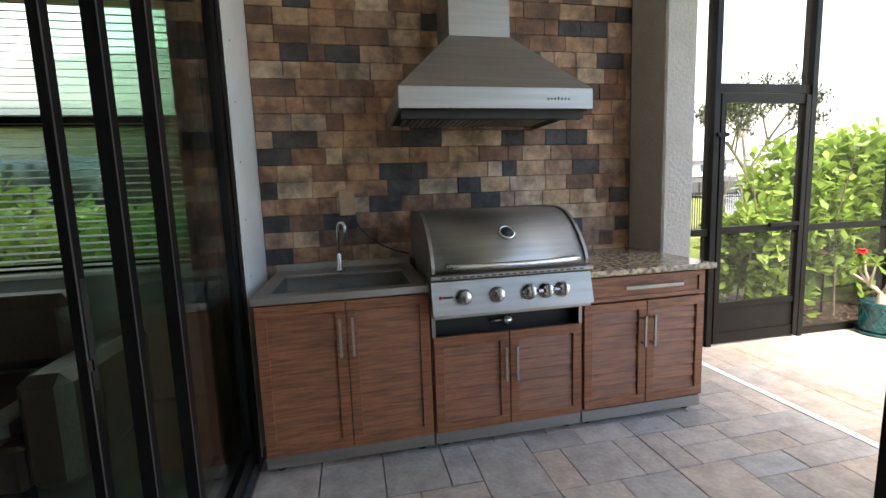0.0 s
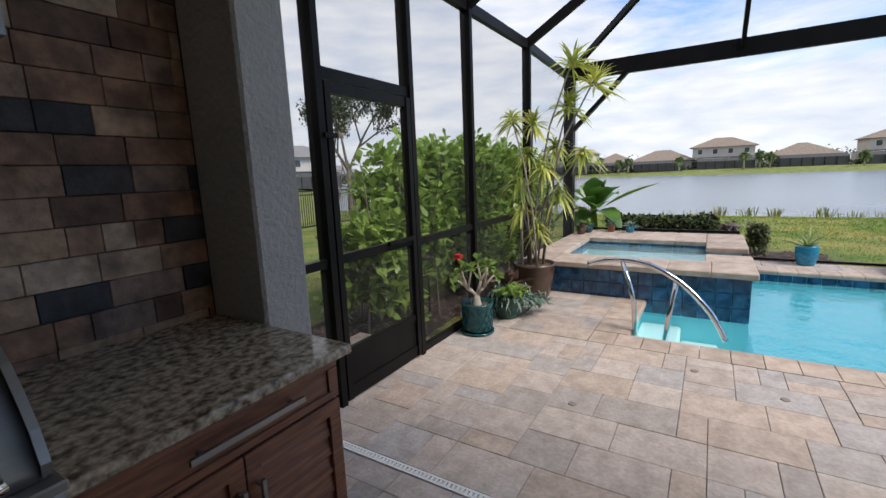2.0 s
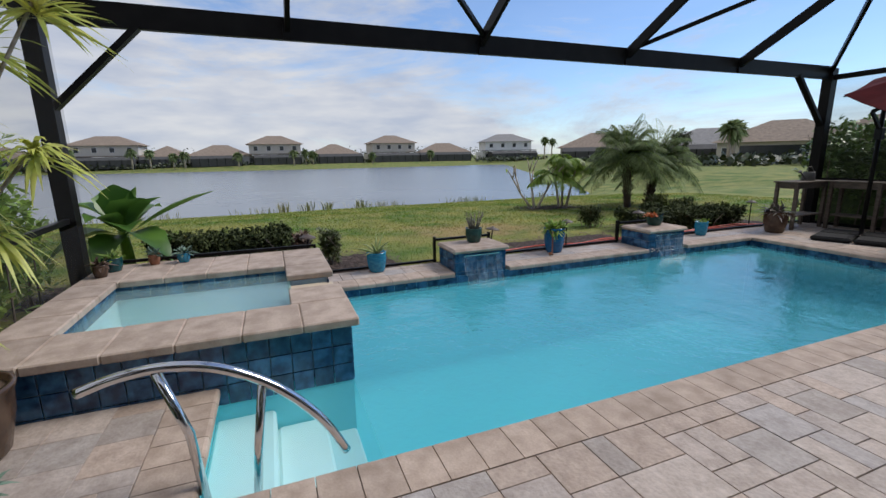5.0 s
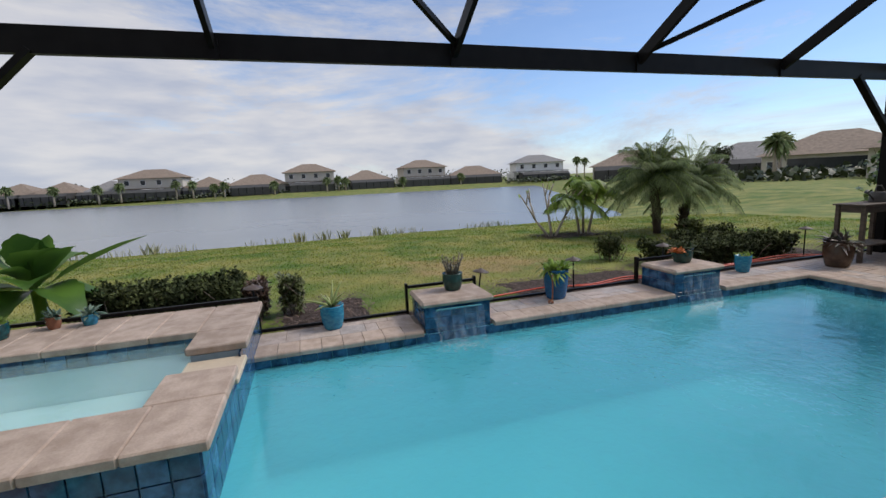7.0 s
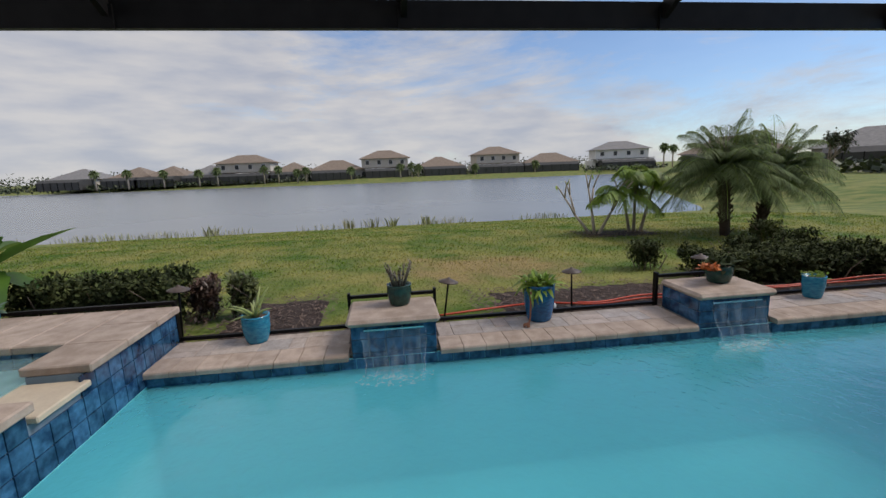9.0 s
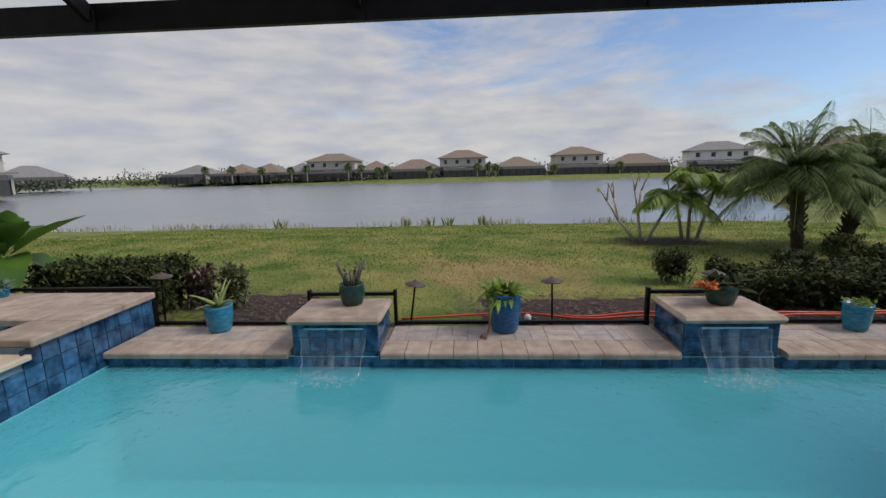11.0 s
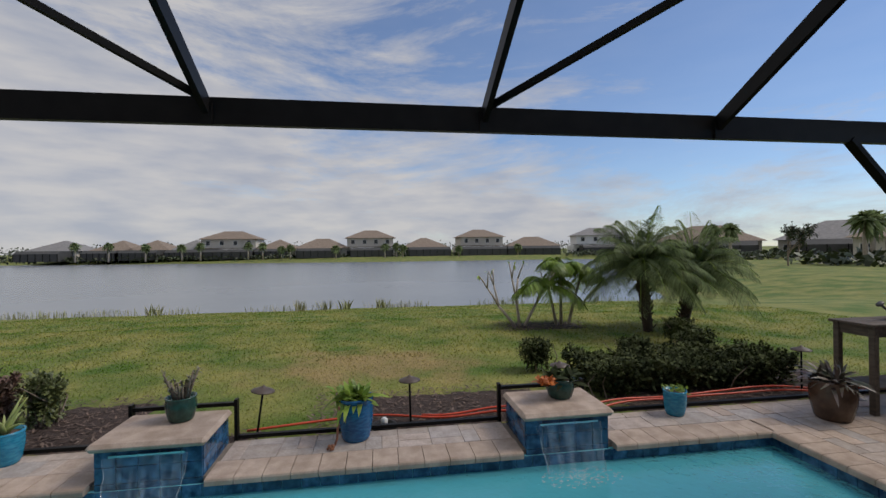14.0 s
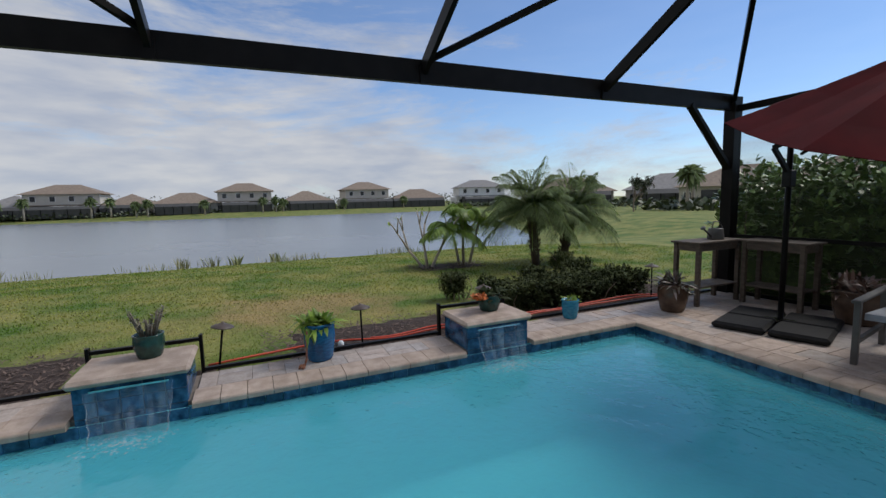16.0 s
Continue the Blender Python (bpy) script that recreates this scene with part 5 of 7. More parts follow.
mulch_bed(9.13, 10.9, -0.75, 0.62, 31)
mulch_bed(9.13, 9.5, -2.2, -0.8, 32)
mulch_bed(9.13, 10.6, -5.7, -2.5, 33)
mulch_bed(9.13, 11.2, -10.2, -5.75, 34)
mulch_bed(9.13, 10.6, 0.7, 4.6, 35)
mulch_bed(3.3, 9.1, 3.22, 4.9, 36)
mulch_bed(14.6, 16.1, -8.7, -6.3, 37)


def lawn_grass():
    """Blades on the lawn between the pool and the lake, thinning with distance."""
    rng = random.Random(77)
    L = Leaves()
    bands = ((9.4, 12.5, 70000, 0.05), (12.5, 18, 55000, 0.065), (18, 28, 30000, 0.09))
    for x0, x1, n, hgt in bands:
        for k in range(n):
            x, y = rng.uniform(x0, x1), rng.uniform(-16, 12)
            if x < 10.9 and (-10.2 < y < -5.2 or -0.75 < y < 3.3) or x < 10.8 and -5.7 < y < -2.5 and x < 10.42 + 0.4 * noise.noise(Vector((y, 2, 0))):
                continue
            z = lawn_z(x, y)
            d = Vector((rng.uniform(-0.6, 0.6), rng.uniform(-0.6, 0.6), 1))
            L.blade((x, y, z - 0.01), d, hgt * rng.uniform(0.6, 1.3), 0.011 if x < 12.5 else 0.024, 0.35, 0.3, steps=2)
    for k in range(9000):
        x, y = rng.uniform(3.2, 9.5), rng.uniform(4.9, 10.5)
        L.blade((x, y, -0.11), Vector((rng.uniform(-0.6, 0.6), rng.uniform(-0.6, 0.6), 1)), rng.uniform(0.04, 0.08), 0.01, 0.35, 0.3, steps=2)
    ob = L.put("grass", BLADE, None)
    tagged(ob, "short green and straw-coloured lawn grass", "grass", kind="stuff")


lawn_grass()


def reeds():
    rng = random.Random(5)
    L = Leaves()
    for k in range(2600):
        y = rng.uniform(-22, 24)
        c = noise.noise(Vector((y * 0.35, 3, 0))) + (0.25 if y > 6 else 0)
        if c < rng.uniform(-0.15, 0.5):
            continue
        x = 27.6 + rng.uniform(-0.5, 0.7)
        L.blade((x, y, lawn_z(x, y) - 0.05), Vector((rng.uniform(-0.25, 0.25), rng.uniform(-0.25, 0.25), 1)), rng.uniform(0.25, 0.65), 0.03, 0.2, 0.3, steps=2)
    for y0 in (-1.6, -0.6, 0.6, 7.5, -3.5):
        for k in range(26):
            L.blade((27.8 + rng.uniform(-0.2, 0.2), y0 + rng.uniform(-0.3, 0.3), -1.35), Vector((rng.uniform(-0.4, 0.4), rng.uniform(-0.4, 0.4), 1)), rng.uniform(0.6, 1.0), 0.06, 0.25, 0.35, steps=3)
    tagged(L.put("shore_reeds", mat("reed", (0.22, 0.24, 0.09), (0.30, 0.27, 0.14), 1.0, 0.7, rnd=0.3, island=True), None), "grassy reeds along the lake shore", "reeds", kind="stuff")


reeds()


# ---- palms and trees ----
def frond(L, at, way, length, leaflet, count, droop, width=0.02, rng=random, leafdrop=0.55):
    """A feather frond: leaflets along an arching rib. Returns the rib's points."""
    at, way = Vector(at), Vector(way).normalized()
    side = way.cross(Vector((0, 0, 1))).normalized()
    pts = []
    for k in range(9):
        t = k / 8
        pts.append(at + way * (length * t) + Vector((0, 0, -droop * length * t ** 2.4)))
    for k in range(count):
        t = 0.15 + 0.85 * k / count
        i = min(7, int(t * 8))
        p = pts[i].lerp(pts[i + 1], t * 8 - i)
        d = (pts[i + 1] - pts[i]).normalized()
        ll = leaflet * math.sin(math.pi * (0.15 + 0.8 * t)) ** 0.7
        for s in (-1, 1):
            L.blade(p, d * 0.55 + side * s + Vector((0, 0, 0.12 + rng.uniform(-0.1, 0.1))), ll * rng.uniform(0.85, 1.1), width, leafdrop, 0.35, steps=3)
    return pts


def date_palm(at, lean, trunk_h, r, seed, label):
    rng = random.Random(seed)
    p = thing("palm_tree", label, "palm", group="pair of small palms")
    x, y = at
    z = lawn_z(x, y)
    top = Vector((x + lean[0], y + lean[1], z + trunk_h))
    bm = bmesh.new()
    pts = [Vector((x, y, z - 0.1)).lerp(top, t) + Vector((0, 0, 0)) for t in (0, 0.25, 0.5, 0.75, 1)]
    tube(bm, pts, 0.105, 12, 0.13)
    for k in range(60):
        t = rng.uniform(0.05, 1)
        a = rng.uniform(0, 6.28)
        q = Vector((x, y, z)).lerp(top, t) + Vector((math.cos(a), math.sin(a), 0)) * 0.105
        bar(bm, q, q + Vector((math.cos(a) * 0.07, math.sin(a) * 0.07, 0.09)), 0.035, 0.02)
    part("trunk", bm, BARK_DARK, p, "rough dark trunk with leaf stubs")
    L = Leaves()
    ribs = bmesh.new()
    for k in range(64):
        a = k * 2.4 + rng.uniform(-0.2, 0.2)
        el = 0.05 + 1.35 * (k / 63) ** 0.9
        reach = r * (0.80 + 0.32 * k / 63)
        d = Vector((math.cos(a) * math.cos(el), math.sin(a) * math.cos(el), math.sin(el)))
        f = frond(L, top + Vector((0, 0, rng.uniform(-0.05, 0.12))), d, reach * rng.uniform(0.85, 1.12), 0.40, 46, 0.66 - 0.42 * k / 63 + 0.15 * rng.random(), 0.019, rng, 0.7)
        tube(ribs, f, 0.012, 4, 0.004, cap=False)
    tagged(L.put("crown", LEAF_PALM, p, "arching feathery grey-green fronds"), kind="stuff")
    part("ribs", ribs, LEAF_YELLOW, p)
    return p


date_palm((14.0, -9.5), (-0.12, 0.25), 1.42, 1.75, 3, "small feathery palm with dark trunk on the lawn")
date_palm((14.1, -10.4), (0.1, -0.45), 1.25, 1.7, 4, "small feathery palm with leaning dark trunk")


def thin_palm(at, h, seed):
    rng = random.Random(seed)
    p = thing("areca_palm", "slender yellow-green palm with thin pale stems", "palm")
    x, y = at
    z = lawn_z(x, y)
    L = Leaves()
    for k, (dx, dy, hh) in enumerate(((0, 0, h), (0.1, -0.4, h * 0.8), (-0.05, 0.25, h * 0.7))):
        top = Vector((x + dx * 1.4, y + dy * 1.5, z + hh))
        simple("stem", BARK_PALE, lambda q: tube(q, [(x + dx * 0.5, y + dy * 0.5, z - 0.05), Vector((x + dx, y + dy, z + hh * 0.5)), top], 0.045, 8, 0.03), p)
        for j in range(11):
            a = j * 2.4 + k
            el = rng.uniform(0.1, 1.2)
            frond(L, top, Vector((math.cos(a) * math.cos(el), math.sin(a) * math.cos(el), math.sin(el))), rng.uniform(0.7, 1.0), 0.42, 26, 0.6, 0.04, rng, 0.8)
    tagged(L.put("crown", LEAF_YELLOW, p, "yellow-green drooping fronds"), kind="stuff")


thin_palm((15.35, -7.95), 1.5, 5)


def bare_tree():
    """Nearly leafless pale forked shrub tree."""
    rng = random.Random(12)
    p = thing("plumeria_tree", "nearly bare pale forked small tree on the lawn", "tree")
    x, y = 15.3, -6.85
    z = lawn_z(x, y)
    bm, L = bmesh.new(), Leaves()
    def grow(a, d, l, r, depth):
        b = a + d * l
        tube(bm, [a, a.lerp(b, 0.5) + Vector((0, 0, 0.02)), b], r, 7, r * 0.7)
        if depth == 0:
            for k in range(2):
                L.blade(b, rand_dir(rng, 0.4), 0.14, 0.05, 0.3, 0.5)
            return
        for k in range(2):
            w = (d + Vector((rng.uniform(-0.6, 0.6), rng.uniform(-0.5, 0.5), rng.uniform(0.1, 0.6)))).normalized()
            grow(b, w, l * 0.72, r * 0.68, depth - 1)
    for d in ((0, 0.7, 0.9), (0.1, 0.1, 1), (-0.1, -0.5, 1)):
        grow(Vector((x, y + d[1] * 0.15, z - 0.05)), Vector(d).normalized(), 0.75, 0.045, 2)
    part("branch_frame", bm, BARK_PALE, p, "pale smooth forked branches")
    tagged(L.put("leaves", LEAF_YELLOW, p), kind="stuff")


bare_tree()


def leafy_tree(at, z, h, seed, label, spread=1.0, leaves=2600, size=0.12, material=None):
    rng = random.Random(seed)
    p = thing("tree", label, "tree")
    x, y = at
    bm, L = bmesh.new(), Leaves()
    tips = []
    def grow(a, d, l, r, depth):
        b = a + d * l
        tube(bm, [a, b], r, 6, r * 0.7, cap=False)
        if depth <= 1:
            tips.append((a, b))
        if depth == 0:
            return
        for k in range(3):
            w = (d * 0.8 + rand_dir(rng, 0.25) * 0.75 * spread).normalized()
            grow(a.lerp(b, rng.uniform(0.6, 1)), w, l * rng.uniform(0.6, 0.8), r * 0.6, depth - 1)
    grow(Vector((x, y, z - 0.1)), Vector((0, 0, 1)), h * 0.34, h * 0.018, 4)
    part("trunk", bm, BARK, p)
    for k in range(leaves):
        a, b = rng.choice(tips)
        q = a.lerp(b, rng.uniform(0.2, 1.2)) + rand_dir(rng) * h * 0.03
        L.blade(q, rand_dir(rng), size * rng.uniform(0.6, 1.2), size * 0.5, 0.2, 0.5, steps=2)
    tagged(L.put("crown", material or LEAF_TREE, p), kind="stuff")
    return p


leafy_tree((18.9, 17.9), -0.6, 8.6, 21, "young open-crowned tree beyond the garden fence", 0.85, 6000, 0.19)


def cabbage_palm(at, z, h, r, seed):
    rng = random.Random(seed)
    p = thing("cabbage_palm", "tall fan palm beside the far houses", "palm", group="far palms")
    x, y = at
    simple("trunk", BARK_PALE, lambda q: tube(q, [(x, y, z - 0.3), (x + 0.1, y, z + h * 0.5), (x, y, z + h)], 0.22, 8, 0.18), p)
    L = Leaves()
    for k in range(150):
        d = rand_dir(rng, 0.15)
        L.blade((x, y, z + h), d, r * rng.uniform(0.7, 1.1), r * 0.22, 0.45, 0.6, steps=3, roll=rng.uniform(-1, 1))
    tagged(L.put("crown", LEAF_PALM, p), kind="stuff")


for k, (x, y, z, h) in enumerate(((60, -50, -0.2, 4.4), (60.5, -53.5, -0.2, 4.5), (38.0, -47.0, -0.1, 4.2), (40, -50.5, -0.1, 4.4), (118, -77, -0.2, 6.0), (120, -81, -0.2, 5.6), (139, -9, -0.3, 3.6), (139, -11, -0.3, 3.2), (138, 9, -0.3, 3.0), (138, 22, -0.3, 3.4), (138, 24.5, -0.3, 3.0), (139, 47, -0.3, 4.2), (139, 52, -0.3, 3.8), (139, 71, -0.3, 4.4), (136, -28, -0.3, 2.6), (137, -47, -0.3, 3.0), (137, -5.5, -0.3, 3.5), (139, 30, -0.3, 4), (139, 34, -0.3, 4.2), (140, 62, -0.3, 4), (140, 80, -0.3, 4.5))):
    cabbage_palm((x, y), z, h, 1.6, 40 + k)
leafy_tree((58, -62), -0.1, 5.5, 23, "small dark tree beside the far houses", 0.7, 900, 0.4)
leafy_tree((40, -41), -0.2, 4.5, 24, "slim young tree on the far lawn", 0.6, 700, 0.3)


# ---- far houses ----
WALL_CREAM = mat("cream_house_wall", (0.54, 0.50, 0.43), (0.48, 0.45, 0.39), 0.5, 0.9)
WALL_WHITE = mat("white_house_wall", (0.72, 0.72, 0.70), (0.66, 0.66, 0.64), 0.5, 0.9)
ROOF_TAN = mat("tan_roof_tile", (0.25, 0.195, 0.148), (0.19, 0.145, 0.11), 2.0, 0.85, bump=0.8, bscale=3, fine=0.3)
ROOF_GREY = mat("grey_roof_tile", (0.24, 0.23, 0.225), (0.19, 0.185, 0.18), 2.0, 0.85, bump=0.8, bscale=3, fine=0.3)
PANE = mat("dark_window_and_lanai_shade", (0.03, 0.035, 0.04), None, 2, 0.1)
CAGE_FAR = mat("far_screen_cage", (0.045, 0.045, 0.043), (0.06, 0.06, 0.058), 1.0, 0.7)


def hip(b, w, d, z, rise, over=0.5):
    x, y, r = w / 2 + over, d / 2 + over, max(0.4, w / 2 - d / 2)
    if d > w:
        lo = [(-x, -y, z), (x, -y, z), (x, y, z), (-x, y, z)]
        k = d / 2 - w / 2
        hi = [(0, -k, z + rise), (0, k, z + rise)]
        v = [b.verts.new(p) for p in lo + hi]
        for f in ((0, 1, 4), (1, 2, 5, 4), (2, 3, 5), (3, 0, 4, 5), (3, 2, 1, 0)):
            b.faces.new([v[i] for i in f])
    else:
        lo = [(-x, -y, z), (x, -y, z), (x, y, z), (-x, y, z)]
        hi = [(-r, 0, z + rise), (r, 0, z + rise)]
        v = [b.verts.new(p) for p in lo + hi]
        for f in ((0, 1, 5, 4), (1, 2, 5), (2, 3, 4, 5), (3, 0, 4), (3, 2, 1, 0)):
            b.faces.new([v[i] for i in f])


def house(at, turn, w, storeys, grey, seed, cage=True, white=False):
    rng = random.Random(seed)
    z = -0.3
    h = thing("house", f"{'two' if storeys == 2 else 'one'}-storey {'white' if white else 'cream'} house with {'grey' if grey else 'tan'} hip tile roof", "house", group="houses across the lake", at=(at[0], at[1], z), turn=turn)
    wall, roof = (WALL_WHITE if white else WALL_CREAM), (ROOF_GREY if grey else ROOF_TAN)
    d = 12.0
    def shift(b, dx, dy):
        bmesh.ops.translate(b, verts=b.verts, vec=(dx, dy, 0))
    simple("wall", wall, lambda b: box(b, -w / 2, w / 2, 0, d, 0, 3.0), h)
    def r1(b):
        hip(b, w, d, 3.0, 3.2, 0.8)
        shift(b, 0, d / 2)
    if storeys == 2:
        w2 = w * 0.9
        simple("upper_wall", wall, lambda b: box(b, -w2 / 2, w2 / 2, 0.4, d - 1, 3.2, 6.2), h)
        def r2(b):
            hip(b, w2, d - 1.4, 6.2, 2.7, 0.9)
            shift(b, 0, d / 2 - 0.3)
        simple("roof", roof, r2, h)
        def r3(b):
            box(b, -w / 2 - 0.4, w / 2 + 0.4, -1.6, 0.38, 3.2, 3.4)
        simple("lower_roof", roof, r3, h)
        for k in range(4):
            x = -w2 / 2 + w2 * (k + 0.5) / 4
            win = simple("window", WALL_WHITE, lambda b: box(b, x - 0.65, x + 0.65, 0.34, 0.42, 4.2, 5.7), h)
            simple("pane", PANE, lambda b: box(b, x - 0.55, x + 0.55, 0.31, 0.35, 4.3, 5.6), win)
    else:
        simple("roof", roof, r1, h)
    # lanai opening as a dark panel with its shade in the colour, and screened pool cage in front
    simple("lanai", PANE, lambda b: box(b, -w * 0.32, w * 0.2, -0.04, 0.02, 0.1, 2.5), h, "dark panel painted as the shade of a lanai opening")
    for x in (w * 0.3, -w * 0.42):
        win = simple("window", WALL_WHITE, lambda b: box(b, x - 0.7, x + 0.7, -0.05, 0.02, 0.8, 2.3), h)
        simple("pane", PANE, lambda b: box(b, x - 0.6, x + 0.6, -0.08, -0.04, 0.9, 2.2), win)
    if cage:
        cw = w * rng.uniform(0.78, 1.0)
        cx = rng.uniform(-0.06, 0.06) * w
        c = simple("pool_cage", CAGE_FAR, lambda b: extrude_profile(b, [(-6.5, 0), (-6.5, 2.2), (-5.2, 3.0), (-0.2, 3.0), (-0.2, 0)], cx - cw / 2, cx + cw / 2), h, "dark screened pool cage")
        for k in range(7):
            x = cx - cw / 2 + cw * k / 6
            simple("cage_post", BRONZE, lambda b: box(b, x - 0.06, x + 0.06, -6.6, -6.5, 0, 2.25), c)
    return h


HOUSES = ((148, 91, 13, 1, 1), (150, 76, 11, 1, 0), (150, 66, 11, 1, 0), (152, 55, 10, 1, 1), (150, 43, 18, 2, 0), (152, 29, 11, 1, 0), (148, 14.5, 16, 1, 0), (149, -1.0, 16.5, 2, 0), (148, -19, 14, 1, 0), (147, -38, 16, 2, 0), (145, -55, 17, 1, 0), (138, -76, 18, 2, 1))
for k, (x, y, w, s, gr) in enumerate(HOUSES):
    house((x, y), -90 + (0 if k < 10 else -14), w, s, gr, 60 + k, white=(k == 11))
house((78, -64), -130, 17, 1, 0, 81)
house((62, -75), -140, 17, 1, 1, 82)
house((44, -66), -150, 16, 1, 0, 83, cage=False)
house((24, -52), -175, 17, 1, 0, 84, cage=False)
house((115, 112), -40, 15, 1, 1, 85)
house((95, 108), -30, 15, 2, 0, 86)
house((64, 72), -30, 14, 2, 1, 87)
house((42, 64), -10, 15, 1, 0, 88)
house((-4.5, 8.8), 0, 13, 1, 1, 89, cage=False)


def far_shrubs(name, label, boxes, seed, size, material=LEAF_TREE):
    rng = random.Random(seed)
    L = Leaves()
    for x0, x1, y0, y1, z, hgt, n in boxes:
        for k in range(n):
            x, y = rng.uniform(x0, x1), rng.uniform(y0, y1)
            c = 0.5 + 0.5 * noise.noise(Vector((x * 0.25, y * 0.25, seed)))
            q = (x, y, z + hgt * c * rng.uniform(0, 1) ** 0.7)
            L.blade(q, rand_dir(rng, 0.4), size * rng.uniform(0.6, 1.3), size * 0.7, 0.2, 0.5, steps=2, roll=rng.uniform(-1, 1))
    tagged(L.put(name, material, None), label, "shrubs", kind="stuff")


far_shrubs("far_shrubs", "dark shrubs and trees between the far houses", ((143, 147, -60, 110, -0.4, 1.9, 3400), (160, 175, -100, 130, 0, 7.0, 4200), (127, 133, -85, -60, -0.3, 2.0, 500), (55, 75, -72, -52, -0.2, 1.8, 700), (34, 44, -60, -44, -0.1, 1.6, 600), (85, 110, 92, 104, -0.4, 3.0, 700), (110, 140, 100, 125, -0.4, 4.0, 700)), 90, 0.9)
far_shrubs("garden_shrubs", "green shrubs between the neighbouring houses", ((-7, 0.8, 5.6, 7.6, -0.1, 3.2, 3600),), 91, 0.22, LEAF_CLUSIA)


# ---- garden fence ----
def fence():
    f = thing("fence", "black metal picket fence along the side garden", "fence")
    a, b = Vector((6.0, 11.9, -0.12)), Vector((15.5, 13.2, -0.3))
    n = 90
    for s in (0.12, 1.18, 1.30):
        simple("rail", BRONZE, lambda q: bar(q, a + Vector((0, 0, s)), b + Vector((0, 0, s)), 0.03, 0.03), f)
    for k in range(n + 1):
        p = a.lerp(b, k / n)
        if k % 15 == 0:
            piece("post", "fpost", BRONZE, lambda q: box(q, -0.03, 0.03, -0.03, 0.03, -0.1, 1.42), f, tuple(p))
        else:
            piece("picket", "fpick", BRONZE, lambda q: box(q, -0.009, 0.009, -0.009, 0.009, 0.03, 1.34), f, tuple(p))


fence()
struct("path_side", STONE_MANY, lambda b: [box(b, x, x + 0.39, y, y + 0.19, -0.1, -0.045, 0.008) for x in (1.8, 2.2, 2.6, 3.0, 3.4, 3.8) for y in (3.2, 3.4, 3.6, 3.8)], "pale stepping pavers outside the screen door", "path")


# ---- pots and plants ----
GLAZE_BLUE = mat("blue_glaze", (0.012, 0.17, 0.30), (0.03, 0.26, 0.38), 18, 0.18, bump=0.2, bscale=30, fine=0.3, stretch=(1, 1, 3))
GLAZE_DEEP = mat("deep_blue_glaze", (0.006, 0.075, 0.20), (0.012, 0.13, 0.28), 18, 0.16, bump=0.2, bscale=30, fine=0.3, stretch=(1, 1, 3))
GLAZE_TEAL = mat("teal_glaze", (0.005, 0.038, 0.045), (0.010, 0.085, 0.09), 25, 0.15, bump=0.2, bscale=40, fine=0.3)
GLAZE_GREEN = mat("green_glaze", (0.012, 0.045, 0.036), (0.022, 0.075, 0.058), 18, 0.25, fine=0.3)
GLAZE_BROWN = mat("brown_glaze", (0.10, 0.060, 0.038), (0.06, 0.036, 0.024), 8, 0.25, bump=0.1, bscale=20, fine=0.25)
TERRA = mat("terracotta", (0.30, 0.13, 0.07), (0.24, 0.10, 0.055), 14, 0.85)


def pot(name, label, at, prof, material, soil_r, soil_z, ribs=0.0, saucer=0.0, group=""):
    p = thing(name, label, "pot", group=group, at=at)
    simple("vessel", material, lambda q: lathe(q, prof, 32, None, ribs), p)
    simple("soil", SOIL, lambda q: lathe(q, [(soil_r, soil_z - 0.02), (soil_r, soil_z), (0, soil_z + 0.008)], 20), p, "dark potting soil")
    if saucer:
        simple("saucer", material, lambda q: lathe(q, [(saucer * 0.85, 0), (saucer, 0.012), (saucer, 0.028), (saucer * 0.9, 0.028), (saucer * 0.85, 0.012)], 28), p)
    return p


def barrel(r, h, wall=0.014):
    return [(r * 0.72, 0.0), (r * 0.8, h * 0.08), (r * 0.97, h * 0.45), (r, h * 0.72), (r * 0.95, h * 0.9), (r * 1.0, h * 0.96), (r * 1.0, h), (r - wall, h), (r - wall, h * 0.9)]


def rings(h, r0, r1, n, amp):
    """Straight vessel with ribbed rings."""
    out = [(r0 * 0.92, 0)]
    for k in range(n * 2 + 1):
        t = k / (n * 2)
        r = r0 + (r1 - r0) * math.sin(t * math.pi * 0.62)
        out.append((r + (amp if k % 2 else -amp), 0.015 + t * (h - 0.05)))
    return out + [(r1 * 1.02, h - 0.02), (r1 * 1.02, h), (r1 * 0.9, h), (r1 * 0.88, h * 0.86)]


# big dracaena
pot("plant_pot", "wide brown glazed pot beside the spa", (5.92, 2.80, 0), [(0.15, 0), (0.175, 0.03), (0.225, 0.25), (0.235, 0.37), (0.248, 0.39), (0.248, 0.415), (0.222, 0.415), (0.215, 0.36)], GLAZE_BROWN, 0.215, 0.38)


BARK_CANE = mat("grey_cane", (0.34, 0.29, 0.23), (0.22, 0.18, 0.14), 30, 0.85, bump=0.5, bscale=90)


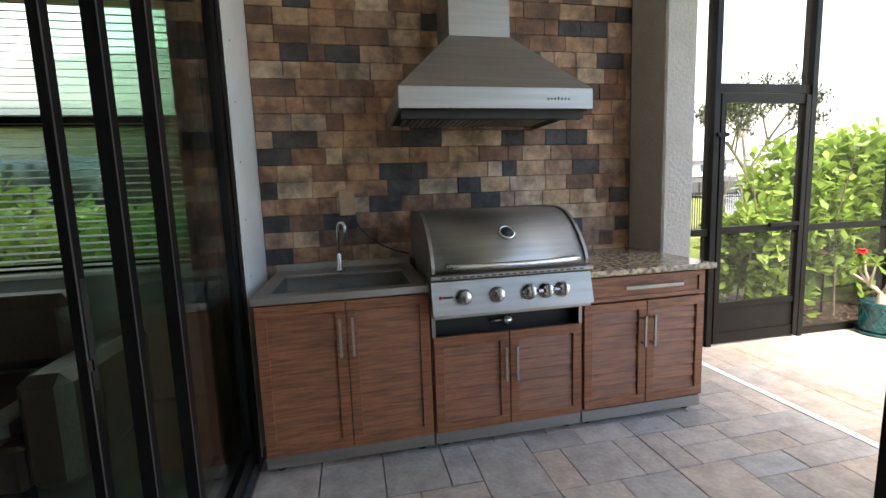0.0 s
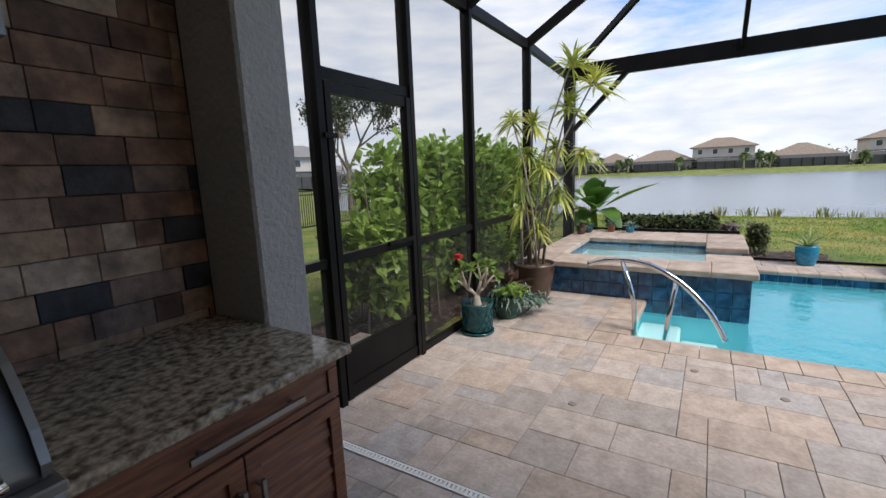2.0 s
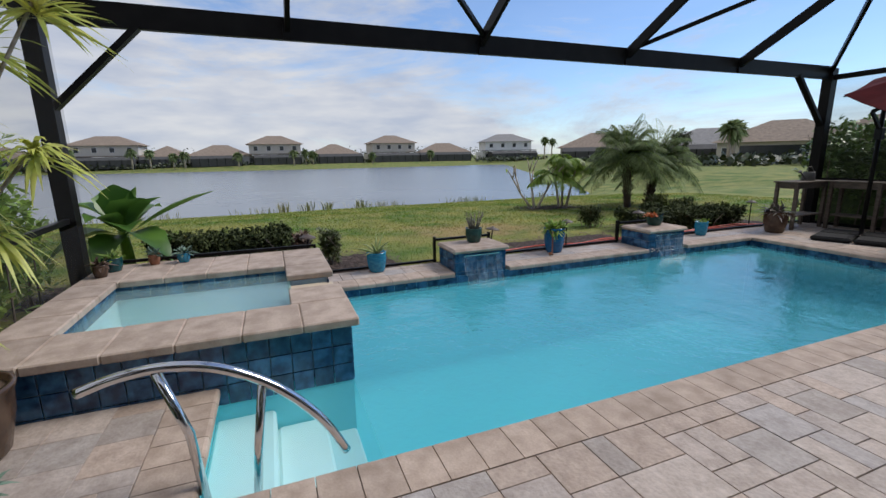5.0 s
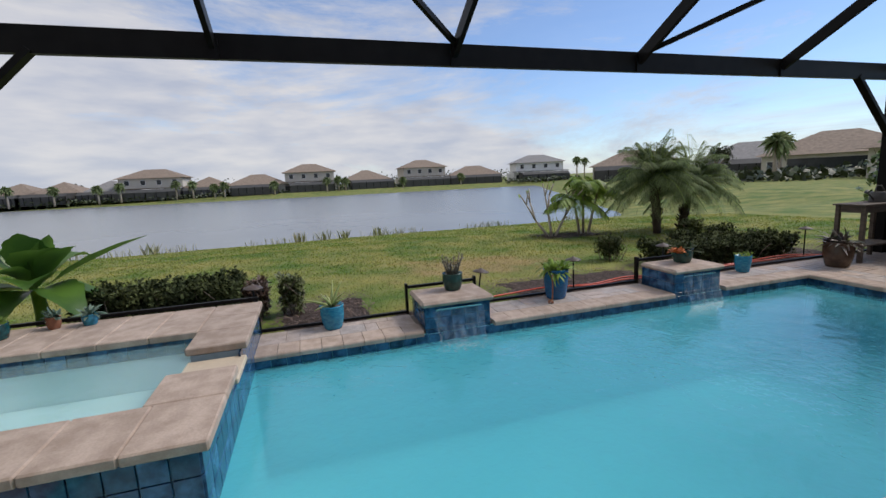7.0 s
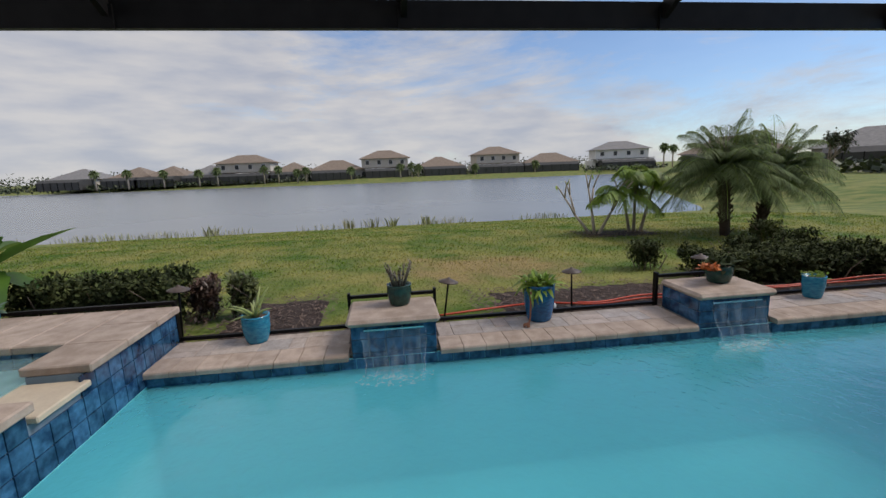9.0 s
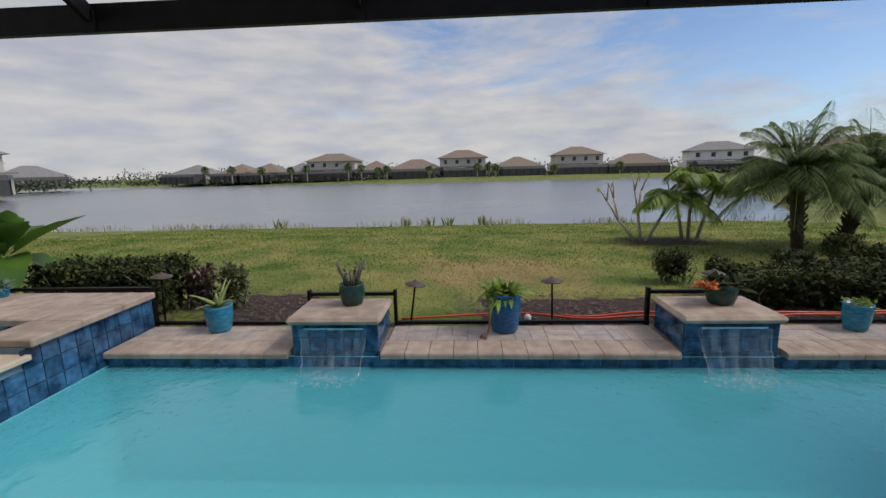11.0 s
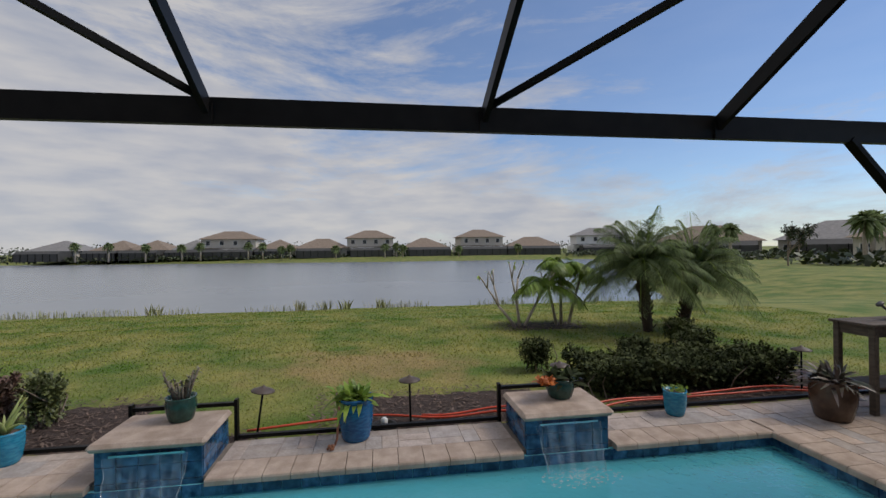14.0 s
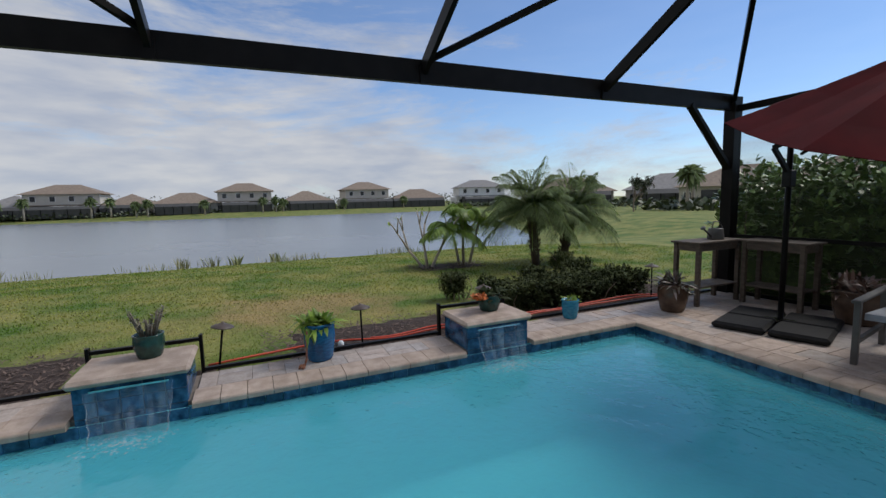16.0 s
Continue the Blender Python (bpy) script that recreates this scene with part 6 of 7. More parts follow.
def dracaena():
    rng = random.Random(2)
    d = thing("dracaena", "tall dracaena with bare pale stems and yellow-green leaf tufts", "plant", at=(5.92, 2.80, 0.38))
    # each stem: where its tuft sits, the leaf length, and how far the leaves hang
    stems = ((0.15, 0.06, 1.66, 0.34, 0.5), (0.10, -0.40, 2.24, 0.36, 0.35), (0.22, -0.60, 2.03, 0.38, 0.3), (0.25, -0.32, 1.82, 0.36, 0.4), (0.10, 0.22, 1.00, 0.32, 0.95), (0.15, -0.50, 1.28, 0.30, 0.7),
             (0.05, -0.10, 1.14, 0.30, 0.8), (0.20, -0.22, 0.86, 0.28, 0.9), (0.0, 0.14, 0.70, 0.26, 0.9), (0.05, -0.02, 0.46, 0.22, 0.8), (-0.05, 0.24, 1.70, 0.28, 0.6), (0.30, -0.15, 1.40, 0.28, 0.7), (0.1, 0.10, 1.32, 0.28, 0.85))
    L = Leaves()
    for dx, dy, h, r, hang in stems:
        bx, by = rng.uniform(-0.12, 0.12), rng.uniform(-0.12, 0.12)
        pts = [Vector((bx, by, -0.02)), Vector((bx + dx * 0.2 + rng.uniform(-0.04, 0.04), by + dy * 0.15 + rng.uniform(-0.06, 0.06), h * 0.35)), Vector((bx * 0.5 + dx * 0.5 + rng.uniform(-0.05, 0.05), by * 0.5 + dy * 0.5, h * 0.7)), Vector((dx, dy, h))]
        simple("stem", BARK_CANE, lambda q: tube(q, pts, 0.013, 7, 0.009), d)
        for k in range(64):
            a, el = rng.uniform(0, 6.28), rng.uniform(-0.3, 1.45)
            w = Vector((math.cos(a) * math.cos(el), math.sin(a) * math.cos(el), math.sin(el)))
            L.blade(Vector((dx, dy, h)) - Vector((0, 0, rng.uniform(0, 0.10))), w, r * rng.uniform(0.7, 1.1), 0.027, hang, 0.4, steps=4, roll=rng.uniform(-0.5, 0.5))
    tagged(L.put("leaf_growth", LEAF_DRAC, d, "narrow arching yellow-green leaves"), kind="stuff")


dracaena()

# desert rose in a patterned teal pot
teal = pot("plant_pot", "teal glazed pot with raised lattice pattern", (4.60, 2.88, 0.0), [(0.15, 0.028), (0.155, 0.05), (0.165, 0.30), (0.172, 0.31), (0.172, 0.335), (0.15, 0.335), (0.148, 0.29)], GLAZE_TEAL, 0.148, 0.30, saucer=0.18)
teal.scale = (0.87, 0.87, 0.87)
simple("lattice", GLAZE_TEAL, lambda q: [tube(q, [(math.cos(a + s * t * 0.8) * (0.158 + 0.02 * t * 0.4), math.sin(a + s * t * 0.8) * (0.158 + 0.02 * t * 0.4), 0.05 + 0.23 * t) for t in (0, 0.25, 0.5, 0.75, 1)], 0.006, 4, cap=False) for a in (2 * math.pi * k / 14 for k in range(14)) for s in (-1, 1)], teal)


def desert_rose():
    rng = random.Random(8)
    d = thing("desert_rose", "desert rose with pale forked stems and a red flower", "plant", at=(4.60, 2.88, 0.26))
    bm, L = bmesh.new(), Leaves()
    tube(bm, [(0, 0, -0.02), (0, 0.01, 0.03), (-0.01, 0, 0.07), (-0.01, 0, 0.12)], 0.055, 10, 0.022)
    tips = []
    # stems: height of the fork, then the ends of its twigs
    for way, ends in (((0.0, 0.10, 0.16), ((0.02, 0.17, 0.36), (-0.06, 0.26, 0.27))), ((0.05, -0.02, 0.22), ((0.05, 0.02, 0.42), (0.12, -0.05, 0.36))),
                      ((-0.02, -0.08, 0.18), ((-0.03, -0.13, 0.38), (0.03, -0.17, 0.30))), ((-0.10, 0.04, 0.17), ((-0.16, 0.10, 0.33), (-0.13, -0.02, 0.37)))):
        w = Vector(way)
        tube(bm, [(-0.01, 0, 0.08), w * 0.55 + Vector((0, 0, 0.05)), w], 0.017, 8, 0.012)
        for e in ends:
            e = Vector(e)
            tube(bm, [w, w.lerp(e, 0.5) + Vector((rng.uniform(-0.012, 0.012), rng.uniform(-0.012, 0.012), 0.01)), e], 0.012, 7, 0.008)
            tips.append(e)
    part("branch_frame", bm, BARK_PALE, d, "swollen pale grey stems")
    for t in tips:
        for k in range(9):
            L.blade(t, rand_dir(rng, 0.45), rng.uniform(0.07, 0.11), 0.05, 0.2, 0.68, roll=rng.uniform(-0.6, 0.6))
    tagged(L.put("leaves", LEAF_ROSE, d), kind="stuff")
    P, c = Leaves(), Vector((0.0, 0.19, 0.45))
    for k in range(22):
        a = k * 2.4
        P.blade(c, Vector((math.cos(a), math.sin(a), 0.9 - 0.06 * k)), 0.045 + 0.0008 * k, 0.04, 0.15, 0.65)
    P.put("flower", PETAL_RED, d, "double red flower")


LEAF_ROSE = mat("desert_rose_leaf", (0.20, 0.29, 0.055), (0.11, 0.19, 0.035), 6.0, 0.4, rnd=0.35, island=True)
leafy(LEAF_ROSE)
desert_rose()


def tuft(name, label, at, n, length, width, material, seed, up=0.5, droop=0.3, category="plant", spread=0.06, widest=0.45, steps=3):
    rng = random.Random(seed)
    t = thing(name, label, category, at=at)
    L = Leaves()
    for k in range(n):
        w = rand_dir(rng, up)
        w.z = abs(w.z) if up > 0.2 else w.z
        L.blade((rng.uniform(-spread, spread), rng.uniform(-spread, spread), rng.uniform(-0.01, spread * 0.5)), w, length * rng.uniform(0.65, 1.15), width, droop, widest, steps=steps, roll=rng.uniform(-0.6, 0.6))
    tagged(L.put("leaves", material, t), kind="stuff")
    return t


pot("plant_pot", "small dark green glazed pot of succulents", (5.12, 2.80, 0), barrel(0.15, 0.24), GLAZE_GREEN, 0.13, 0.22)
tuft("succulent", "trailing grey-green succulent spilling over its pot", (5.12, 2.78, 0.22), 260, 0.13, 0.02, LEAF_GREY, 3, 0.15, 0.5, spread=0.17)
tuft("succulent", "trailing grey-green succulent on the pavers", (5.3, 2.62, 0.10), 200, 0.13, 0.02, LEAF_GREY, 4, 0.25, 0.5, spread=0.15)
pot("plant_pot", "small brown pot behind the succulents", (5.40, 2.92, 0), barrel(0.14, 0.26), GLAZE_BROWN, 0.12, 0.24)
tuft("croton", "bronze and red leafy plant in a brown pot", (5.40, 2.92, 0.24), 70, 0.26, 0.07, LEAF_RED, 5, 0.6, 0.25, spread=0.09)
tuft("green_succulent", "bright yellow-green leafy succulent", (5.02, 2.70, 0.28), 90, 0.12, 0.035, LEAF_YELLOW, 6, 0.4, 0.3, spread=0.1)


# banana and the small pots on the spa's far ledge
def banana(at, seed):
    rng = random.Random(seed)
    b = thing("banana_plant", "young banana plant with broad bright green leaves", "plant", at=at)
    simple("stem", LEAF_YELLOW, lambda q: tube(q, [(0, 0, -0.05), (0.02, 0, 0.5), (0.0, 0.02, 0.95)], 0.09, 10, 0.045), b)
    # leaves: heading, rise, length, how far they arch over, half width
    for k, (a, el, l, arch, wide) in enumerate(((-1.50, 0.55, 1.0, 0.12, 0.17), (-1.9, 1.0, 0.75, 0.35, 0.20), (-2.5, 1.15, 0.72, 0.4, 0.22), (1.7, 1.05, 0.75, 0.45, 0.22), (0.6, 1.2, 0.75, 0.4, 0.22),
                                                (2.7, 0.95, 0.7, 0.55, 0.22), (-0.7, 0.95, 0.75, 0.5, 0.22), (-3.0, 1.35, 0.7, 0.25, 0.2), (-1.3, 0.15, 0.55, 0.6, 0.2), (2.1, 0.45, 0.7, 0.7, 0.22), (-2.2, 0.4, 0.6, 0.8, 0.22), (-1.7, 1.3, 0.62, 0.2, 0.2), (2.9, 0.3, 0.55, 0.8, 0.2), (-2.8, 0.7, 0.65, 0.5, 0.22))):
        vs, fs, N = [], [], 12
        d = Vector((math.cos(a) * math.cos(el), math.sin(a) * math.cos(el), math.sin(el)))
        side = d.cross(Vector((0, 0, 1))).normalized()
        for i in range(N + 1):
            t = i / N
            p = Vector((0, 0, 0.75)) + d * 1.3 * l * t + Vector((0, 0, -arch * 1.3 * l * t * t))
            w = wide * math.sin(math.pi * min(1, max(0.02, (t - 0.14) / 0.86)) ** 0.75) if t > 0.14 else 0.012
            w *= 1 + 0.08 * math.sin(i * 2.3 + k)
            vs += [tuple(p - side * w + Vector((0, 0, w * 0.35))), tuple(p), tuple(p + side * w + Vector((0, 0, w * 0.35)))]
        for i in range(N):
            q = i * 3
            fs += [(q, q + 1, q + 4, q + 3), (q + 1, q + 2, q + 5, q + 4)]
        raw_mesh("leaf", vs, fs, LEAF_BANANA, b, smooth=True)


banana((9.65, 2.95, -0.1), 3)
tuft("fern", "small bright fern beside the banana plant", (9.6, 3.4, 0.05), 60, 0.45, 0.05, LEAF_YELLOW, 9, 0.5, 0.6)
for k, (x, y, r, h, m, lab) in enumerate(((8.75, 2.86, 0.10, 0.15, GLAZE_TEAL, "wide teal bowl of plants on the spa ledge"), (8.5, 2.9, 0.07, 0.13, GLAZE_BROWN, "small brown pot on the spa ledge"), (8.92, 2.5, 0.06, 0.12, TERRA, "small terracotta pot on the spa ledge"), (8.92, 2.2, 0.07, 0.11, GLAZE_BLUE, "small blue pot on the spa ledge"))):
    pot("plant_pot", lab, (x, y, SPA_TOP), barrel(r, h), m, r * 0.85, h * 0.9)
    tuft("potted_plant", ("green leafy plant in a teal bowl", "bronze leafy plant in a brown pot", "small green succulent in terracotta", "small green plant in a blue pot")[k], (x, y, SPA_TOP + h * 0.9), 36, 0.14, 0.03, (LEAF_YELLOW, LEAF_RED, LEAF_GREY, LEAF_GREY)[k], 50 + k, 0.6, 0.3, spread=0.04)

# pots along the far coping
pot("plant_pot", "turquoise ribbed ceramic pot with aloe", (8.95, -0.13, 0), rings(0.28, 0.105, 0.135, 8, 0.002), GLAZE_BLUE, 0.118, 0.25)


def aloe(at, seed):
    rng = random.Random(seed)
    a = thing("aloe", "aloe with long spreading fleshy leaves", "plant", at=at)
    for k in range(9):
        an = k * 2.4 + 0.3
        el = 0.45 + 0.75 * (k % 3) / 2
        d = Vector((math.cos(an) * math.cos(el), math.sin(an) * math.cos(el), math.sin(el)))
        l = 0.42 if k < 6 else 0.26
        pts = [Vector((0, 0, 0)) + d * l * t + Vector((0, 0, -0.10 * t * t)) for t in (0, 0.25, 0.5, 0.75, 1)]
        simple("leaf", LEAF_ALOE, lambda q: tube(q, pts, 0.026, 6, 0.002), a)


LEAF_ALOE = mat("aloe_leaf", (0.36, 0.40, 0.14), (0.27, 0.33, 0.11), 8, 0.4)
aloe((8.95, -0.13, 0.25), 2)
pot("plant_pot", "tall deep blue ribbed ceramic pot", (8.94, -3.08, 0), rings(0.40, 0.13, 0.165, 10, 0.003), GLAZE_DEEP, 0.145, 0.36)
tuft("potted_shrub", "leafy green plant with pale stems in a blue pot", (8.94, -3.08, 0.36), 80, 0.27, 0.05, LEAF_YELLOW, 21, 0.7, 0.35, spread=0.08)
tuft("potted_shrub", "drooping yellow-green leaves over the blue pot", (8.92, -2.95, 0.42), 26, 0.22, 0.05, LEAF_YELLOW, 22, 0.2, 0.6, spread=0.05)


def dried_strand():
    s = thing("dried_flower_strand", "dry orange-brown strand hanging beside the blue pot", "dried plant", at=(8.77, -2.93, 0.0))
    simple("strand", TERRA, lambda q: tube(q, [(0.02, -0.01, 0.36), (0.0, 0, 0.22), (-0.01, 0.01, 0.08), (-0.03, 0.03, 0.03)], 0.010, 6), s)
    def head(q):
        rng = random.Random(4)
        for k in range(26):
            v = rand_dir(rng) * 0.03
            bmesh.ops.create_icosphere(q, subdivisions=1, radius=0.012, matrix=Matrix.Translation((v.x - 0.05, v.y + 0.06, abs(v.z) + 0.012)))
    simple("dry_head", TERRA, head, s)


dried_strand()
pot("plant_pot", "turquoise ribbed ceramic pot on the coping", (8.94, -6.42, 0), rings(0.26, 0.092, 0.115, 8, 0.002), GLAZE_BLUE, 0.10, 0.235)
tuft("succulent", "low pale green succulent in a turquoise pot", (8.94, -6.42, 0.24), 60, 0.05, 0.025, LEAF_YELLOW, 31, 0.5, 0.1, spread=0.09)
pot("plant_pot", "dark green patterned pot on the waterfall cap", (8.84, -1.58, 0.315), barrel(0.125, 0.21), GLAZE_GREEN, 0.105, 0.185)


def jade(at):
    rng = random.Random(14)
    d = thing("jade_plant", "branching grey-brown succulent bush", "plant", at=at)
    bm, L = bmesh.new(), Leaves()
    for k in range(16):
        a = k * 2.4
        p = Vector((math.cos(a) * 0.05, math.sin(a) * 0.05, -0.01))
        w = Vector((math.cos(a) * 0.35, math.sin(a) * 0.35, 1)).normalized()
        t = p + w * rng.uniform(0.14, 0.28)
        tube(bm, [p, p.lerp(t, 0.5) + Vector((0, 0, 0.01)), t], 0.011, 6, 0.006)
        for j in range(9):
            q = p.lerp(t, rng.uniform(0.45, 1.05))
            L.blade(q, rand_dir(rng, 0.4), 0.045, 0.022, 0.1, 0.6, steps=2)
    part("branch_frame", bm, BARK, d)
    tagged(L.put("leaves", LEAF_JADE, d), kind="stuff")


LEAF_JADE = mat("jade_leaf", (0.15, 0.17, 0.09), (0.20, 0.17, 0.13), 20, 0.5, rnd=0.3, island=True)
jade((8.84, -1.58, 0.50))
pot("plant_pot", "dark green pot on the waterfall cap", (8.80, -5.07, 0.315), barrel(0.14, 0.19), GLAZE_GREEN, 0.12, 0.17)
tuft("kalanchoe", "leafy kalanchoe spreading over its pot", (8.80, -5.07, 0.48), 70, 0.15, 0.05, LEAF_DARK, 41, 0.5, 0.3, spread=0.11)
tuft("orange_blooms", "cluster of orange blooms hanging over the pot", (8.70, -4.88, 0.49), 120, 0.06, 0.034, PETAL_ORANGE, 42, 0.3, 0.2, category="flowers", spread=0.07)


# ---- garden path lamps, hose, drain cap ----
def path_lamp(x, y, z, tilt=0.0):
    l = thing("path_lamp", "bronze mushroom garden path lamp on a stake", "lamp", group="garden path lamps", at=(x, y, lawn_z(x, y) + 0.02))
    h = z - lawn_z(x, y) - 0.02
    m = Matrix.Rotation(radians(tilt), 4, "X")
    simple("stake", BRONZE, lambda q: tube(q, [m @ Vector((0, 0, -0.1)), m @ Vector((0, 0, h - 0.03))], 0.011, 8), l)
    simple("cap", LAMP_CAP, lambda q: lathe(q, [(0.115, h - 0.045), (0.11, h - 0.036), (0.05, h - 0.012), (0.018, h), (0.012, h + 0.012), (0.0, h + 0.014)], 20, m), l, "wide conical bronze cap")
    return l


LAMP_CAP = mat("aged_bronze", (0.10, 0.070, 0.055), (0.07, 0.05, 0.04), 12, 0.5)
for x, y, z, t in ((9.35, 0.77, 0.53, 3), (9.32, -2.08, 0.43, 8), (9.35, -3.63, 0.44, -1), (9.45, -5.35, 0.48, 0), (9.5, -8.6, 0.5, 0)):
    path_lamp(x, y, z, t)
for x, y, z in ((5.1, 3.75, 0.62),):
    path_lamp(x, y, z)


def hose():
    h = thing("garden_hose", "red-orange garden hose lying along the mulch bed", "hose")
    rng = random.Random(6)
    pts = []
    for k in range(60):
        y = -1.98 - 7.5 * k / 59
        x = 9.42 + 0.10 * math.sin(y * 1.5) + 0.06 * math.sin(y * 3.7)
        pts.append((x, y, lawn_z(x, y) + 0.075 + 0.012 * math.sin(y * 5)))
    simple("tube", HOSE, lambda q: tube(q, pts, 0.013, 8), h)
    pts2 = [(x + 0.12 + 0.05 * math.sin(y * 2.1), y, z - 0.004) for x, y, z in pts[14:]]
    simple("tube", HOSE, lambda q: tube(q, pts2, 0.013, 8), h)


HOSE = mat("red_hose", (0.62, 0.075, 0.03), (0.52, 0.055, 0.025), 10, 0.4)
hose()


def valve_cap():
    v = thing("drain_cap", "white plastic irrigation cap in a dark pit", "cap", at=(9.22, -3.35, -0.06))
    simple("pit", DARK, lambda q: lathe(q, [(0.13, 0.03), (0.13, 0.06), (0.11, 0.06), (0.11, 0.03)], 20), v)
    simple("knob", WHITE, lambda q: lathe(q, [(0.035, 0.03), (0.035, 0.11), (0.02, 0.13), (0, 0.132)], 16), v)


valve_cap()
TAN_CAP = mat("weathered_tan_plastic", (0.27, 0.22, 0.18), (0.22, 0.18, 0.15), 40, 0.7)
for x, y in ((3.7, 1.75), (4.55, 1.1), (4.35, 0.6)):
    tagged(simple("pipe_cap", TAN_CAP, lambda q: lathe(q, [(0.026, 0.001), (0.026, 0.004), (0.022, 0.005), (0, 0.005)], 20, Matrix.Translation((x, y, 0.001)))), "small round tan pipe cap set in the pavers", "cap", group="pipe caps in the pavers")


# ---- south-east corner: umbrella, potting benches, pots, lounge chair ----
RED = mat("red_canvas", (0.075, 0.005, 0.007), (0.055, 0.004, 0.006), 4, 0.9, bump=0.1, bscale=150, spec=0.08)
BENCH = mat("weathered_wood", (0.125, 0.095, 0.07), (0.075, 0.056, 0.042), 6, 0.75, bump=0.3, bscale=40, stretch=(1, 5, 5))
SLING = mat("grey_sling_fabric", (0.30, 0.32, 0.36), (0.26, 0.28, 0.31), 30, 0.85, bump=0.2, bscale=200)
FRAMEG = mat("grey_frame", (0.09, 0.085, 0.08), (0.07, 0.065, 0.06), 10, 0.5)


def umbrella():
    u = thing("cantilever_umbrella", "dark red cantilever umbrella on a black weighted base", "umbrella")
    P, C = Vector((7.40, -8.36, 0)), Vector((5.9, -7.9, 0))
    zt = lambda p: 2.2 + 0.252 * (p.x - C.x) - 0.20 * (p.y - C.y)
    rim = []
    for k in range(8):
        a = radians(34.4 + 45 * k)
        q = C + Vector((math.cos(a), math.sin(a), 0)) * 1.66
        q.z = zt(q)
        rim.append(q)
    apex = Vector((C.x - 0.12, C.y + 0.08, 2.95))
    def canopy(q):
        N = 5
        for k in range(8):
            a, b = rim[k], rim[(k + 1) % 8]
            rows = []
            for i in range(N + 1):
                t = i / N
                sag = -0.10 * math.sin(math.pi * t) * 0.5
                r = []
                for s in range(4):
                    u_ = s / 3
                    e = a.lerp(b, u_) - Vector((0, 0, 0.03 * math.sin(math.pi * u_)))
                    p = apex.lerp(e, t) + Vector((0, 0, sag * (0.5 + 0.5 * math.sin(math.pi * u_))))
                    r.append(q.verts.new(p))
                rows.append(r)
            for i in range(N):
                for s in range(3):
                    q.faces.new((rows[i][s], rows[i + 1][s], rows[i + 1][s + 1], rows[i][s + 1]))
        bmesh.ops.remove_doubles(q, verts=q.verts, dist=0.001)
    cn = simple("canopy", RED, canopy, u, "dark red canvas canopy")
    md = cn.modifiers.new("thickness", "SOLIDIFY")
    md.thickness = 0.006
    for k in range(8):
        simple("rib", BRONZE, lambda q: bar(q, apex - Vector((0, 0, 0.06)), rim[k] - Vector((0, 0, 0.03)), 0.015, 0.02), u)
    simple("pole", BRONZE, lambda q: tube(q, [P + Vector((0, 0, 0.03)), P + Vector((0, 0, 2.5))], 0.032, 14), u)
    simple("arm", BRONZE, lambda q: [bar(q, P + Vector((0, 0, 1.85)), P + Vector((0.0, 0.32, 2.15)), 0.04, 0.05), bar(q, P + Vector((0, 0.32, 2.15)), apex + Vector((0.05, 0, -0.15)), 0.04, 0.05), bar(q, P + Vector((0, 0, 2.48)), apex - Vector((0, 0, 0.03)), 0.04, 0.05)], u)
    simple("crank_box", RUBBER, lambda q: box(q, P.x - 0.05, P.x + 0.05, P.y - 0.06, P.y + 0.06, 1.70, 1.90, 0.01), u)
    for i, (dx, dy) in enumerate(((-1, -1), (1, -1), (1, 1), (-1, 1))):
        m = Matrix.Translation((P.x + 0.02, P.y + 0.02, 0)) @ Matrix.Rotation(radians(18), 4, "Z")
        simple("base_weight", RUBBER, lambda q: box(q, min(dx * 0.012, dx * 0.56), max(dx * 0.012, dx * 0.56), min(dy * 0.012, dy * 0.56), max(dy * 0.012, dy * 0.56), 0, 0.085, 0.03, m), u, "black plastic base weight")
    simple("base_cross", CHROME, lambda q: [bar(q, P + Vector((-0.16, -0.05, 0.095)), P + Vector((0.16, 0.05, 0.095)), 0.04, 0.01), bar(q, P + Vector((0.05, -0.16, 0.107)), P + Vector((-0.05, 0.16, 0.107)), 0.04, 0.01)], u)


umbrella()


def bench(at, turn, w, d, label):
    b = thing("potting_bench", label, "bench", group="potting benches in the corner", at=at, turn=turn)
    h = 0.95
    for k in range(4):
        simple("top_board", BENCH, lambda q: box(q, -w / 2 - 0.04, w / 2 + 0.04, -d / 2 - 0.02 + k * (d + 0.04) / 4, -d / 2 - 0.02 + (k + 1) * (d + 0.04) / 4 - 0.004, h - 0.028, h, 0.003), b)
    for s in (-1, 1):
        simple("apron", BENCH, lambda q: box(q, -w / 2 + 0.06, w / 2 - 0.06, s * (d / 2 - 0.03) - 0.012, s * (d / 2 - 0.03) + 0.012, h - 0.14, h - 0.029), b)
        simple("end_apron", BENCH, lambda q: box(q, s * (w / 2 - 0.03) - 0.012, s * (w / 2 - 0.03) + 0.012, -d / 2 + 0.06, d / 2 - 0.06, h - 0.14, h - 0.029), b)
        for t in (-1, 1):
            simple("leg", BENCH, lambda q: box(q, s * (w / 2 - 0.03) - 0.03, s * (w / 2 - 0.03) + 0.03, t * (d / 2 - 0.03) - 0.03, t * (d / 2 - 0.03) + 0.03, 0, h - 0.029, 0.004), b)
    simple("shelf", BENCH, lambda q: box(q, -w / 2 + 0.02, w / 2 - 0.02, -d / 2 + 0.02, d / 2 - 0.02, 0.26, 0.285, 0.003), b)
    return b


bench((8.72, -8.86, 0), 90, 0.95, 0.42, "weathered brown potting bench with lower shelf")
bench((8.02, -9.42, 0), 0, 0.82, 0.42, "weathered brown potting bench in the corner")


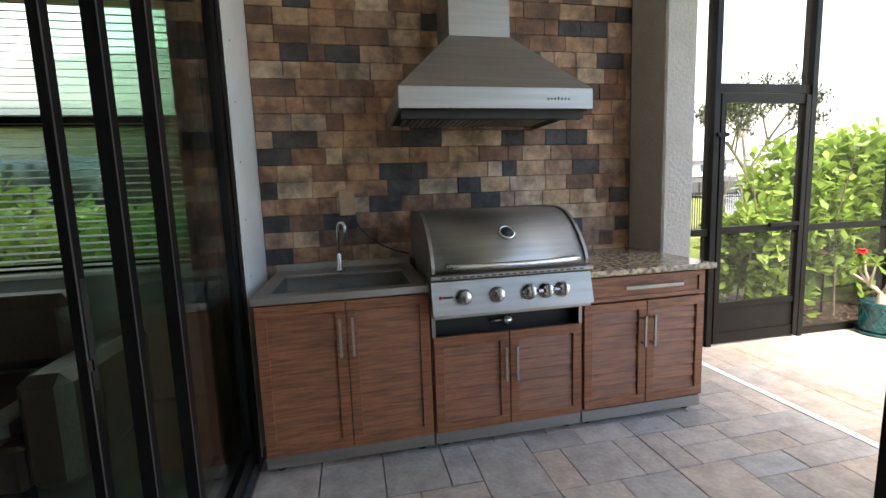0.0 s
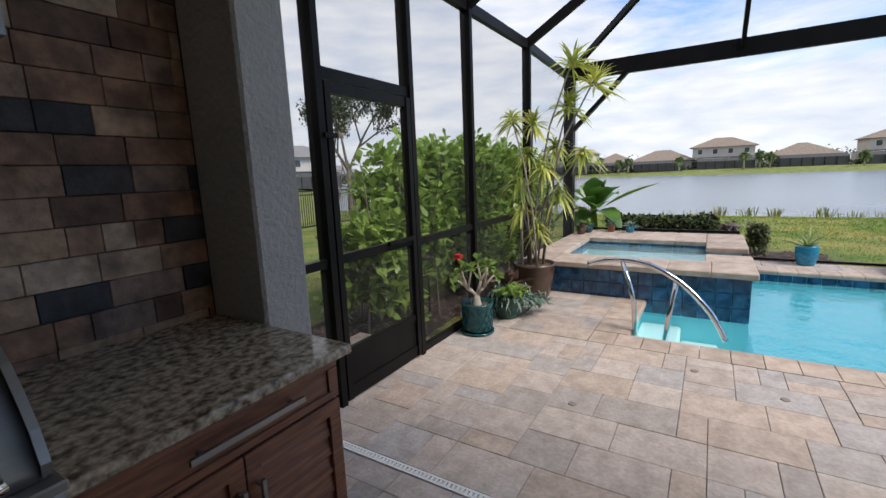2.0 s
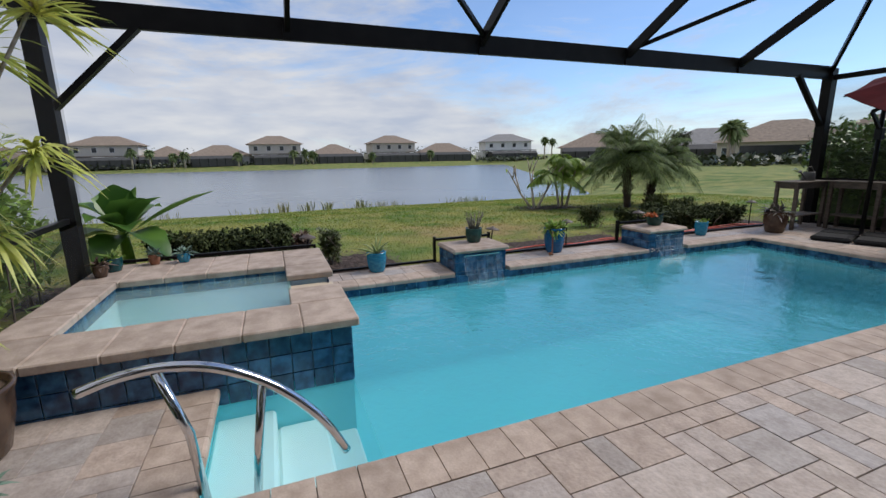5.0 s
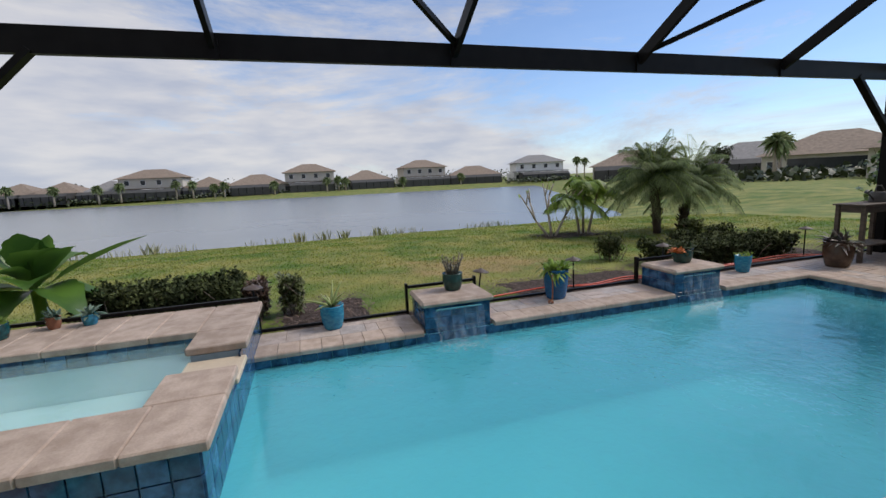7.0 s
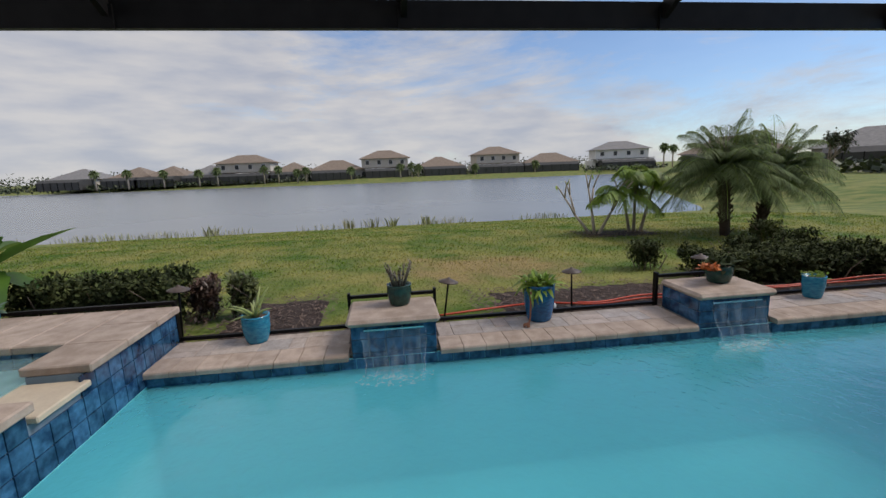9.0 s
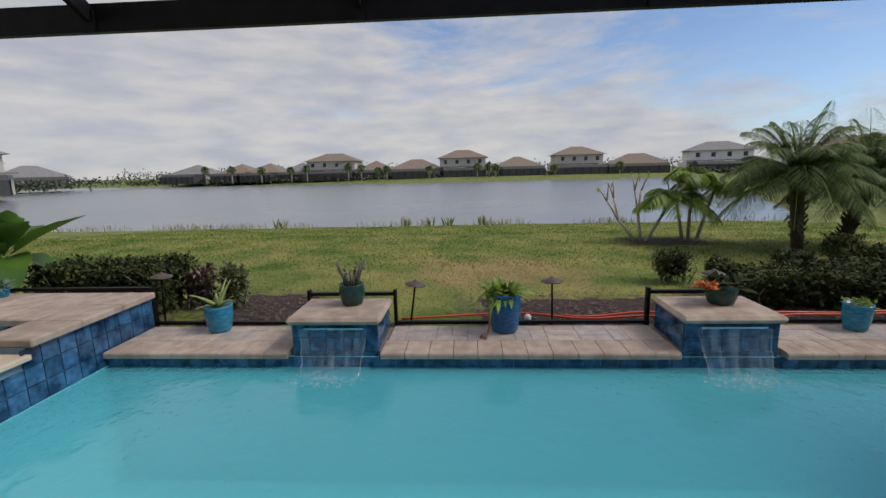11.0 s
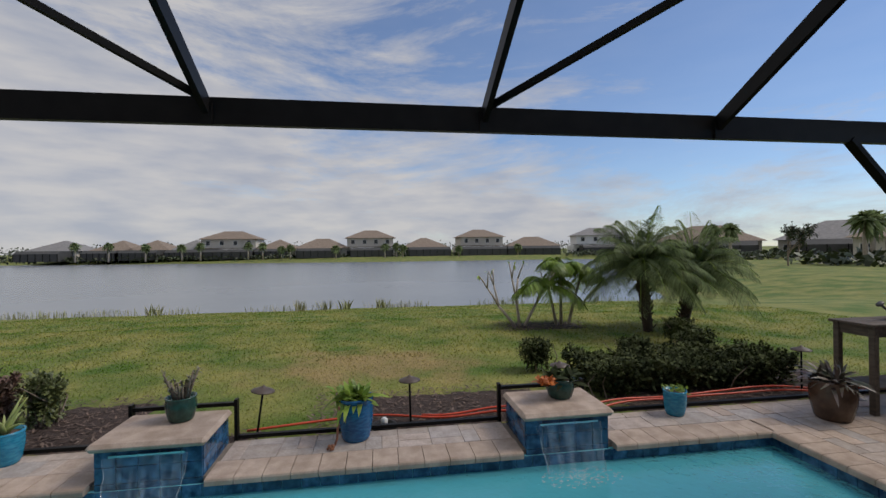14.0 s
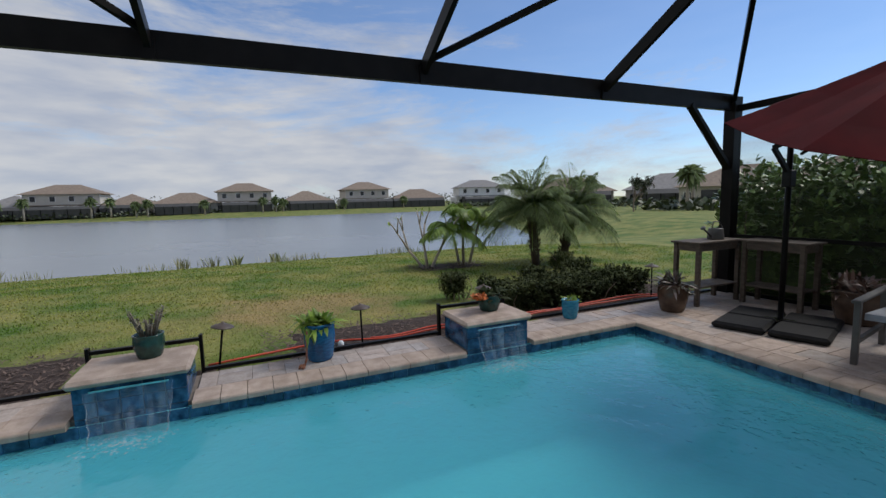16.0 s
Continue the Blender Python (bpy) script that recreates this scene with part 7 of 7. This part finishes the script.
def watering_can():
    c = thing("watering_can", "grey metal watering can on the bench", "watering can", at=(8.70, -9.0, 0.95))
    simple("body", FRAMEG, lambda q: lathe(q, [(0.11, 0), (0.115, 0.02), (0.10, 0.16), (0.095, 0.17), (0.085, 0.17), (0.09, 0.15)], 22), c)
    simple("spout", FRAMEG, lambda q: tube(q, [(0, 0.09, 0.03), (0, 0.2, 0.12), (0, 0.27, 0.17)], 0.016, 8, 0.012), c)
    simple("rose", FRAMEG, lambda q: lathe(q, [(0.015, 0), (0.04, 0.03), (0, 0.035)], 14, pose(0, 0.265, 0.165, -50)), c)
    simple("handle", FRAMEG, lambda q: tube(q, [(0, -0.10, 0.05), (0, -0.15, 0.18), (0, -0.06, 0.27), (0, 0.06, 0.27), (0, 0.09, 0.16)], 0.009, 8), c)


watering_can()
pot("plant_pot", "brown glazed pot with a pale bow motif", (8.55, -7.92, 0), barrel(0.20, 0.40), GLAZE_BROWN, 0.175, 0.36)
LEAF_BROM = mat("bromeliad_leaf", (0.07, 0.085, 0.05), (0.11, 0.06, 0.055), 6, 0.45, rnd=0.4, island=True)
tuft("bromeliad", "spiky dark bromeliad in a brown pot", (8.55, -7.92, 0.36), 100, 0.36, 0.04, LEAF_BROM, 61, 0.35, 0.35, spread=0.1)
pot("plant_pot", "large brown wooden-toned planter pot", (7.05, -9.32, 0), barrel(0.27, 0.42), GLAZE_BROWN, 0.24, 0.38)
tuft("bromeliad", "reddish spreading plant in a large brown pot", (7.05, -9.32, 0.38), 150, 0.28, 0.04, LEAF_RED, 62, 0.4, 0.3, spread=0.22)


def lounge_chair():
    c = thing("lounge_chair", "grey sling patio lounge chair with dark frame", "chair", at=(6.13, -8.23, 0), turn=100)
    for s in (-1, 1):
        y = s * 0.34
        simple("front_leg", FRAMEG, lambda q: box(q, 0.50, 0.56, y - 0.025, y + 0.025, 0, 0.60, 0.006), c)
        simple("back_leg", FRAMEG, lambda q: bar(q, (-0.42, y, 0), (-0.36, y, 0.60), 0.05, 0.06), c)
        simple("armrest", FRAMEG, lambda q: box(q, -0.48, 0.62, y - 0.035, y + 0.035, 0.60, 0.632, 0.008), c)
        simple("rail", FRAMEG, lambda q: box(q, -0.40, 0.52, y - 0.018, y + 0.018, 0.20, 0.24), c)
    simple("seat", SLING, lambda q: extrude_profile(q, [(-0.30, 0.40), (-0.30, 0.46), (0.30, 0.46), (0.30, 0.40)], -0.30, 0.52, pose(0, 0, 0, 0, -4)), c, "grey cushioned seat")
    simple("backrest", SLING, lambda q: box(q, -0.05, 0.05, -0.31, 0.31, 0, 0.66, 0.03, pose(-0.32, 0, 0.44, 0, -24)), c, "grey padded reclined back")


lounge_chair()


# ---- pavers ----
def ashlar(x0, x1, y0, y1, unit, seed):
    """Random pattern of three stone sizes on a square module."""
    rng = random.Random(seed)
    nx, ny = max(1, round((x1 - x0) / unit)), max(1, round((y1 - y0) / unit))
    ux, uy = (x1 - x0) / nx, (y1 - y0) / ny
    used = [[False] * ny for _ in range(nx)]
    out = []
    for i in range(nx):
        for j in range(ny):
            if used[i][j]:
                continue
            sizes = [(2, 3), (2, 2), (2, 2), (2, 3), (2, 1), (1, 2)]
            rng.shuffle(sizes)
            for a, b in sizes + [(1, 1)]:
                if i + a <= nx and j + b <= ny and not any(used[i + p][j + r] for p in range(a) for r in range(b)):
                    for p in range(a):
                        for r in range(b):
                            used[i + p][j + r] = True
                    out.append((x0 + i * ux, x0 + (i + a) * ux, y0 + j * uy, y0 + (j + b) * uy))
                    break
    return out


def lay_pavers():
    deck = thing("pavement", "tan and grey tumbled patio pavers", "pavement", kind="structure")
    rest_v, rest_f = [], []
    count = 0
    regions = [(XW + 0.02, 2.66, YS + 0.02, 2.93, 1), (2.72, PX0 - 0.255, YS + 0.02, YN - 0.02, 2), (PX0 - 0.25, SX0 - 0.01, PY1 + 0.255, YN - 0.02, 3),
               (PX1 + 0.255, XE - 0.005, -1.06, SY0, 4), (PX1 + 0.255, XE - 0.005, -4.54, -1.95, 5), (PX1 + 0.255, XE - 0.005, PY0 - 0.25, -5.43, 6), (PX0 - 0.25, XE - 0.005, YS + 0.02, PY0 - 0.255, 7)]
    rng = random.Random(5)
    for x0, x1, y0, y1, seed in regions:
        for a, b, c, d in ashlar(x0, x1, y0, y1, 0.15, seed):
            g, lift = 0.0014, rng.uniform(-0.0015, 0.0015)
            if count < 300 and (a > 0.6 and c > 0.25 and seed < 3 or seed in (3, 4, 5)):
                w, h = round(b - a - 2 * g, 3), round(d - c - 2 * g, 3)
                piece("paver", ("pav", w, h), STONE, lambda q: box(q, -w / 2, w / 2, -h / 2, h / 2, -0.045, 0, 0.0028), deck, ((a + b) / 2, (c + d) / 2, lift))
                count += 1
            else:
                i, e = len(rest_v), 0.0028
                rest_v += [(a + g, c + g, -0.02), (b - g, c + g, -0.02), (b - g, d - g, -0.02), (a + g, d - g, -0.02),
                           (a + g + e, c + g + e, lift), (b - g - e, c + g + e, lift), (b - g - e, d - g - e, lift), (a + g + e, d - g - e, lift)]
                rest_f += [(i + 4, i + 5, i + 6, i + 7)] + [(i + k, i + (k + 1) % 4, i + 4 + (k + 1) % 4, i + 4 + k) for k in range(4)]
    tagged(raw_mesh("pavers_rest", rest_v, rest_f, STONE_MANY, deck), kind="stuff")


lay_pavers()


def lay_bricks():
    wall = thing("brick_cladding", "thin reddish-brown and charcoal brick cladding", "wall cladding", kind="structure")
    rng = random.Random(11)
    H, z, row = 0.104, 0.0, 0
    rest_v, rest_f = [], []
    while z < 3.48:
        x = XW + 0.003 - rng.uniform(0, 0.12)
        while x < 2.16:
            L = rng.choice((0.105, 0.16, 0.21, 0.21, 0.21, 0.265))
            a, b = max(x, XW + 0.003), min(x + L, 2.162)
            x += L
            if b - a < 0.02:
                continue
            t = rng.uniform(0.010, 0.017)
            w, h = round(b - a - 0.003, 3), H - 0.003
            top = min(h, 3.495 - z)
            if 0.88 < z < 2.55:
                key = ("brick", w, round(t, 3))
                piece("brick", key, BRICK, lambda q: box(q, -w / 2, w / 2, -t, 0, 0, h, 0.0022), wall, ((a + b) / 2, 2.9495, z + 0.0015))
            else:
                i = len(rest_v)
                y0, y1 = 2.9495 - t, 2.9495
                rest_v += [(a + 0.003, y0, z + 0.003), (b - 0.003, y0, z + 0.003), (b - 0.003, y0, z + 0.003 + top), (a + 0.003, y0, z + 0.003 + top),
                           (a + 0.003, y1, z + 0.003), (b - 0.003, y1, z + 0.003), (b - 0.003, y1, z + 0.003 + top), (a + 0.003, y1, z + 0.003 + top)]
                rest_f += [(i, i + 1, i + 2, i + 3)] + [(i + k, i + 4 + k, i + 4 + (k + 1) % 4, i + (k + 1) % 4) for k in range(4)]
        z += H
        row += 1
    tagged(raw_mesh("bricks_rest", rest_v, rest_f, BRICK_MANY, wall), kind="stuff")


lay_bricks()
